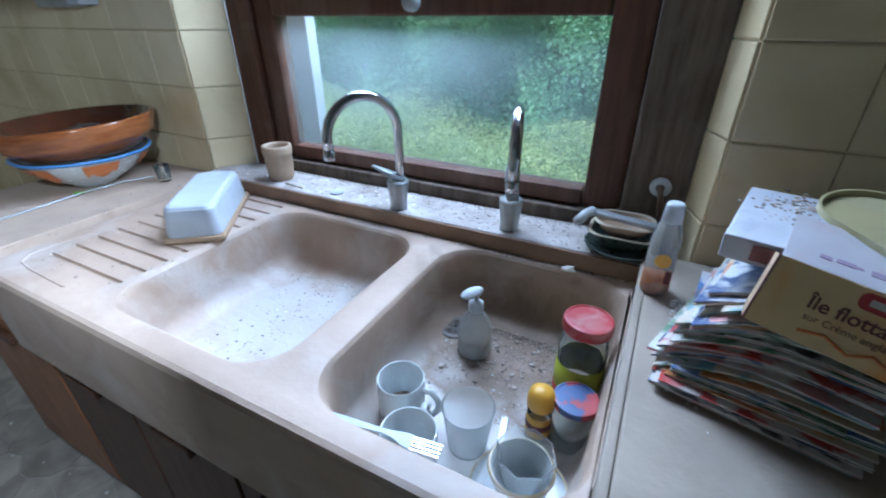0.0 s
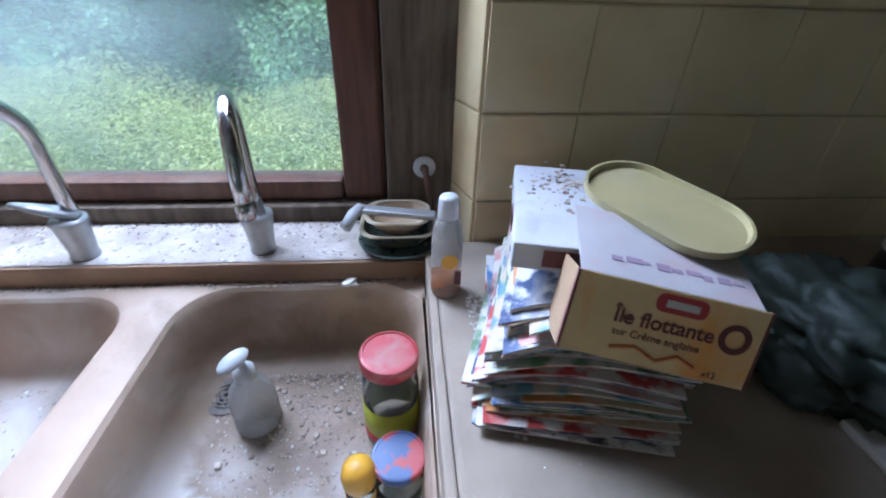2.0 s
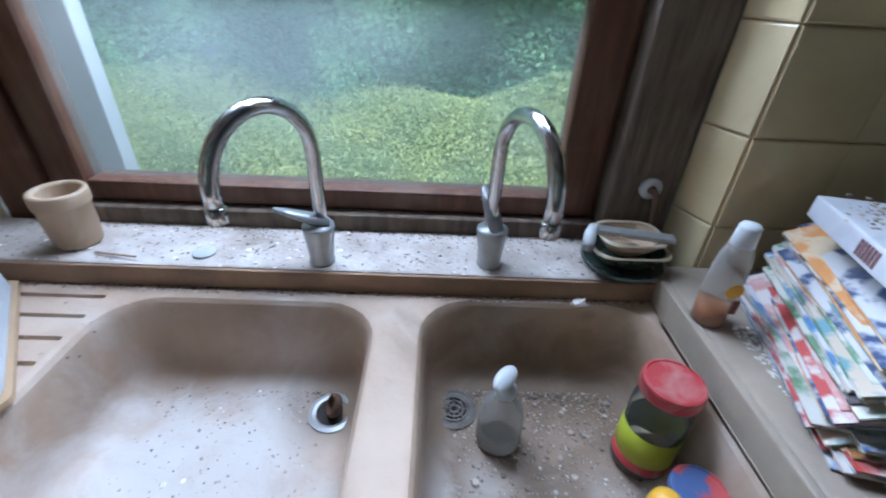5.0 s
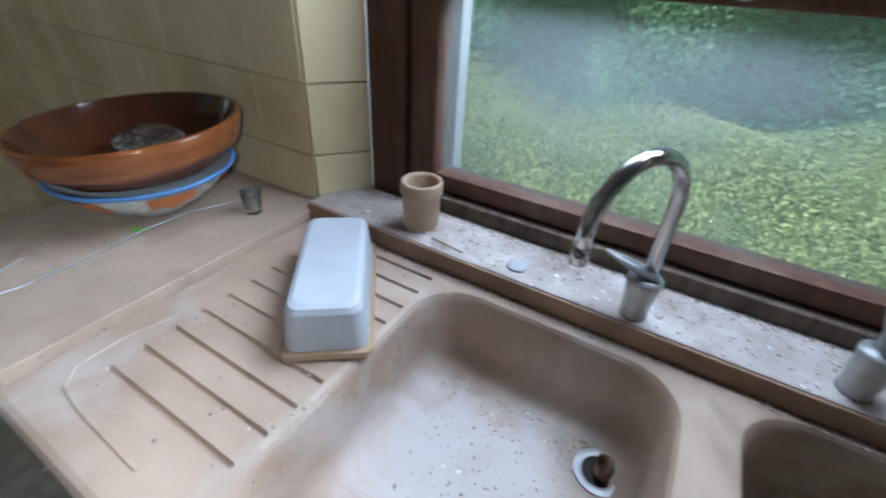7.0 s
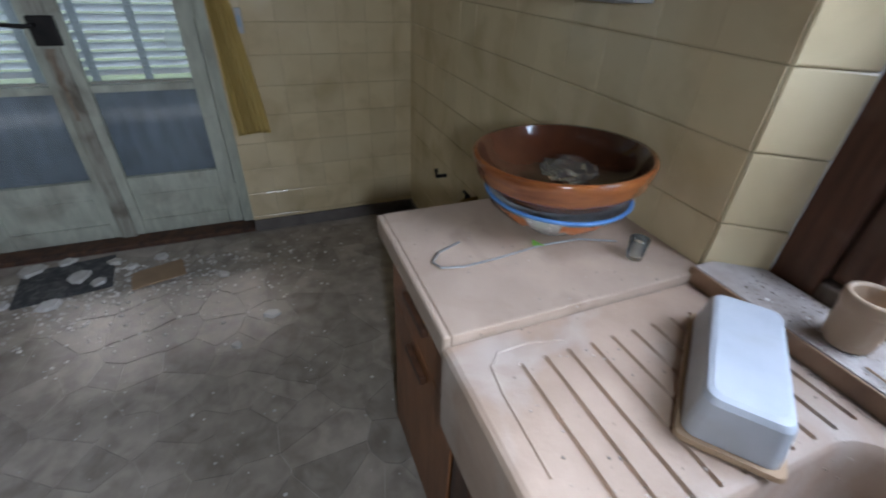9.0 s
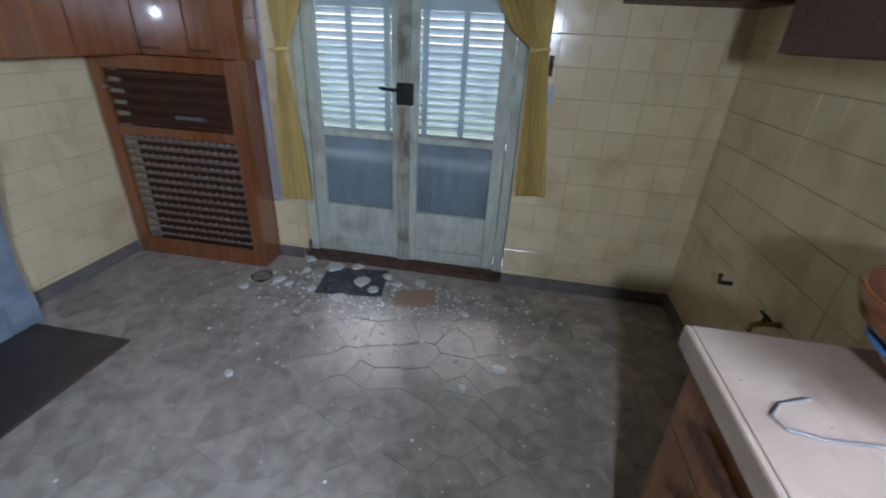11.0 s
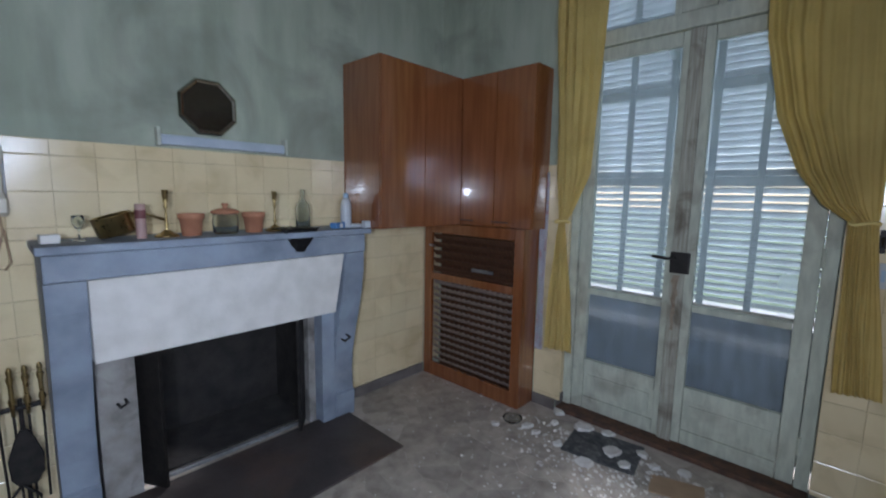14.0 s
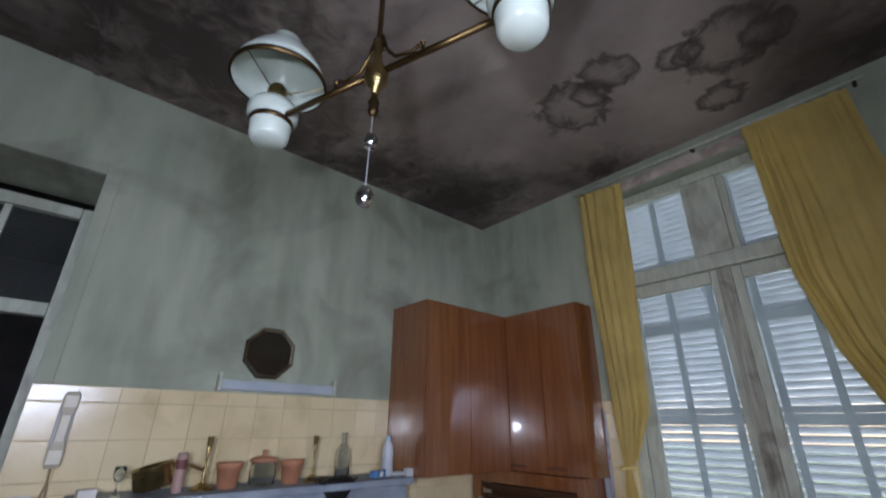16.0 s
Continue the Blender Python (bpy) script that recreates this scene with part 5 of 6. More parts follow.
cn = thing("dark_canister", (4.05, -0.17, WT + 0.001), "dark canister with a pale label", "canister")
part("body", lathe(bmesh.new(), [(0, 0), (0.045, 0), (0.047, 0.004), (0.047, 0.15), (0.043, 0.155), (0, 0.157)], 28), BLACKPL, cn, "", True)
part("label", lathe(bmesh.new(), [(0.0472, 0.06), (0.0478, 0.062), (0.0478, 0.10), (0.0472, 0.102)], 28), PAPER, cn, "pale label", True)


# crumbs, plaster flakes and dust that nobody could count
def crumbs(name, count, place, size, material, label, seed, flat=0.45):
    r = random.Random(seed)
    verts, faces = [], []
    for _ in range(count):
        x, y, z = place(r)
        s = size * r.uniform(0.3, 1.0) ** 2 * 1.6 + 0.0006
        k, n = len(verts), r.randint(4, 6)
        a0 = r.uniform(0, 6)
        ring = [(s * r.uniform(0.6, 1.1) * math.cos(a0 + 6.283 * i / n), s * r.uniform(0.6, 1.1) * math.sin(a0 + 6.283 * i / n)) for i in range(n)]
        h = s * flat * r.uniform(0.5, 1.2)
        verts += [(x + u, y + v, z) for u, v in ring] + [(x + u * 0.75, y + v * 0.75, z + h) for u, v in ring]
        faces += [tuple(range(k + n, k + 2 * n))] + [(k + i, k + (i + 1) % n, k + n + (i + 1) % n, k + n + i) for i in range(n)]
    me = bpy.data.meshes.new(name)
    me.from_pydata(verts, [], faces)
    me.materials.append(material)
    return tagged(new(name, me), label, "debris", kind="stuff")


crumbs("ledge_crumbs", 1100, lambda r: (r.uniform(2.10, 3.28), -0.04 + 0.13 * r.random() ** 0.7, 0.9098), 0.0017, CRUMB, "crumbs of dirt and plaster on the ledge", 1)
crumbs("ledge_flakes", 110, lambda r: (r.uniform(2.15, 3.28), r.uniform(-0.04, 0.09), 0.9098), 0.0042, FLAKE, "white plaster flakes on the ledge", 2, 0.25)
crumbs("rim_crumbs", 420, lambda r: (r.uniform(2.12, 3.27), r.uniform(-0.062, -0.05), RZ - 0.0002), 0.0019, CRUMB, "crumbs along the back rim of the sink", 7)
crumbs("basin_crumbs", 420, lambda r: (r.uniform(2.47, 2.76), -0.135 - 0.35 * r.random() ** 1.5, SINKF - 0.0002), 0.0018, CRUMB, "crumbs on the bottom of the empty basin", 3)
crumbs("basin_grit", 1900, lambda r: (r.uniform(2.95, 3.23), -0.125 - 0.24 * r.random() ** 1.7, SINKF - 0.0002), 0.0017, CRUMB, "dark grit on the bottom of the full basin", 4)
crumbs("basin_flakes", 32, lambda r: (r.uniform(2.55, 3.2), r.uniform(-0.45, -0.13), SINKF - 0.0002), 0.0038, FLAKE, "white plaster flakes on the basins' bottom", 5, 0.25)
crumbs("basin_lumps", 70, lambda r: (3.23 - 0.27 * r.random() ** 1.4, -0.125 - 0.2 * r.random() ** 1.6, SINKF - 0.0002), 0.0046, CRUMB, "lumps of plaster and dirt in the full basin", 11, 0.6)
crumbs("drain_dirt", 260, lambda r: (2.77 + r.gauss(0, 0.03), -0.135 - abs(r.gauss(0, 0.012)), SINKF - 0.0002), 0.0014, DIRT, "dark dirt behind the drain of the empty basin", 12)
crumbs("corner_dirt", 420, lambda r: (r.uniform(2.97, 3.22), -0.128 - abs(r.gauss(0, 0.012)), SINKF - 0.0002), 0.0012, DIRT, "dark dirt along the back of the full basin", 13)
crumbs("joint_dirt", 900, lambda r: (r.uniform(2.06, 3.28), -0.0475 - abs(r.gauss(0, 0.0035)), RZ - 0.0002), 0.0010, DIRT, "dark dirt in the joint under the ledge", 14)
crumbs("sill_dirt", 700, lambda r: (2.2 + 1.02 * r.random() ** 0.8, 0.094 - abs(r.gauss(0, 0.010)), 0.9098), 0.0013, DIRT, "dark dirt along the foot of the window", 15)
crumbs("worktop_grit", 420, lambda r: (3.345 + abs(r.gauss(0, 0.05)), -0.16 - abs(r.gauss(0, 0.10)), WT - 0.0002), 0.0024, FLAKE, "plaster grit on the cement worktop", 6)
crumbs("drainboard_crumbs", 160, lambda r: (r.uniform(2.12, 2.44), r.uniform(-0.56, -0.08), RZ - 0.0002), 0.0018, CRUMB, "crumbs on the drainboard", 8)
crumbs("side_crumbs", 120, lambda r: (r.uniform(1.68, 2.08), r.uniform(-0.60, -0.04), 0.8928), 0.0018, CRUMB, "crumbs on the side worktop", 9)
crumbs("carton_grit", 160, lambda r: (3.455 + r.gauss(0, 0.022), -0.19 + r.gauss(0, 0.03), MZ + 0.0298), 0.0028, CRUMB, "dirt and plaster bits on the white carton", 10)

# ---- wall things over the side worktop ----
def wall_cabinet(x0, x1, y0, y1, z0, z1, doors, axis, label):
    c = thing("wall_cabinet", (0, 0, 0), label, "cabinet", "dark cabinets on the wall")
    part("body", cbox(x0, x1, y0, y1, z0, z1, 0.003), WOODDARK, c)
    for k in range(doors):
        if axis == "x":
            a, b = x0 + (x1 - x0) * k / doors + 0.003, x0 + (x1 - x0) * (k + 1) / doors - 0.003
            d = part("door", cbox(a, b, y0 - 0.02, y0 - 0.002, z0 + 0.004, z1 - 0.004, 0.003), WOODDARK, c)
            part("knob", lathe(bmesh.new(), [(0, 0.022), (0.012, 0.02), (0.014, 0.014), (0.007, 0.008), (0.006, 0), (0, 0)], 16, m=pose(b - 0.05, y0 - 0.02, z0 + 0.07, 90)), IRON, d, "dark knob", True)
        else:
            a, b = y0 + (y1 - y0) * k / doors + 0.003, y0 + (y1 - y0) * (k + 1) / doors - 0.003
            part("door", cbox(x1 + 0.002, x1 + 0.02, a, b, z0 + 0.004, z1 - 0.004, 0.003), WOODDARK, c)
    return c


wall_cabinet(1.02, 1.96, -0.335, -0.008, 1.41, 2.30, 2, "x", "dark brown wooden wall cabinet above the side worktop")
wall_cabinet(0.31, 1.016, -0.335, -0.008, 1.60, 2.30, 1, "x", "dark brown wooden wall cabinet hung higher in the corner")
wall_cabinet(0.004, 0.30, -0.60, -0.008, 1.585, 2.30, 1, "y", "dark brown wooden corner wall cabinet")
ul = thing("under_cabinet_lamp", (0, 0, 0), "small grey strip lamp with a white end, unlit", "lamp")
part("housing", cbox(1.46, 1.64, -0.065, -0.010, 1.36, 1.408, 0.004), ZINC, ul)
part("end_cap", cbox(1.642, 1.70, -0.065, -0.010, 1.365, 1.408, 0.004), WHITEPL, ul, "white plastic end")
vl = thing("wall_valve", (0.97, -0.008, 0.545), "old dark brass water valve on the tiled wall", "valve")
part("body", tube(bmesh.new(), [(0, 0, 0), (0, -0.05, 0), (0.0, -0.085, -0.012), (0, -0.09, -0.04)], 0.011, 10), BRASS, vl, "", True)
part("handle", tube(bmesh.new(), [(-0.03, -0.055, 0.03), (0.03, -0.055, 0.03)], 0.007, 8), IRON, vl, "dark cross handle", True)
part("stem", tube(bmesh.new(), [(0, -0.055, 0.0), (0, -0.055, 0.03)], 0.006, 8), IRON, vl)
pst = thing("pipe_stub", (0.60, -0.008, 0.50), "dark capped pipe stub on the tiled wall", "pipe")
part("stub", tube(bmesh.new(), [(0, 0, 0), (0, -0.05, 0), (0, -0.055, 0.04)], 0.010, 10), IRON, pst, "", True)
po = thing("wall_calendar", (0.0, 0.03, 0.025), "faded paper calendar with photos pinned to the wall", "calendar")
part("sheet", cbox(0.001, 0.004, -0.925, -0.665, 1.65, 2.05), PAPER, po)
part("photo", cbox(0.0045, 0.0055, -0.76, -0.675, 1.87, 2.03), INK, po, "dark reddish photo")
part("photo", cbox(0.0045, 0.0055, -0.775, -0.69, 1.77, 1.85), paint("pink_photo", (0.42, 0.22, 0.24), 0.6), po, "pinkish photo")
part("photo", cbox(0.0045, 0.0055, -0.905, -0.80, 1.70, 1.80), paint("mauve_photo", (0.46, 0.36, 0.42), 0.6), po, "pale mauve photo")
part("printed_block", cbox(0.0045, 0.0055, -0.84, -0.80, 1.665, 1.695), INK, po, "unreadable printed block")
sw = thing("wall_switch", (0.0, 0.03, 0.0), "pale blue-white plastic wall switch", "switch")
part("plate", cbox(0.002, 0.014, -0.915, -0.885, 1.10, 1.21, 0.004), WHITEPL, sw)
part("rocker", cbox(0.015, 0.020, -0.907, -0.893, 1.13, 1.18, 0.002), BLUEPL, sw, "pale blue rocker")


# ---- curtains ----
def curtain(rows, folds, name_label):
    """A hanging folded cloth: rows of z, near edge, far edge and fold depth."""
    c = thing("curtain", (0.055, 0, 0), name_label, "curtain", "curtains of the french door")
    b = bmesh.new()
    n = 72
    grid = []
    for z, a, e, dep in rows:
        line = []
        for k in range(n + 1):
            u = k / n
            wob = math.sin(2 * math.pi * folds * u + 0.5 * math.sin(3 * z)) + 0.25 * math.sin(2 * math.pi * folds * 2.3 * u + z)
            wob *= 0.55 + 0.35 * math.sin(4.1 * u + 0.8 * z)
            line.append(b.verts.new((dep * wob + 0.012 * math.sin(2.2 * z + 5 * u), a + (e - a) * u + 0.004 * math.sin(7 * z + 9 * u), z)))
        grid.append(line)
    for p, q in zip(grid, grid[1:]):
        for k in range(n):
            b.faces.new((p[k], p[k + 1], q[k + 1], q[k]))
    bmesh.ops.solidify(b, geom=b.faces[:], thickness=0.002)
    part("cloth", b, CURTAIN, c, "", True)
    return c


def rows_of(keys, n):
    out = []
    for i in range(n + 1):
        s = i / n * (len(keys) - 1)
        k = min(int(s), len(keys) - 2)
        f = s - k
        f = f * f * (3 - 2 * f)
        out.append([a + (b - a) * f for a, b in zip(keys[k], keys[k + 1])])
    return out


cl = curtain(rows_of([(3.075, -2.43, -2.105, 0.016), (2.6, -2.43, -2.12, 0.018), (2.1, -2.41, -2.135, 0.018), (1.6, -2.385, -2.165, 0.016), (1.36, -2.36, -2.26, 0.010), (1.30, -2.355, -2.305, 0.008), (1.2, -2.37, -2.29, 0.010), (0.85, -2.395, -2.25, 0.014), (0.45, -2.41, -2.22, 0.016)], 60), 5, "ochre yellow cotton curtain tied back beside the door")
cr = curtain(rows_of([(3.085, -1.385, -0.93, 0.016), (2.6, -1.365, -0.915, 0.018), (2.2, -1.355, -0.915, 0.020), (1.85, -1.29, -0.915, 0.020), (1.6, -1.19, -0.91, 0.018), (1.45, -1.09, -0.905, 0.012), (1.38, -1.0, -0.905, 0.008), (1.25, -1.0, -0.89, 0.010), (0.9, -0.99, -0.85, 0.012), (0.62, -0.975, -0.82, 0.014)], 60), 7, "ochre yellow cotton curtain swept to a wall hook")
for c, y, z in ((cl, -2.332, 1.305), (cr, -0.95, 1.375)):
    b = bmesh.new()
    ring = [(0.034 * math.cos(t), 0.045 * math.sin(t), 0.006 * math.sin(2 * t)) for t in [k * math.pi / 10 for k in range(21)]]
    tube(b, [(x, y + yy, z + zz) for x, yy, zz in ring], 0.008, 8, caps=False)
    part("tie_back", b, CURTAIN, c, "twisted tie-back band", True)
for y, z in ((-2.505, 1.735), (-0.885, 1.30)):
    hk = thing("curtain_hook", (0.0, y, z), "small dark metal tie-back hook on the wall", "hook", "tie-back hooks")
    part("plate", cbox(0.001, 0.006, -0.012, 0.012, -0.05, 0.05, 0.002), IRON, hk)
    part("arm", tube(bmesh.new(), [(0.006, 0, -0.02), (0.035, 0, -0.02), (0.045, 0, 0.0), (0.04, 0, 0.02)], 0.005, 8), IRON, hk)
rl = thing("curtain_rail", (0.055, 0, 3.10), "thin pale curtain rail over the french door", "curtain rail")
part("rod", tube(bmesh.new(), [(0, -2.46, 0), (0, -0.86, 0)], 0.009, 10), DOORPAINT, rl, "", True)
for y in (-2.42, -1.65, -0.90):
    part("bracket", cbox(-0.054, 0.004, y - 0.008, y + 0.008, -0.012, 0.012, 0.003), IRON, rl)
ct = thing("tea_towel", (0.0, 0, 0), "thin white cloth with faded red print hung beside the cupboard", "cloth")
b = bmesh.new()
g = [[b.verts.new((0.012 + 0.006 * math.sin(9 * k / 6 + z * 6), -2.515 + 0.055 * k / 6, z)) for k in range(7)] for z in [1.62 - 1.22 * i / 24 for i in range(25)]]
for p, q in zip(g, g[1:]):
    for k in range(6):
        b.faces.new((p[k], p[k + 1], q[k + 1], q[k]))
bmesh.ops.solidify(b, geom=b.faces[:], thickness=0.0015)
part("cloth", b, mat("printed_cloth", (0.66, 0.66, 0.70), (0.60, 0.58, 0.62), rough=0.8, scale=8, bump=0.1, stain=(0.55, 0.20, 0.22), stain_scale=14, stain_amt=0.7), ct, "", True)

# ---- things on the mantel and the fireplace wall ----
MT, MY = 1.2505, YS + 0.15


def on_mantel(name, x, label, category, dy=0.0, rz=0, group=""):
    return thing(name, (x, MY + dy, MT, 0, 0, rz), label, category, group)


t = on_mantel("small_box", 2.42, "small pale cardboard box", "box", 0.03, 8)
part("box", cbox(-0.03, 0.03, -0.02, 0.02, 0, 0.034, 0.002), PAPER, t)
t = on_mantel("wine_glass", 2.325, "small stemmed wine glass with pinkish tint", "glass")
part("body", lathe(bmesh.new(), [(0, 0), (0.024, 0), (0.024, 0.003), (0.004, 0.006), (0.0035, 0.045), (0.012, 0.052), (0.022, 0.075), (0.020, 0.105), (0.0185, 0.105), (0.02, 0.076), (0.008, 0.054), (0, 0.052)], 24), CLEAR, t, "", True)
t = thing("brass_saucepan", (2.195, MY, MT + 0.022, 0, 16, 0), "dented brass saucepan lying tilted on the mantel", "saucepan")
part("pan", lathe(bmesh.new(), [(0, 0.002), (0.066, 0.0), (0.072, 0.006), (0.073, 0.082), (0.075, 0.084), (0.070, 0.084), (0.069, 0.008), (0, 0.006)], 40), BRASS, t, "", True)
part("handle", tube(bmesh.new(), [(-0.072, 0.0, 0.07), (-0.12, 0.01, 0.055), (-0.19, 0.015, 0.0)], 0.006, 8), BRASS, t, "long brass handle", True)
t = on_mantel("pink_tube", 2.12, "pinkish cardboard tube with a printed band", "tube", 0.05)
part("tube", lathe(bmesh.new(), [(0, 0), (0.019, 0), (0.020, 0.004), (0.020, 0.150), (0.017, 0.152), (0, 0.152)], 22), paint("dusty_pink", (0.42, 0.27, 0.24), 0.6), t, "", True)
part("band", lathe(bmesh.new(), [(0.0203, 0.09), (0.0206, 0.091), (0.0206, 0.125), (0.0203, 0.126)], 22), INK, t, "dark printed band", True)


def candlestick(x):
    c = on_mantel("candlestick", x, "turned brass candlestick without a candle", "candlestick", 0.02, 0, "brass candlesticks")
    part("foot", lathe(bmesh.new(), [(0, 0), (0.050, 0), (0.051, 0.004), (0.044, 0.010), (0.030, 0.016), (0.016, 0.030), (0, 0.032)], 32), BRASS, c, "", True)
    part("stem", lathe(bmesh.new(), [(0.010, 0.028), (0.006, 0.045), (0.010, 0.055), (0.005, 0.066), (0.0045, 0.13), (0.010, 0.142), (0.006, 0.152), (0.011, 0.166), (0.008, 0.176), (0, 0.176)], 24), BRASS, c, "", True)
    part("socket", lathe(bmesh.new(), [(0.007, 0.174), (0.012, 0.180), (0.0125, 0.212), (0.016, 0.215), (0.010, 0.215), (0.009, 0.190), (0, 0.188)], 24), BRASS, c, "", True)


candlestick(2.015)
candlestick(1.500)
for x in (1.915, 1.62):
    t = on_mantel("flower_pot", x, "small terracotta flower pot, empty", "flower pot", 0.03, 0, "terracotta pots")
    part("pot", lathe(bmesh.new(), [(0, 0), (0.038, 0), (0.041, 0.004), (0.050, 0.078), (0.055, 0.079), (0.057, 0.104), (0.055, 0.106), (0.050, 0.105), (0.046, 0.076), (0.037, 0.008), (0, 0.006)], 34), TERRA, t, "", True)
t = on_mantel("lidded_glass_jar", 1.757, "ribbed glass jar with a terracotta lid", "jar", 0.02)
part("jar", lathe(bmesh.new(), [(0, 0), (0.052, 0), (0.058, 0.006), (0.060, 0.06), (0.056, 0.092), (0.052, 0.100), (0.049, 0.100), (0.053, 0.09), (0.056, 0.06), (0.054, 0.01), (0, 0.006)], 36), CLEAR, t, "", True)
part("lid", lathe(bmesh.new(), [(0, 0.098), (0.060, 0.100), (0.066, 0.106), (0.064, 0.114), (0.040, 0.124), (0.012, 0.128), (0.010, 0.136), (0.016, 0.146), (0.012, 0.153), (0, 0.155)], 36), TERRA, t, "terracotta lid with a knob", True)
t = on_mantel("glass_bottle", 1.322, "tall clear glass bottle with a narrow neck", "bottle")
part("bottle", lathe(bmesh.new(), [(0, 0.004), (0.036, 0), (0.040, 0.006), (0.041, 0.12), (0.036, 0.142), (0.016, 0.165), (0.013, 0.178), (0.013, 0.215), (0.0155, 0.216), (0.0155, 0.226), (0.011, 0.226), (0.010, 0.18), (0.033, 0.14), (0.037, 0.12), (0.036, 0.01), (0, 0.01)], 32), CLEAR, t, "", True)
t = on_mantel("detergent_bottle", 1.055, "white plastic bottle with a pale cap", "bottle", 0.04)
part("bottle", lathe(bmesh.new(), [(0, 0), (0.030, 0), (0.033, 0.006), (0.033, 0.13), (0.026, 0.165), (0.014, 0.182), (0, 0.183)], 28), WHITEPL, t, "", True)
part("cap", lathe(bmesh.new(), [(0.0145, 0.180), (0.0145, 0.205), (0.012, 0.209), (0, 0.209)], 20), BLUEPL, t, "pale blue cap", True)
t = on_mantel("soap_dish", 0.995, "shallow white ceramic dish on the mantel", "dish", 0.05)
part("dish", lathe(bmesh.new(), [(0, 0), (0.04, 0), (0.055, 0.016), (0.056, 0.019), (0.052, 0.018), (0.038, 0.006), (0, 0.006)], 30), CERAMIC, t, "", True)
t = on_mantel("blue_packet", 1.135, "crumpled blue and white packet", "packet", 0.07, 20)
b = cbox(-0.045, 0.045, -0.025, 0.025, 0, 0.036, 0.008, 3)
for v in b.verts:
    v.co += Vector((0, 0, 0.012 * noise.noise(v.co * 40))) if v.co.z > 0.01 else Vector()
part("packet", b, BLUE, t)
part("stripe", cbox(-0.02, 0.012, -0.0262, 0.0262, 0.004, 0.030, 0.003), PAPER, t, "white stripe")
t = on_mantel("small_box", 0.948, "small white plastic box at the mantel's end", "box", 0.11, -5)
part("box", cbox(-0.026, 0.026, -0.02, 0.02, 0, 0.04, 0.003), WHITEPL, t)
t = thing("black_cloth", (1.43, 0, 0), "crumpled black plastic bag hanging over the mantel edge", "bag")
b = bmesh.new()
g = []
for i in range(15):
    s = i / 14
    y = YS + 0.16 + 0.155 * min(1, s / 0.5)
    zz = MT + 0.014 if s < 0.5 else MT + 0.014 - 0.125 * (s - 0.5) / 0.5
    w = 0.11 if s < 0.5 else 0.11 * (1 - 0.75 * (s - 0.5) / 0.5)
    g.append([b.verts.new((w * (k / 5 - 1) + 0.012 * noise.noise(Vector((i, k, 1)) * 0.9), y + 0.008 * abs(noise.noise(Vector((i, k, 4)) * 0.7)), zz + 0.016 * abs(noise.noise(Vector((i, k, 7)) * 0.8)))) for k in range(11)])
for p, q in zip(g, g[1:]):
    for k in range(10):
        b.faces.new((p[k], p[k + 1], q[k + 1], q[k]))
bmesh.ops.solidify(b, geom=b.faces[:], thickness=0.003)
part("sheet", b, BLACKPL, t)

PALEBRASS = mat("pale_brass", (0.60, 0.56, 0.46), (0.42, 0.38, 0.30), rough=0.2, metal=1.0, scale=12, bump=0.03)
t = thing("octagonal_mirror", (1.755, YS + 0.002, 1.884, 90, 0, 180) , "octagonal dark mirror with a thin brass edge", "mirror")
rot = pose(0, 0, 0, 0, 0, 22.5)
part("frame", lathe(bmesh.new(), [(0.0, 0.0), (0.148, 0.0), (0.150, 0.008), (0.141, 0.018), (0.136, 0.018), (0.126, 0.013), (0, 0.013)], 8, m=rot), PALEBRASS, t, "thin brass bevelled frame")
part("glass", lathe(bmesh.new(), [(0, 0.0135), (0.125, 0.0135), (0.122, 0.0165), (0, 0.0165)], 8, m=rot), mat("brown_mirror", (0.24, 0.21, 0.16), (0.19, 0.165, 0.12), rough=0.12, metal=0.9, scale=6, bump=0.02), t, "dim brownish mirror glass")
t = thing("strip_lamp", (0, YS, 0), "grey fluorescent strip lamp on the wall above the tiles, unlit", "lamp")
part("housing", cbox(1.367, 1.983, 0.002, 0.045, 1.680, 1.728, 0.006), mat("lamp_grey", (0.42, 0.47, 0.52), (0.36, 0.41, 0.46), rough=0.4, scale=9, bump=0.02), t)
for x in (1.352, 1.985):
    part("end_bracket", cbox(x - 0.001, x + 0.014, 0.002, 0.05, 1.674, 1.76, 0.003), DOORPAINT, t, "cream end bracket")
t = thing("telephone_handset", (2.545, YS + 0.004, 1.318), "cream plastic wall telephone handset with a hanging cord", "telephone")
part("cradle", cbox(-0.028, 0.028, 0.0, 0.018, 0.10, 0.30, 0.008), WHITEPL, t)
b = bmesh.new()
loft(b, [[(x, y, z) for x, y in rring(-w, w, 0.0195, 0.0195 + d, 0.008, 4)] for w, d, z in ((0.020, 0.03, 0.035), (0.026, 0.045, 0.05), (0.027, 0.045, 0.10), (0.019, 0.028, 0.13), (0.019, 0.028, 0.23), (0.027, 0.045, 0.26), (0.027, 0.045, 0.305), (0.02, 0.03, 0.32))], True, True)
part("handset", b, mat("cream_plastic", (0.60, 0.55, 0.43), (0.52, 0.47, 0.36), rough=0.4, scale=9, bump=0.03), t, "cream handset")
part("cord", tube(bmesh.new(), [(0.0, 0.03, 0.035), (-0.004, 0.02, -0.02), (0.010, 0.018, -0.09), (0.028, 0.018, -0.14), (0.022, 0.018, -0.175), (0.0, 0.018, -0.18), (-0.018, 0.018, -0.15), (-0.012, 0.018, -0.08), (-0.006, 0.02, -0.02)], 0.004, 8), CARTON, t, "brown looped cord", True)
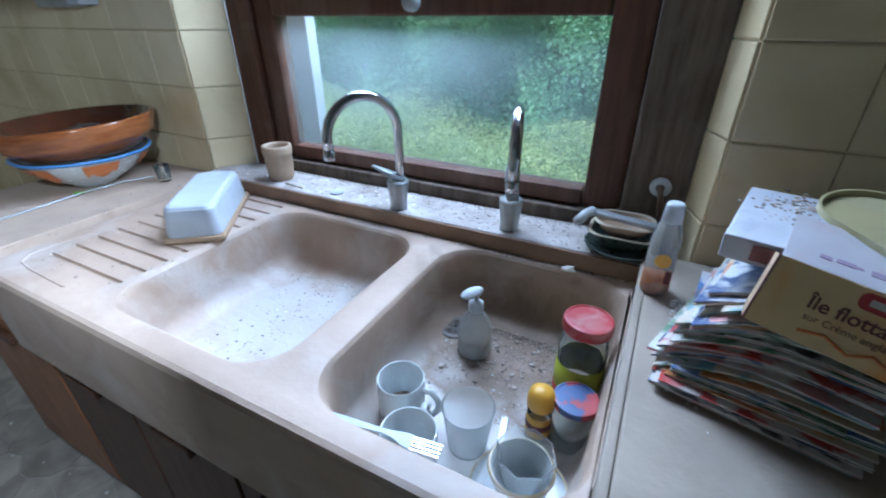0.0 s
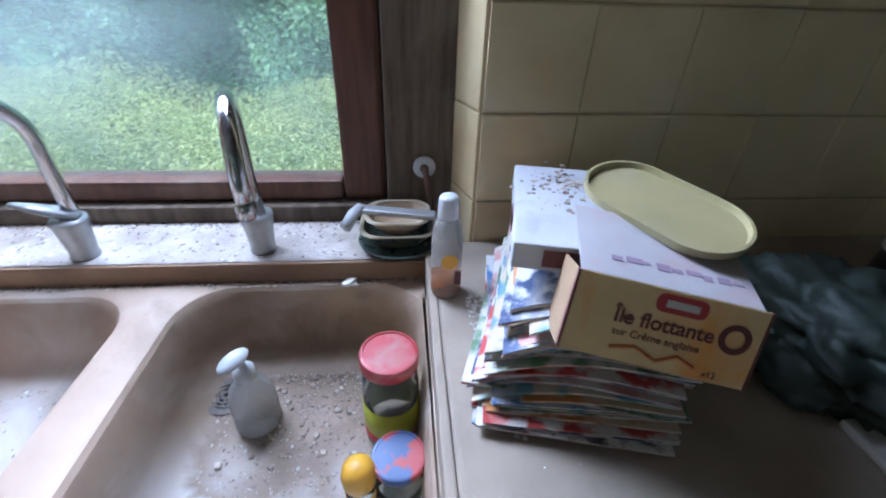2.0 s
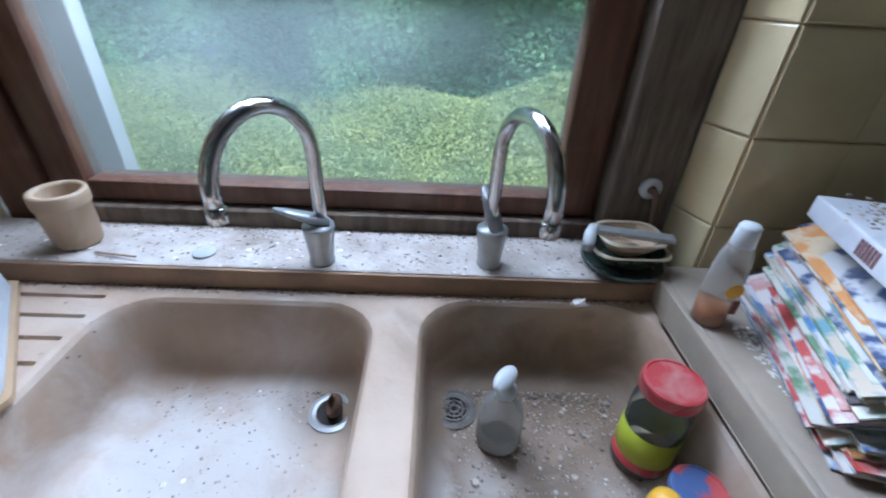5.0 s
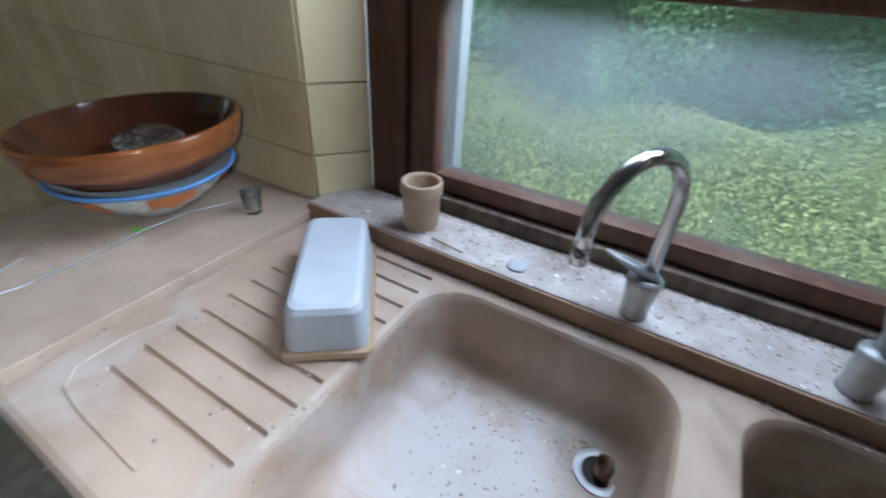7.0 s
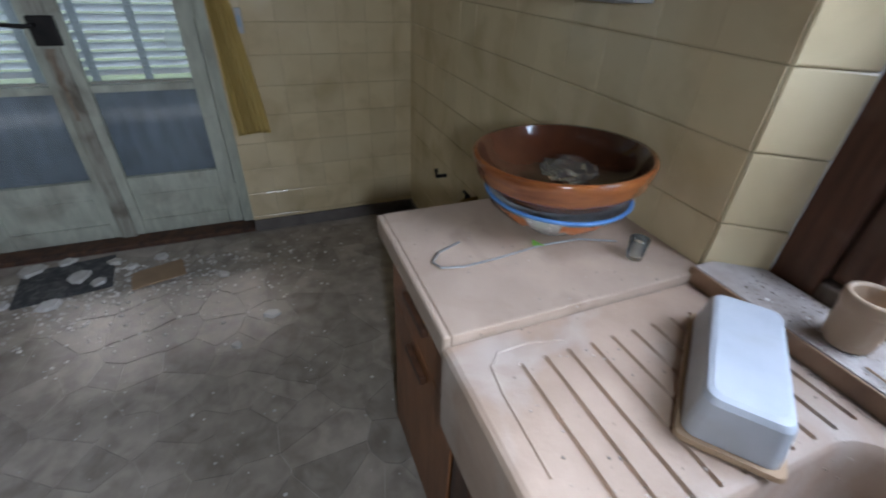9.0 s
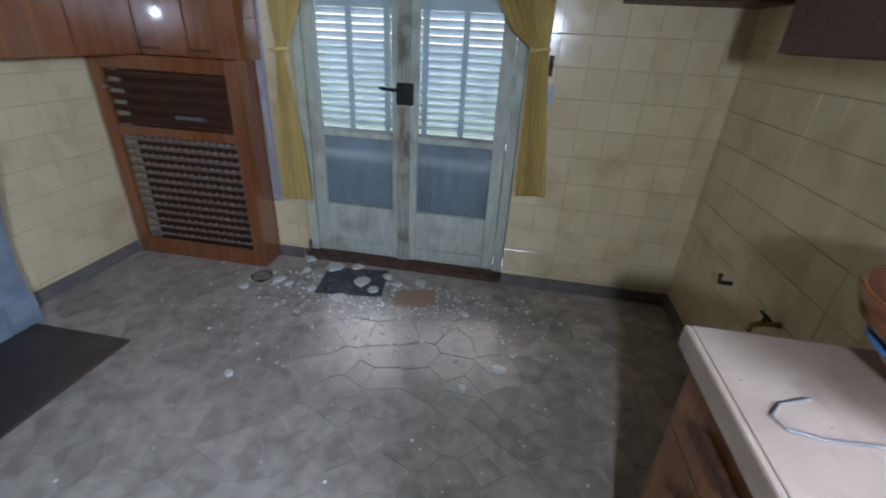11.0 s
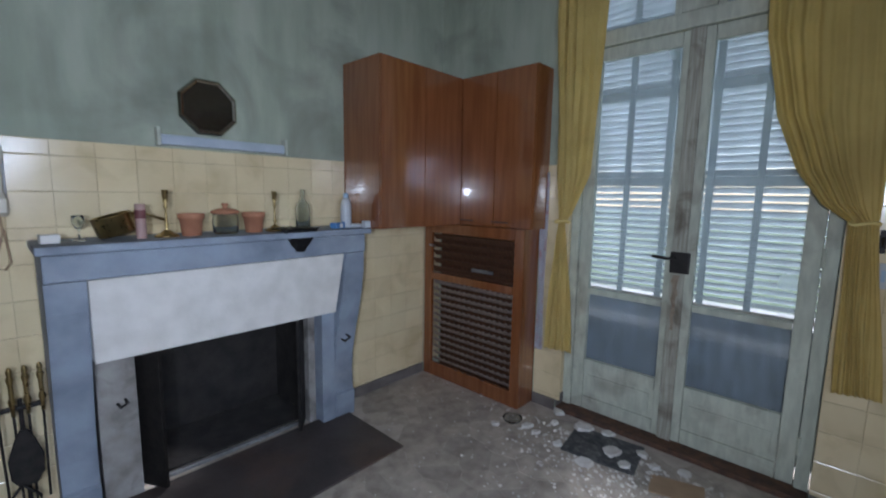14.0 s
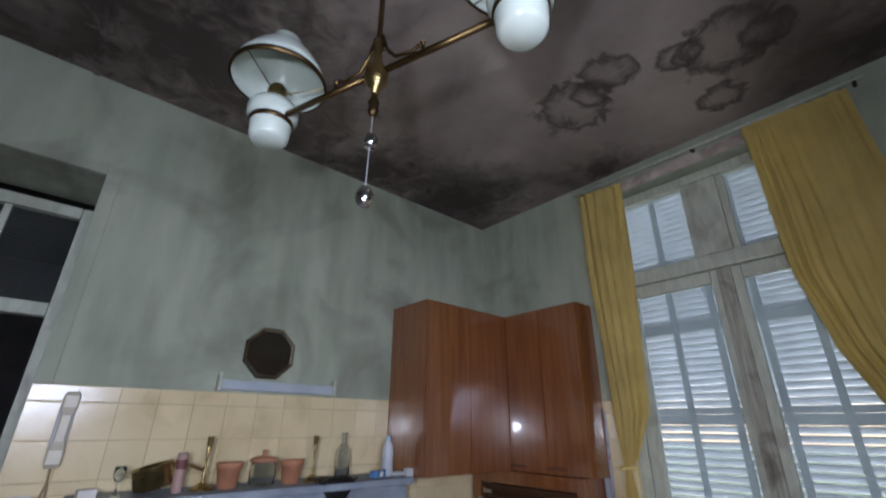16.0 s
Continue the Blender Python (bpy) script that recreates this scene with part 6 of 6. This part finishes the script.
t = thing("light_switch", (2.608, YS + 0.002, 1.118), "pale blue-white double light switch on the tiles", "switch")
part("plate", cbox(-0.034, 0.034, 0.0, 0.012, 0.0, 0.14, 0.005), WHITEPL, t)
for z in (0.012, 0.074):
    part("rocker", cbox(-0.022, 0.022, 0.0125, 0.018, z, z + 0.054, 0.003), BLUEPL, t, "pale blue rocker")

ft = thing("fire_tools", (2.55, YS + 0.09, 0.0), "set of black iron fire tools with brass handles on a stand", "fire tools")
part("stand_foot", lathe(bmesh.new(), [(0, 0), (0.07, 0), (0.072, 0.006), (0.02, 0.016), (0, 0.016)], 24), IRON, ft, "", True)
part("stand_pole", tube(bmesh.new(), [(0, 0, 0.01), (0, 0, 0.62)], 0.008, 10), IRON, ft)
part("cross_bar", cbox(-0.075, 0.075, -0.012, 0.012, 0.575, 0.592, 0.004), IRON, ft)
for k in range(4):
    x = -0.066 + 0.044 * k
    tl = part("tool_shaft", tube(bmesh.new(), [(x, 0.022, 0.58), (x * 0.9, 0.022, 0.18)], 0.0045, 8), IRON, ft)
    part("tool_handle", lathe(bmesh.new(), [(0, 0.56), (0.007, 0.56), (0.008, 0.60), (0.013, 0.62), (0.007, 0.64), (0.008, 0.69), (0.013, 0.715), (0.007, 0.73), (0.010, 0.745), (0.006, 0.76), (0, 0.765)], 14, (x, 0.022, 0)), BRASS, tl, "turned brass handle", True)
b = bmesh.new()
loft(b, [[(x, 0.028 + y, z) for x, y in rring(-w, w, -0.006, 0.006, 0.005, 3)] for w, z in ((0.028, 0.26), (0.05, 0.30), (0.054, 0.38), (0.03, 0.46), (0.012, 0.50))], True, True)
part("shovel_blade", b, IRON, ft, "black shovel blade")
for s in (-1, 1):
    part("tongs", tube(bmesh.new(), [(0.02, 0.03, 0.27), (0.02 + 0.05 * s, 0.03, 0.20), (0.02 + 0.055 * s, 0.03, 0.14), (0.02 + 0.01 * s, 0.03, 0.07)], 0.006, 8), IRON, ft, "bent tongs arm", True)

# inside the louvred cupboard
t = thing("small_tin", (0.10, YS + 0.52, 0.864), "small pale tin on the cupboard shelf", "tin")
part("tin", cbox(-0.03, 0.03, -0.07, 0.09, 0.0, 0.05, 0.004), ZINC, t)
part("shelf", cbox(0.013, 0.150, 0.03, 0.912, 0.852, 0.862), WOODDARK, vent)
HN = part("latch", cbox(0.196, 0.214, 0.09, 0.125, 1.06, 1.072, 0.002), ZINC, vent, "small metal latch")
# no recess is cut: dark strips paint the shade of the finger slots
for y in (0.50, 0.80):
    part("slot_strip", cbox(0.2005, 0.204, y - 0.07 - 0.06, y + 0.01, 1.275, 1.287, 0.001), WOODDARK, cup, "dark strip for the shade in a finger slot")

# ---- hanging lamp ----
hl = thing("hanging_lamp", (2.205, -1.735, 0), "old brass two-arm hanging lamp with white glass shades and a counterweight", "lamp")
OPAL = mat("opal_glass", (0.52, 0.58, 0.52), (0.45, 0.51, 0.45), rough=0.18, scale=6, bump=0.01, stain=(0.5, 0.5, 0.45), stain_amt=0.3)
DKBRASS = mat("dark_brass", (0.17, 0.105, 0.04), (0.09, 0.06, 0.03), rough=0.4, metal=1.0, scale=14, bump=0.1)
part("rod", tube(bmesh.new(), [(0, 0, ZC - 0.002), (0, 0, 2.42)], 0.008, 10), DKBRASS, hl)
part("ceiling_cup", lathe(bmesh.new(), [(0, ZC - 0.002), (0.05, ZC - 0.002), (0.045, ZC - 0.02), (0.012, ZC - 0.05), (0, ZC - 0.05)], 24), DKBRASS, hl, "", True)
part("hub", lathe(bmesh.new(), [(0, 2.275), (0.010, 2.28), (0.014, 2.295), (0.026, 2.31), (0.032, 2.335), (0.028, 2.36), (0.015, 2.375), (0.011, 2.42), (0.017, 2.435), (0.009, 2.46), (0, 2.46)], 28), BRASS, hl, "turned brass hub", True)
for s_ in (1, -1):
    ax, ay = 0.13 * s_, -0.36 * s_
    d = Vector((ax, ay, 0))
    part("arm", tube(bmesh.new(), [d * 0.05 + Vector((0, 0, 2.345)), d * 0.86 + Vector((0, 0, 2.345))], 0.0085, 10), DKBRASS, hl, "", True)
    part("scroll", tube(bmesh.new(), [d * 0.03 + Vector((0, 0, 2.47)), d * 0.08 + Vector((0, 0, 2.41)), d * 0.15 + Vector((0, 0, 2.375)), d * 0.28 + Vector((0, 0, 2.365)), d * 0.33 + Vector((0, 0, 2.378))], 0.005, 8), DKBRASS, hl, "thin scroll bracket", True)
    part("arm_finial", lathe(bmesh.new(), [(0, 0), (0.006, 0.002), (0.004, 0.02), (0.008, 0.026), (0, 0.034)], 12, d * 0.36 + Vector((0, 0, 2.352))), DKBRASS, hl)
    sh = part("shade", lathe(bmesh.new(), [(0.045, 2.66), (0.058, 2.63), (0.095, 2.585), (0.128, 2.53), (0.138, 2.49), (0.134, 2.488), (0.124, 2.528), (0.09, 2.58), (0.052, 2.626), (0.04, 2.655)], 40, (ax, ay, 0)), OPAL, hl, "white opal glass shade", True)
    part("shade_rim", lathe(bmesh.new(), [(0.1385, 2.500), (0.1415, 2.496), (0.1415, 2.484), (0.135, 2.482)], 40, (ax, ay, 0)), DKBRASS, sh, "dark brass rim", True)
    ft_ = part("font", lathe(bmesh.new(), [(0, 2.268), (0.044, 2.270), (0.054, 2.283), (0.057, 2.32), (0.060, 2.335), (0.070, 2.352), (0.073, 2.376), (0.060, 2.40), (0.032, 2.415), (0, 2.42)], 34, (ax, ay, 0)), OPAL, hl, "white opal oil font", True)
    part("font_ring", lathe(bmesh.new(), [(0.0575, 2.325), (0.0625, 2.328), (0.0625, 2.340), (0.059, 2.342)], 34, (ax, ay, 0)), DKBRASS, ft_, "dark ring", True)
    part("burner", lathe(bmesh.new(), [(0, 2.415), (0.026, 2.417), (0.030, 2.43), (0.028, 2.46), (0.018, 2.475), (0, 2.476)], 24, (ax, ay, 0)), BRASS, hl, "brass burner", True)
    for k in range(3):
        a = radians(120 * k + 30)
        part("shade_wire", tube(bmesh.new(), [(ax + 0.028 * math.cos(a), ay + 0.028 * math.sin(a), 2.45), (ax + 0.136 * math.cos(a), ay + 0.136 * math.sin(a), 2.49)], 0.002, 6), DKBRASS, hl)
part("pulley", lathe(bmesh.new(), [(0, 2.21), (0.010, 2.214), (0.014, 2.226), (0.010, 2.24), (0.015, 2.252), (0.009, 2.265), (0.007, 2.28), (0, 2.28)], 20), DKBRASS, hl, "", True)
part("chain", tube(bmesh.new(), [(0, 0, 2.22), (0.003, 0, 2.01)], 0.0018, 6), ZINC, hl)
part("weight_cap", lathe(bmesh.new(), [(0, 2.118), (0.014, 2.121), (0.017, 2.13), (0.017, 2.146), (0.011, 2.156), (0, 2.158)], 24), CHROME, hl, "small metal collar", True)
b = bmesh.new()
bmesh.ops.create_uvsphere(b, u_segments=28, v_segments=16, radius=1, matrix=Matrix.Translation((0.003, 0, 1.988)) @ Matrix.Diagonal((0.021, 0.021, 0.027, 1)))
part("counterweight", b, CHROME, hl, "polished metal counterweight", True)

# ---- debris on the floor by the door ----
def floor_mess(r):
    return (0.18 + abs(r.gauss(0, 0.28)), -1.72 + r.gauss(0, 0.42), 0.0005)


crumbs("floor_crumbs", 1100, floor_mess, 0.0085, FLAKE, "crumbled white plaster on the floor by the door", 21, 0.3)
crumbs("floor_dust", 550, lambda r: (0.10 + 2.3 * r.random() ** 1.4, r.uniform(-3.3, -0.4), 0.0005), 0.0055, FLAKE, "scattered plaster crumbs over the floor", 22, 0.3)
rng = random.Random(8)
for x, y, s in ((0.02, -2.30, 0.05), (0.10, -2.09, 0.075), (0.17, -2.25, 0.035), (0.33, -2.36, 0.04), (0.36, -2.28, 0.03), (0.37, -2.12, 0.035), (0.23, -1.86, 0.065), (0.30, -1.76, 0.045), (0.12, -1.72, 0.05), (0.14, -1.50, 0.04), (0.43, -1.93, 0.05), (0.20, -1.63, 0.03), (0.45, -2.52, 0.028), (0.06, -1.95, 0.06), (0.82, -0.96, 0.04), (0.98, -1.12, 0.028), (1.13, -2.16, 0.026), (0.42, -1.18, 0.03)):
    t = thing("plaster_flake", (x, y, 0.002, rng.uniform(-5, 5), rng.uniform(-5, 5), rng.uniform(0, 360)), "broken white plaster flake lying on the floor", "debris", "fallen plaster pieces")
    b = bmesh.new()
    n = rng.choice((5, 6, 7))
    ring = [(s * rng.uniform(0.65, 1.2) * math.cos(6.283 * k / n), s * rng.uniform(0.5, 1.0) * math.sin(6.283 * k / n)) for k in range(n)]
    loft(b, [[(u, v, 0.0) for u, v in ring], [(u * 0.97, v * 0.97, 0.010) for u, v in ring], [(u * 0.9 + s * 0.03, v * 0.86, 0.012 + 0.1 * s + 0.12 * u) for u, v in ring]], True, True)
    part("flake", b, FLAKE, t)
t = thing("slate_mat", (0.225, -1.91, 0.001, 0, 0, 8), "dark worn door mat covered in plaster bits", "mat")
part("mat", cbox(-0.155, 0.155, -0.20, 0.20, 0, 0.008, 0.003), mat("grey_mat", (0.045, 0.048, 0.050), (0.09, 0.09, 0.088), rough=0.95, scale=30, bump=0.5, stain=(0.24, 0.23, 0.215), stain_scale=22, stain_amt=0.6), t)
t = thing("cardboard_piece", (0.315, -1.49, 0.006, 3, -3, 12), "torn brown cardboard piece on the floor", "cardboard")
part("sheet", cbox(-0.085, 0.085, -0.125, 0.12, 0, 0.006, 0.002), CARTON, t)
t = thing("glass_saucer", (0.33, -2.47, 0.001), "small round clear glass dish on the floor", "dish")
part("dish", lathe(bmesh.new(), [(0, 0), (0.05, 0), (0.065, 0.022), (0.062, 0.022), (0.048, 0.004), (0, 0.004)], 28), CLEAR, t, "", True)

# ---- doorway to the dark room ----
structure("door_trim", box(cbox(OX0 - 0.062, OX0 - 0.002, YS - 0.003, YS + 0.012, TT, OZ + 0.06, 0.003), OX0 - 0.001, OX1 + 0.06, YS - 0.003, YS + 0.012, OZ, OZ + 0.06, 0.003), PLASTER, "pale green painted trim round the doorway", "trim")
tr = thing("door_2", (0, YS - 0.40, 0), "grey-white wooden door frame with a dark two-pane transom", "door", kind="structure")
for a in ((OX0 + 0.002, OX0 + 0.05, 0, 2.59), (OX1 - 0.05, OX1 - 0.002, 0, 2.59)):
    part("jamb", cbox(a[0], a[1], -0.03, 0.03, a[2], a[3], 0.004), DOORPAINT, tr)
part("head", cbox(OX0 + 0.052, OX1 - 0.052, -0.03, 0.03, 2.53, 2.59, 0.004), DOORPAINT, tr)
part("transom_bar", cbox(OX0 + 0.052, OX1 - 0.052, -0.03, 0.03, 2.0, 2.065, 0.004), DOORPAINT, tr)
part("mullion", cbox(3.00, 3.03, -0.02, 0.02, 2.067, 2.528, 0.004), DOORPAINT, tr)
for a, b in ((OX0 + 0.054, 2.998), (3.032, OX1 - 0.054)):
    part("pane", cbox(a, b, -0.003, 0.003, 2.068, 2.527), PANE_D, tr, "dark dusty pane")
wall_pieces("wall_dark_room", [(1.4, 1.6, -7.4, YS - 0.46, 0, ZC), (XE, XE + 0.2, -7.4, YS - 0.46, 0, ZC), (1.4, XE + 0.2, -7.6, -7.4, 0, ZC), (1.4, XE + 0.2, -7.6, YS - 0.30, ZC + 0.002, ZC + 0.1), (1.4, XE + 0.2, -7.6, YS - 0.31, -0.12, -0.006)], UNLITWALL, "bare walls of the next room, its lack of light put into a near-black colour")
t = thing("blue_bucket", (2.85, -6.2, -0.005), "blue plastic bucket on the floor of the dark room", "bucket")
part("bucket", lathe(bmesh.new(), [(0, 0), (0.10, 0), (0.11, 0.01), (0.14, 0.26), (0.148, 0.262), (0.148, 0.275), (0.136, 0.275), (0.105, 0.015), (0, 0.012)], 28), paint("bucket_blue", (0.03, 0.16, 0.45), 0.4), t, "", True)

# ---- outdoors ----
def patch(bm, p, s, rng):
    """One leaf: a bent pair of triangles with its own tilt."""
    a = Euler((rng.uniform(-1.1, 1.1), rng.uniform(-1.1, 1.1), rng.uniform(0, 6.28))).to_matrix()
    q = [a @ Vector(v) * s + p for v in ((0, -0.5, 0), (0.28, 0, 0.08), (0, 0.55, 0), (-0.28, 0, 0.08))]
    return q


def leaves(name, count, place, size, material, label, category, seed):
    rng = random.Random(seed)
    verts, faces = [], []
    for _ in range(count):
        p = place(rng)
        q = patch(None, p, size * rng.uniform(0.6, 1.5), rng)
        k = len(verts)
        verts += [tuple(v) for v in q]
        faces += [(k, k + 1, k + 2), (k, k + 2, k + 3)]
    me = bpy.data.meshes.new(name)
    me.from_pydata(verts, [], faces)
    me.materials.append(material)
    return tagged(new(name, me), label, category, kind="stuff")


structure("ground", cbox(-60, 60, -60, 80, -0.6, -0.35), GRASS, "rough grassy ground round the house", "ground")


def bank(x, y):
    """Height of the slope behind the house."""
    return -0.35 + 0.06 * max(0, y - 1.0) + 0.06 * math.sin(1.3 * x + 0.7 * y)


def weeds(r):
    y = 1.3 + 3.3 * r.random() ** 0.8
    x = 2.7 + r.uniform(-1, 1) * (1.6 + 1.15 * y)
    lump = 0.5 + 0.5 * math.sin(2.1 * x + 1.7 * math.sin(1.9 * y)) * math.sin(1.6 * y + x)
    return Vector((x, y, bank(x, y) + 0.66 * r.random() ** 0.6 * (0.3 + 0.7 * lump) * min(1, y / 2.6)))


def shrubs(r):
    x = r.uniform(-7, 13)
    z = 4.6 * r.random()
    lump = 0.55 * math.sin(1.3 * x + 0.6 * z) + 0.45 * math.sin(2.7 * x - 1.9 * z) + 0.3 * math.sin(5.1 * x + 4.3 * z)
    y = 4.9 + 0.16 * z + 0.5 * lump + abs(r.gauss(0, 0.28))
    return Vector((x, y, bank(x, 5) + z))


leaves("weeds", 150000, weeds, 0.032, LEAFY, "bright yellow-green weeds and brambles behind the house", "weeds", 3)
leaves("hedge", 170000, shrubs, 0.066, LEAF, "dense dark green wild shrubs and trees", "hedge", 5)
structure("bank", cbox(-14, 20, 6.6, 8.0, -0.6, 5.2), GRASS, "shady earth bank behind the shrubs", "bank")

# ---- baseboards ----
bm = bmesh.new()
for b in ((0.0, 1.66, -0.016, 0.002, 0.0, 0.075), (-0.002, 0.014, DY1 + 0.002, -0.018, 0.0, 0.075), (-0.002, 0.014, -2.52, DY0 - 0.002, 0.0, 0.075), (0.2, 0.95, YS - 0.002, YS + 0.014, 0.0, 0.075), (2.44, OX0 - 0.001, YS - 0.002, YS + 0.014, 0.0, 0.075), (OX1, XE, YS - 0.002, YS + 0.014, 0.0, 0.075), (-0.12, -0.004, DY0 - 0.002, DY0 + 0.012, 0.03, 0.10)):
    box(bm, *b, 0.003)
structure("baseboard", bm, BASE, "dark grey marble baseboard", "baseboard")

# ---- wall tiles ----
TILE_MESH = {}


def tile(owner, origin, u, v, w, h):
    """One glazed tile with a pillowed edge, w by h, proud of the wall."""
    key = (round(w, 3), round(h, 3))
    if key not in TILE_MESH:
        b = bmesh.new()
        g, e = 0.0014, 0.0005
        loft(b, [[(x, y, z) for x, y in ((e, g), (w - e, g), (w - e, h - g), (e, h - g))] for z in (0.0, 0.0036)] + [[(x, y, 0.005) for x, y in ((e + 0.0007, g + 0.003), (w - e - 0.0007, g + 0.003), (w - e - 0.0007, h - g - 0.003), (e + 0.0007, h - g - 0.003))]], False, True)
        TILE_MESH[key] = mesh_of(b, "tile")
        TILE_MESH[key].materials.append(TILE)
    o = new("tile", TILE_MESH[key])
    o.parent = owner
    n = u.cross(v)
    m = Matrix((u, v, n)).transposed().to_4x4()
    m.translation = Vector(origin)
    # each tile sits a hair out of true, so that its gloss catches light unevenly
    o.matrix_basis = m @ pose(0, 0, random.uniform(0, 0.0006), random.uniform(-0.35, 0.35), random.uniform(-0.35, 0.35), 0)
    return o


def tile_field(owner, origin, u, v, width, z0, z1, skip=None, first=0.15):
    """Rows of 0.15 m tiles; rows lie on one grid through z = 1.0."""
    u, v = Vector(u), Vector(v)
    zs = [z0] + [z for z in [0.10 + 0.15 * k for k in range(12)] if z0 + 0.01 < z < z1 - 0.01] + [z1]
    xs = [0.0]
    x = first
    while x < width - 0.012:
        xs.append(x)
        x += 0.15
    xs.append(width)
    for a, b in zip(zs, zs[1:]):
        for c, d in zip(xs, xs[1:]):
            if skip and skip(c, d, a, b):
                continue
            tile(owner, Vector(origin) + u * c + v * a, u, v, d - c, b - a)


Z = (0, 0, 1)
GB = bmesh.new()
for b in ((0.0, WX0, -0.0005, 0.003, 0.075, TT), (WX1, 4.7, -0.0005, 0.003, 0.5, TT), (-0.003, 0.0005, DY1, 0.0, 0.075, TT), (-0.003, 0.0005, YS + 0.94, DY0, 0.075, TT), (0.0, 0.99, YS - 0.003, YS + 0.0005, 0.075, TT), (0.99, 2.455, YS - 0.003, YS + 0.0005, 1.2, TT), (2.455, OX0, YS - 0.003, YS + 0.0005, 0.075, TT)):
    box(GB, *b)
structure("tile_grout", GB, GROUT, "dark yellowed grout behind the wall tiles", "grout")
# the sink wall, left and right of the window
tile_field(wall_north, (0.0, 0.0, 0), (1, 0, 0), Z, WX0, 0.075, TT, None, WX0 % 0.15)
tile_field(wall_north, (WX1, 0.0, 0), (1, 0, 0), Z, 4.7 - WX1, 0.79, TT, None)
# the window's reveals
bm = bmesh.new()
for x0, x1, y1 in ((WX0, 2.096, 0.104), (WX1, 3.348, 0.079)):
    loft(bm, [[(x0, 0.0, z), (x1, y1, z), (x0, y1, z)] for z in (0.88, WZ1)], True, True)
rev = structure("window_reveal", bm, GROUT, "grout bed of the splayed tiled window reveals", "wall")
UL, UR = Vector((2.096 - WX0, 0.104, 0)), Vector((WX1 - 3.348, -0.079, 0))
for za, zb in zip([0.893, 1.0, 1.15, 1.30, 1.45, 1.60], [1.0, 1.15, 1.30, 1.45, 1.60, TT]):
    tile(rev, (WX0 + 0.001, 0.0, za), UL.normalized(), Vector(Z), UL.length, zb - za)
    tile(rev, (3.348, 0.079, za), UR.normalized(), Vector(Z), UR.length, zb - za)
# the door wall and the fireplace wall
tile_field(wall_west, (0.0, DY1, 0), (0, 1, 0), Z, -DY1, 0.075, TT)
tile_field(wall_west, (0.0, -2.52, 0), (0, 1, 0), Z, DY0 + 2.555, 0.075, TT)
tile_field(wall_south, (0.985, YS, 0), (-1, 0, 0), Z, 0.788, 0.075, 1.243)
tile_field(wall_south, (OX0, YS, 0), (-1, 0, 0), Z, OX0 - 0.94, 1.253, TT, None, 0.155)
tile_field(wall_south, (OX0, YS, 0), (-1, 0, 0), Z, OX0 - 2.46, 0.075, 1.25)
for za, zb in zip([0.10 + 0.15 * k for k in range(10)], [0.25 + 0.15 * k for k in range(10)]):
    tile(wall_west, (-0.001, DY0 + 0.002, za), Vector((-1, 0, 0)), Vector(Z), 0.09, zb - za)

# ---- marble floor: irregular pieces, each its own ----
rng = random.Random(12)


def cell(p, others):
    """The polygon nearer to p than to its neighbours."""
    poly = [Vector((p.x + a, p.y + b)) for a, b in ((-0.3, -0.3), (0.3, -0.3), (0.3, 0.3), (-0.3, 0.3))]
    for o in others:
        mid, nn = (p + o) / 2, (o - p)
        out = []
        for i in range(len(poly)):
            a, b = poly[i], poly[(i + 1) % len(poly)]
            da, db = (a - mid).dot(nn), (b - mid).dot(nn)
            if da <= 0:
                out.append(a)
            if (da < 0) != (db < 0) and abs(da - db) > 1e-9:
                out.append(a + (b - a) * (da / (da - db)))
        poly = out
        if len(poly) < 3:
            return None
    return poly


step = 0.135
pts = {}
for i in range(-1, 50):
    for j in range(-1, 27):
        pts[i, j] = Vector((i * step + rng.uniform(-0.066, 0.066), YS + j * step + rng.uniform(-0.066, 0.066)))
for key in [k for k in pts if rng.random() < 0.28]:
    del pts[key]
far_v, far_f, made = [], [], 0
for (i, j), p in pts.items():
    near = [pts[i + a, j + b] for a in range(-3, 4) for b in range(-3, 4) if (a or b) and (i + a, j + b) in pts]
    poly = cell(p, near)
    if not poly or not (0.0 < p.x < XE and YS < p.y < 0.0):
        continue
    poly = [Vector((min(max(q.x, 0.001), XE - 0.001), min(max(q.y, YS + 0.001), -0.001))) for q in poly]
    c = sum(poly, Vector((0, 0))) / len(poly)
    if c.x > 1.0 and c.x < 2.47 and c.y < YS + 0.68:
        continue
    ring = [c + (q - c) * (1 - 0.0020 / max(0.03, (q - c).length)) for q in poly]
    h = rng.uniform(-0.0001, 0.0001)
    if 0.1 < c.x < 2.35 and -3.3 < c.y < -0.62 and made < 300:
        b = bmesh.new()
        loft(b, [[(q.x - c.x, q.y - c.y, -0.003) for q in ring], [(q.x - c.x, q.y - c.y, 0.0) for q in ring]], False, True)
        o = part("marble_piece", b, MARBLE, bpy.data.objects["floor"])
        o.matrix_basis = Matrix.Translation((c.x, c.y, h))
        made += 1
    else:
        k, n = len(far_v), len(ring)
        far_v += [(q.x, q.y, -0.003) for q in ring] + [(q.x, q.y, h) for q in ring]
        far_f += [tuple(range(k + n, k + 2 * n))] + [(k + m, k + (m + 1) % n, k + n + (m + 1) % n, k + n + m) for m in range(n)]
me = bpy.data.meshes.new("marble_pieces")
me.from_pydata(far_v, [], far_f)
me.materials.append(MARBLE_J)
o = new("marble_pieces", me)
o.parent = bpy.data.objects["floor"]
tagged(o, kind="stuff")
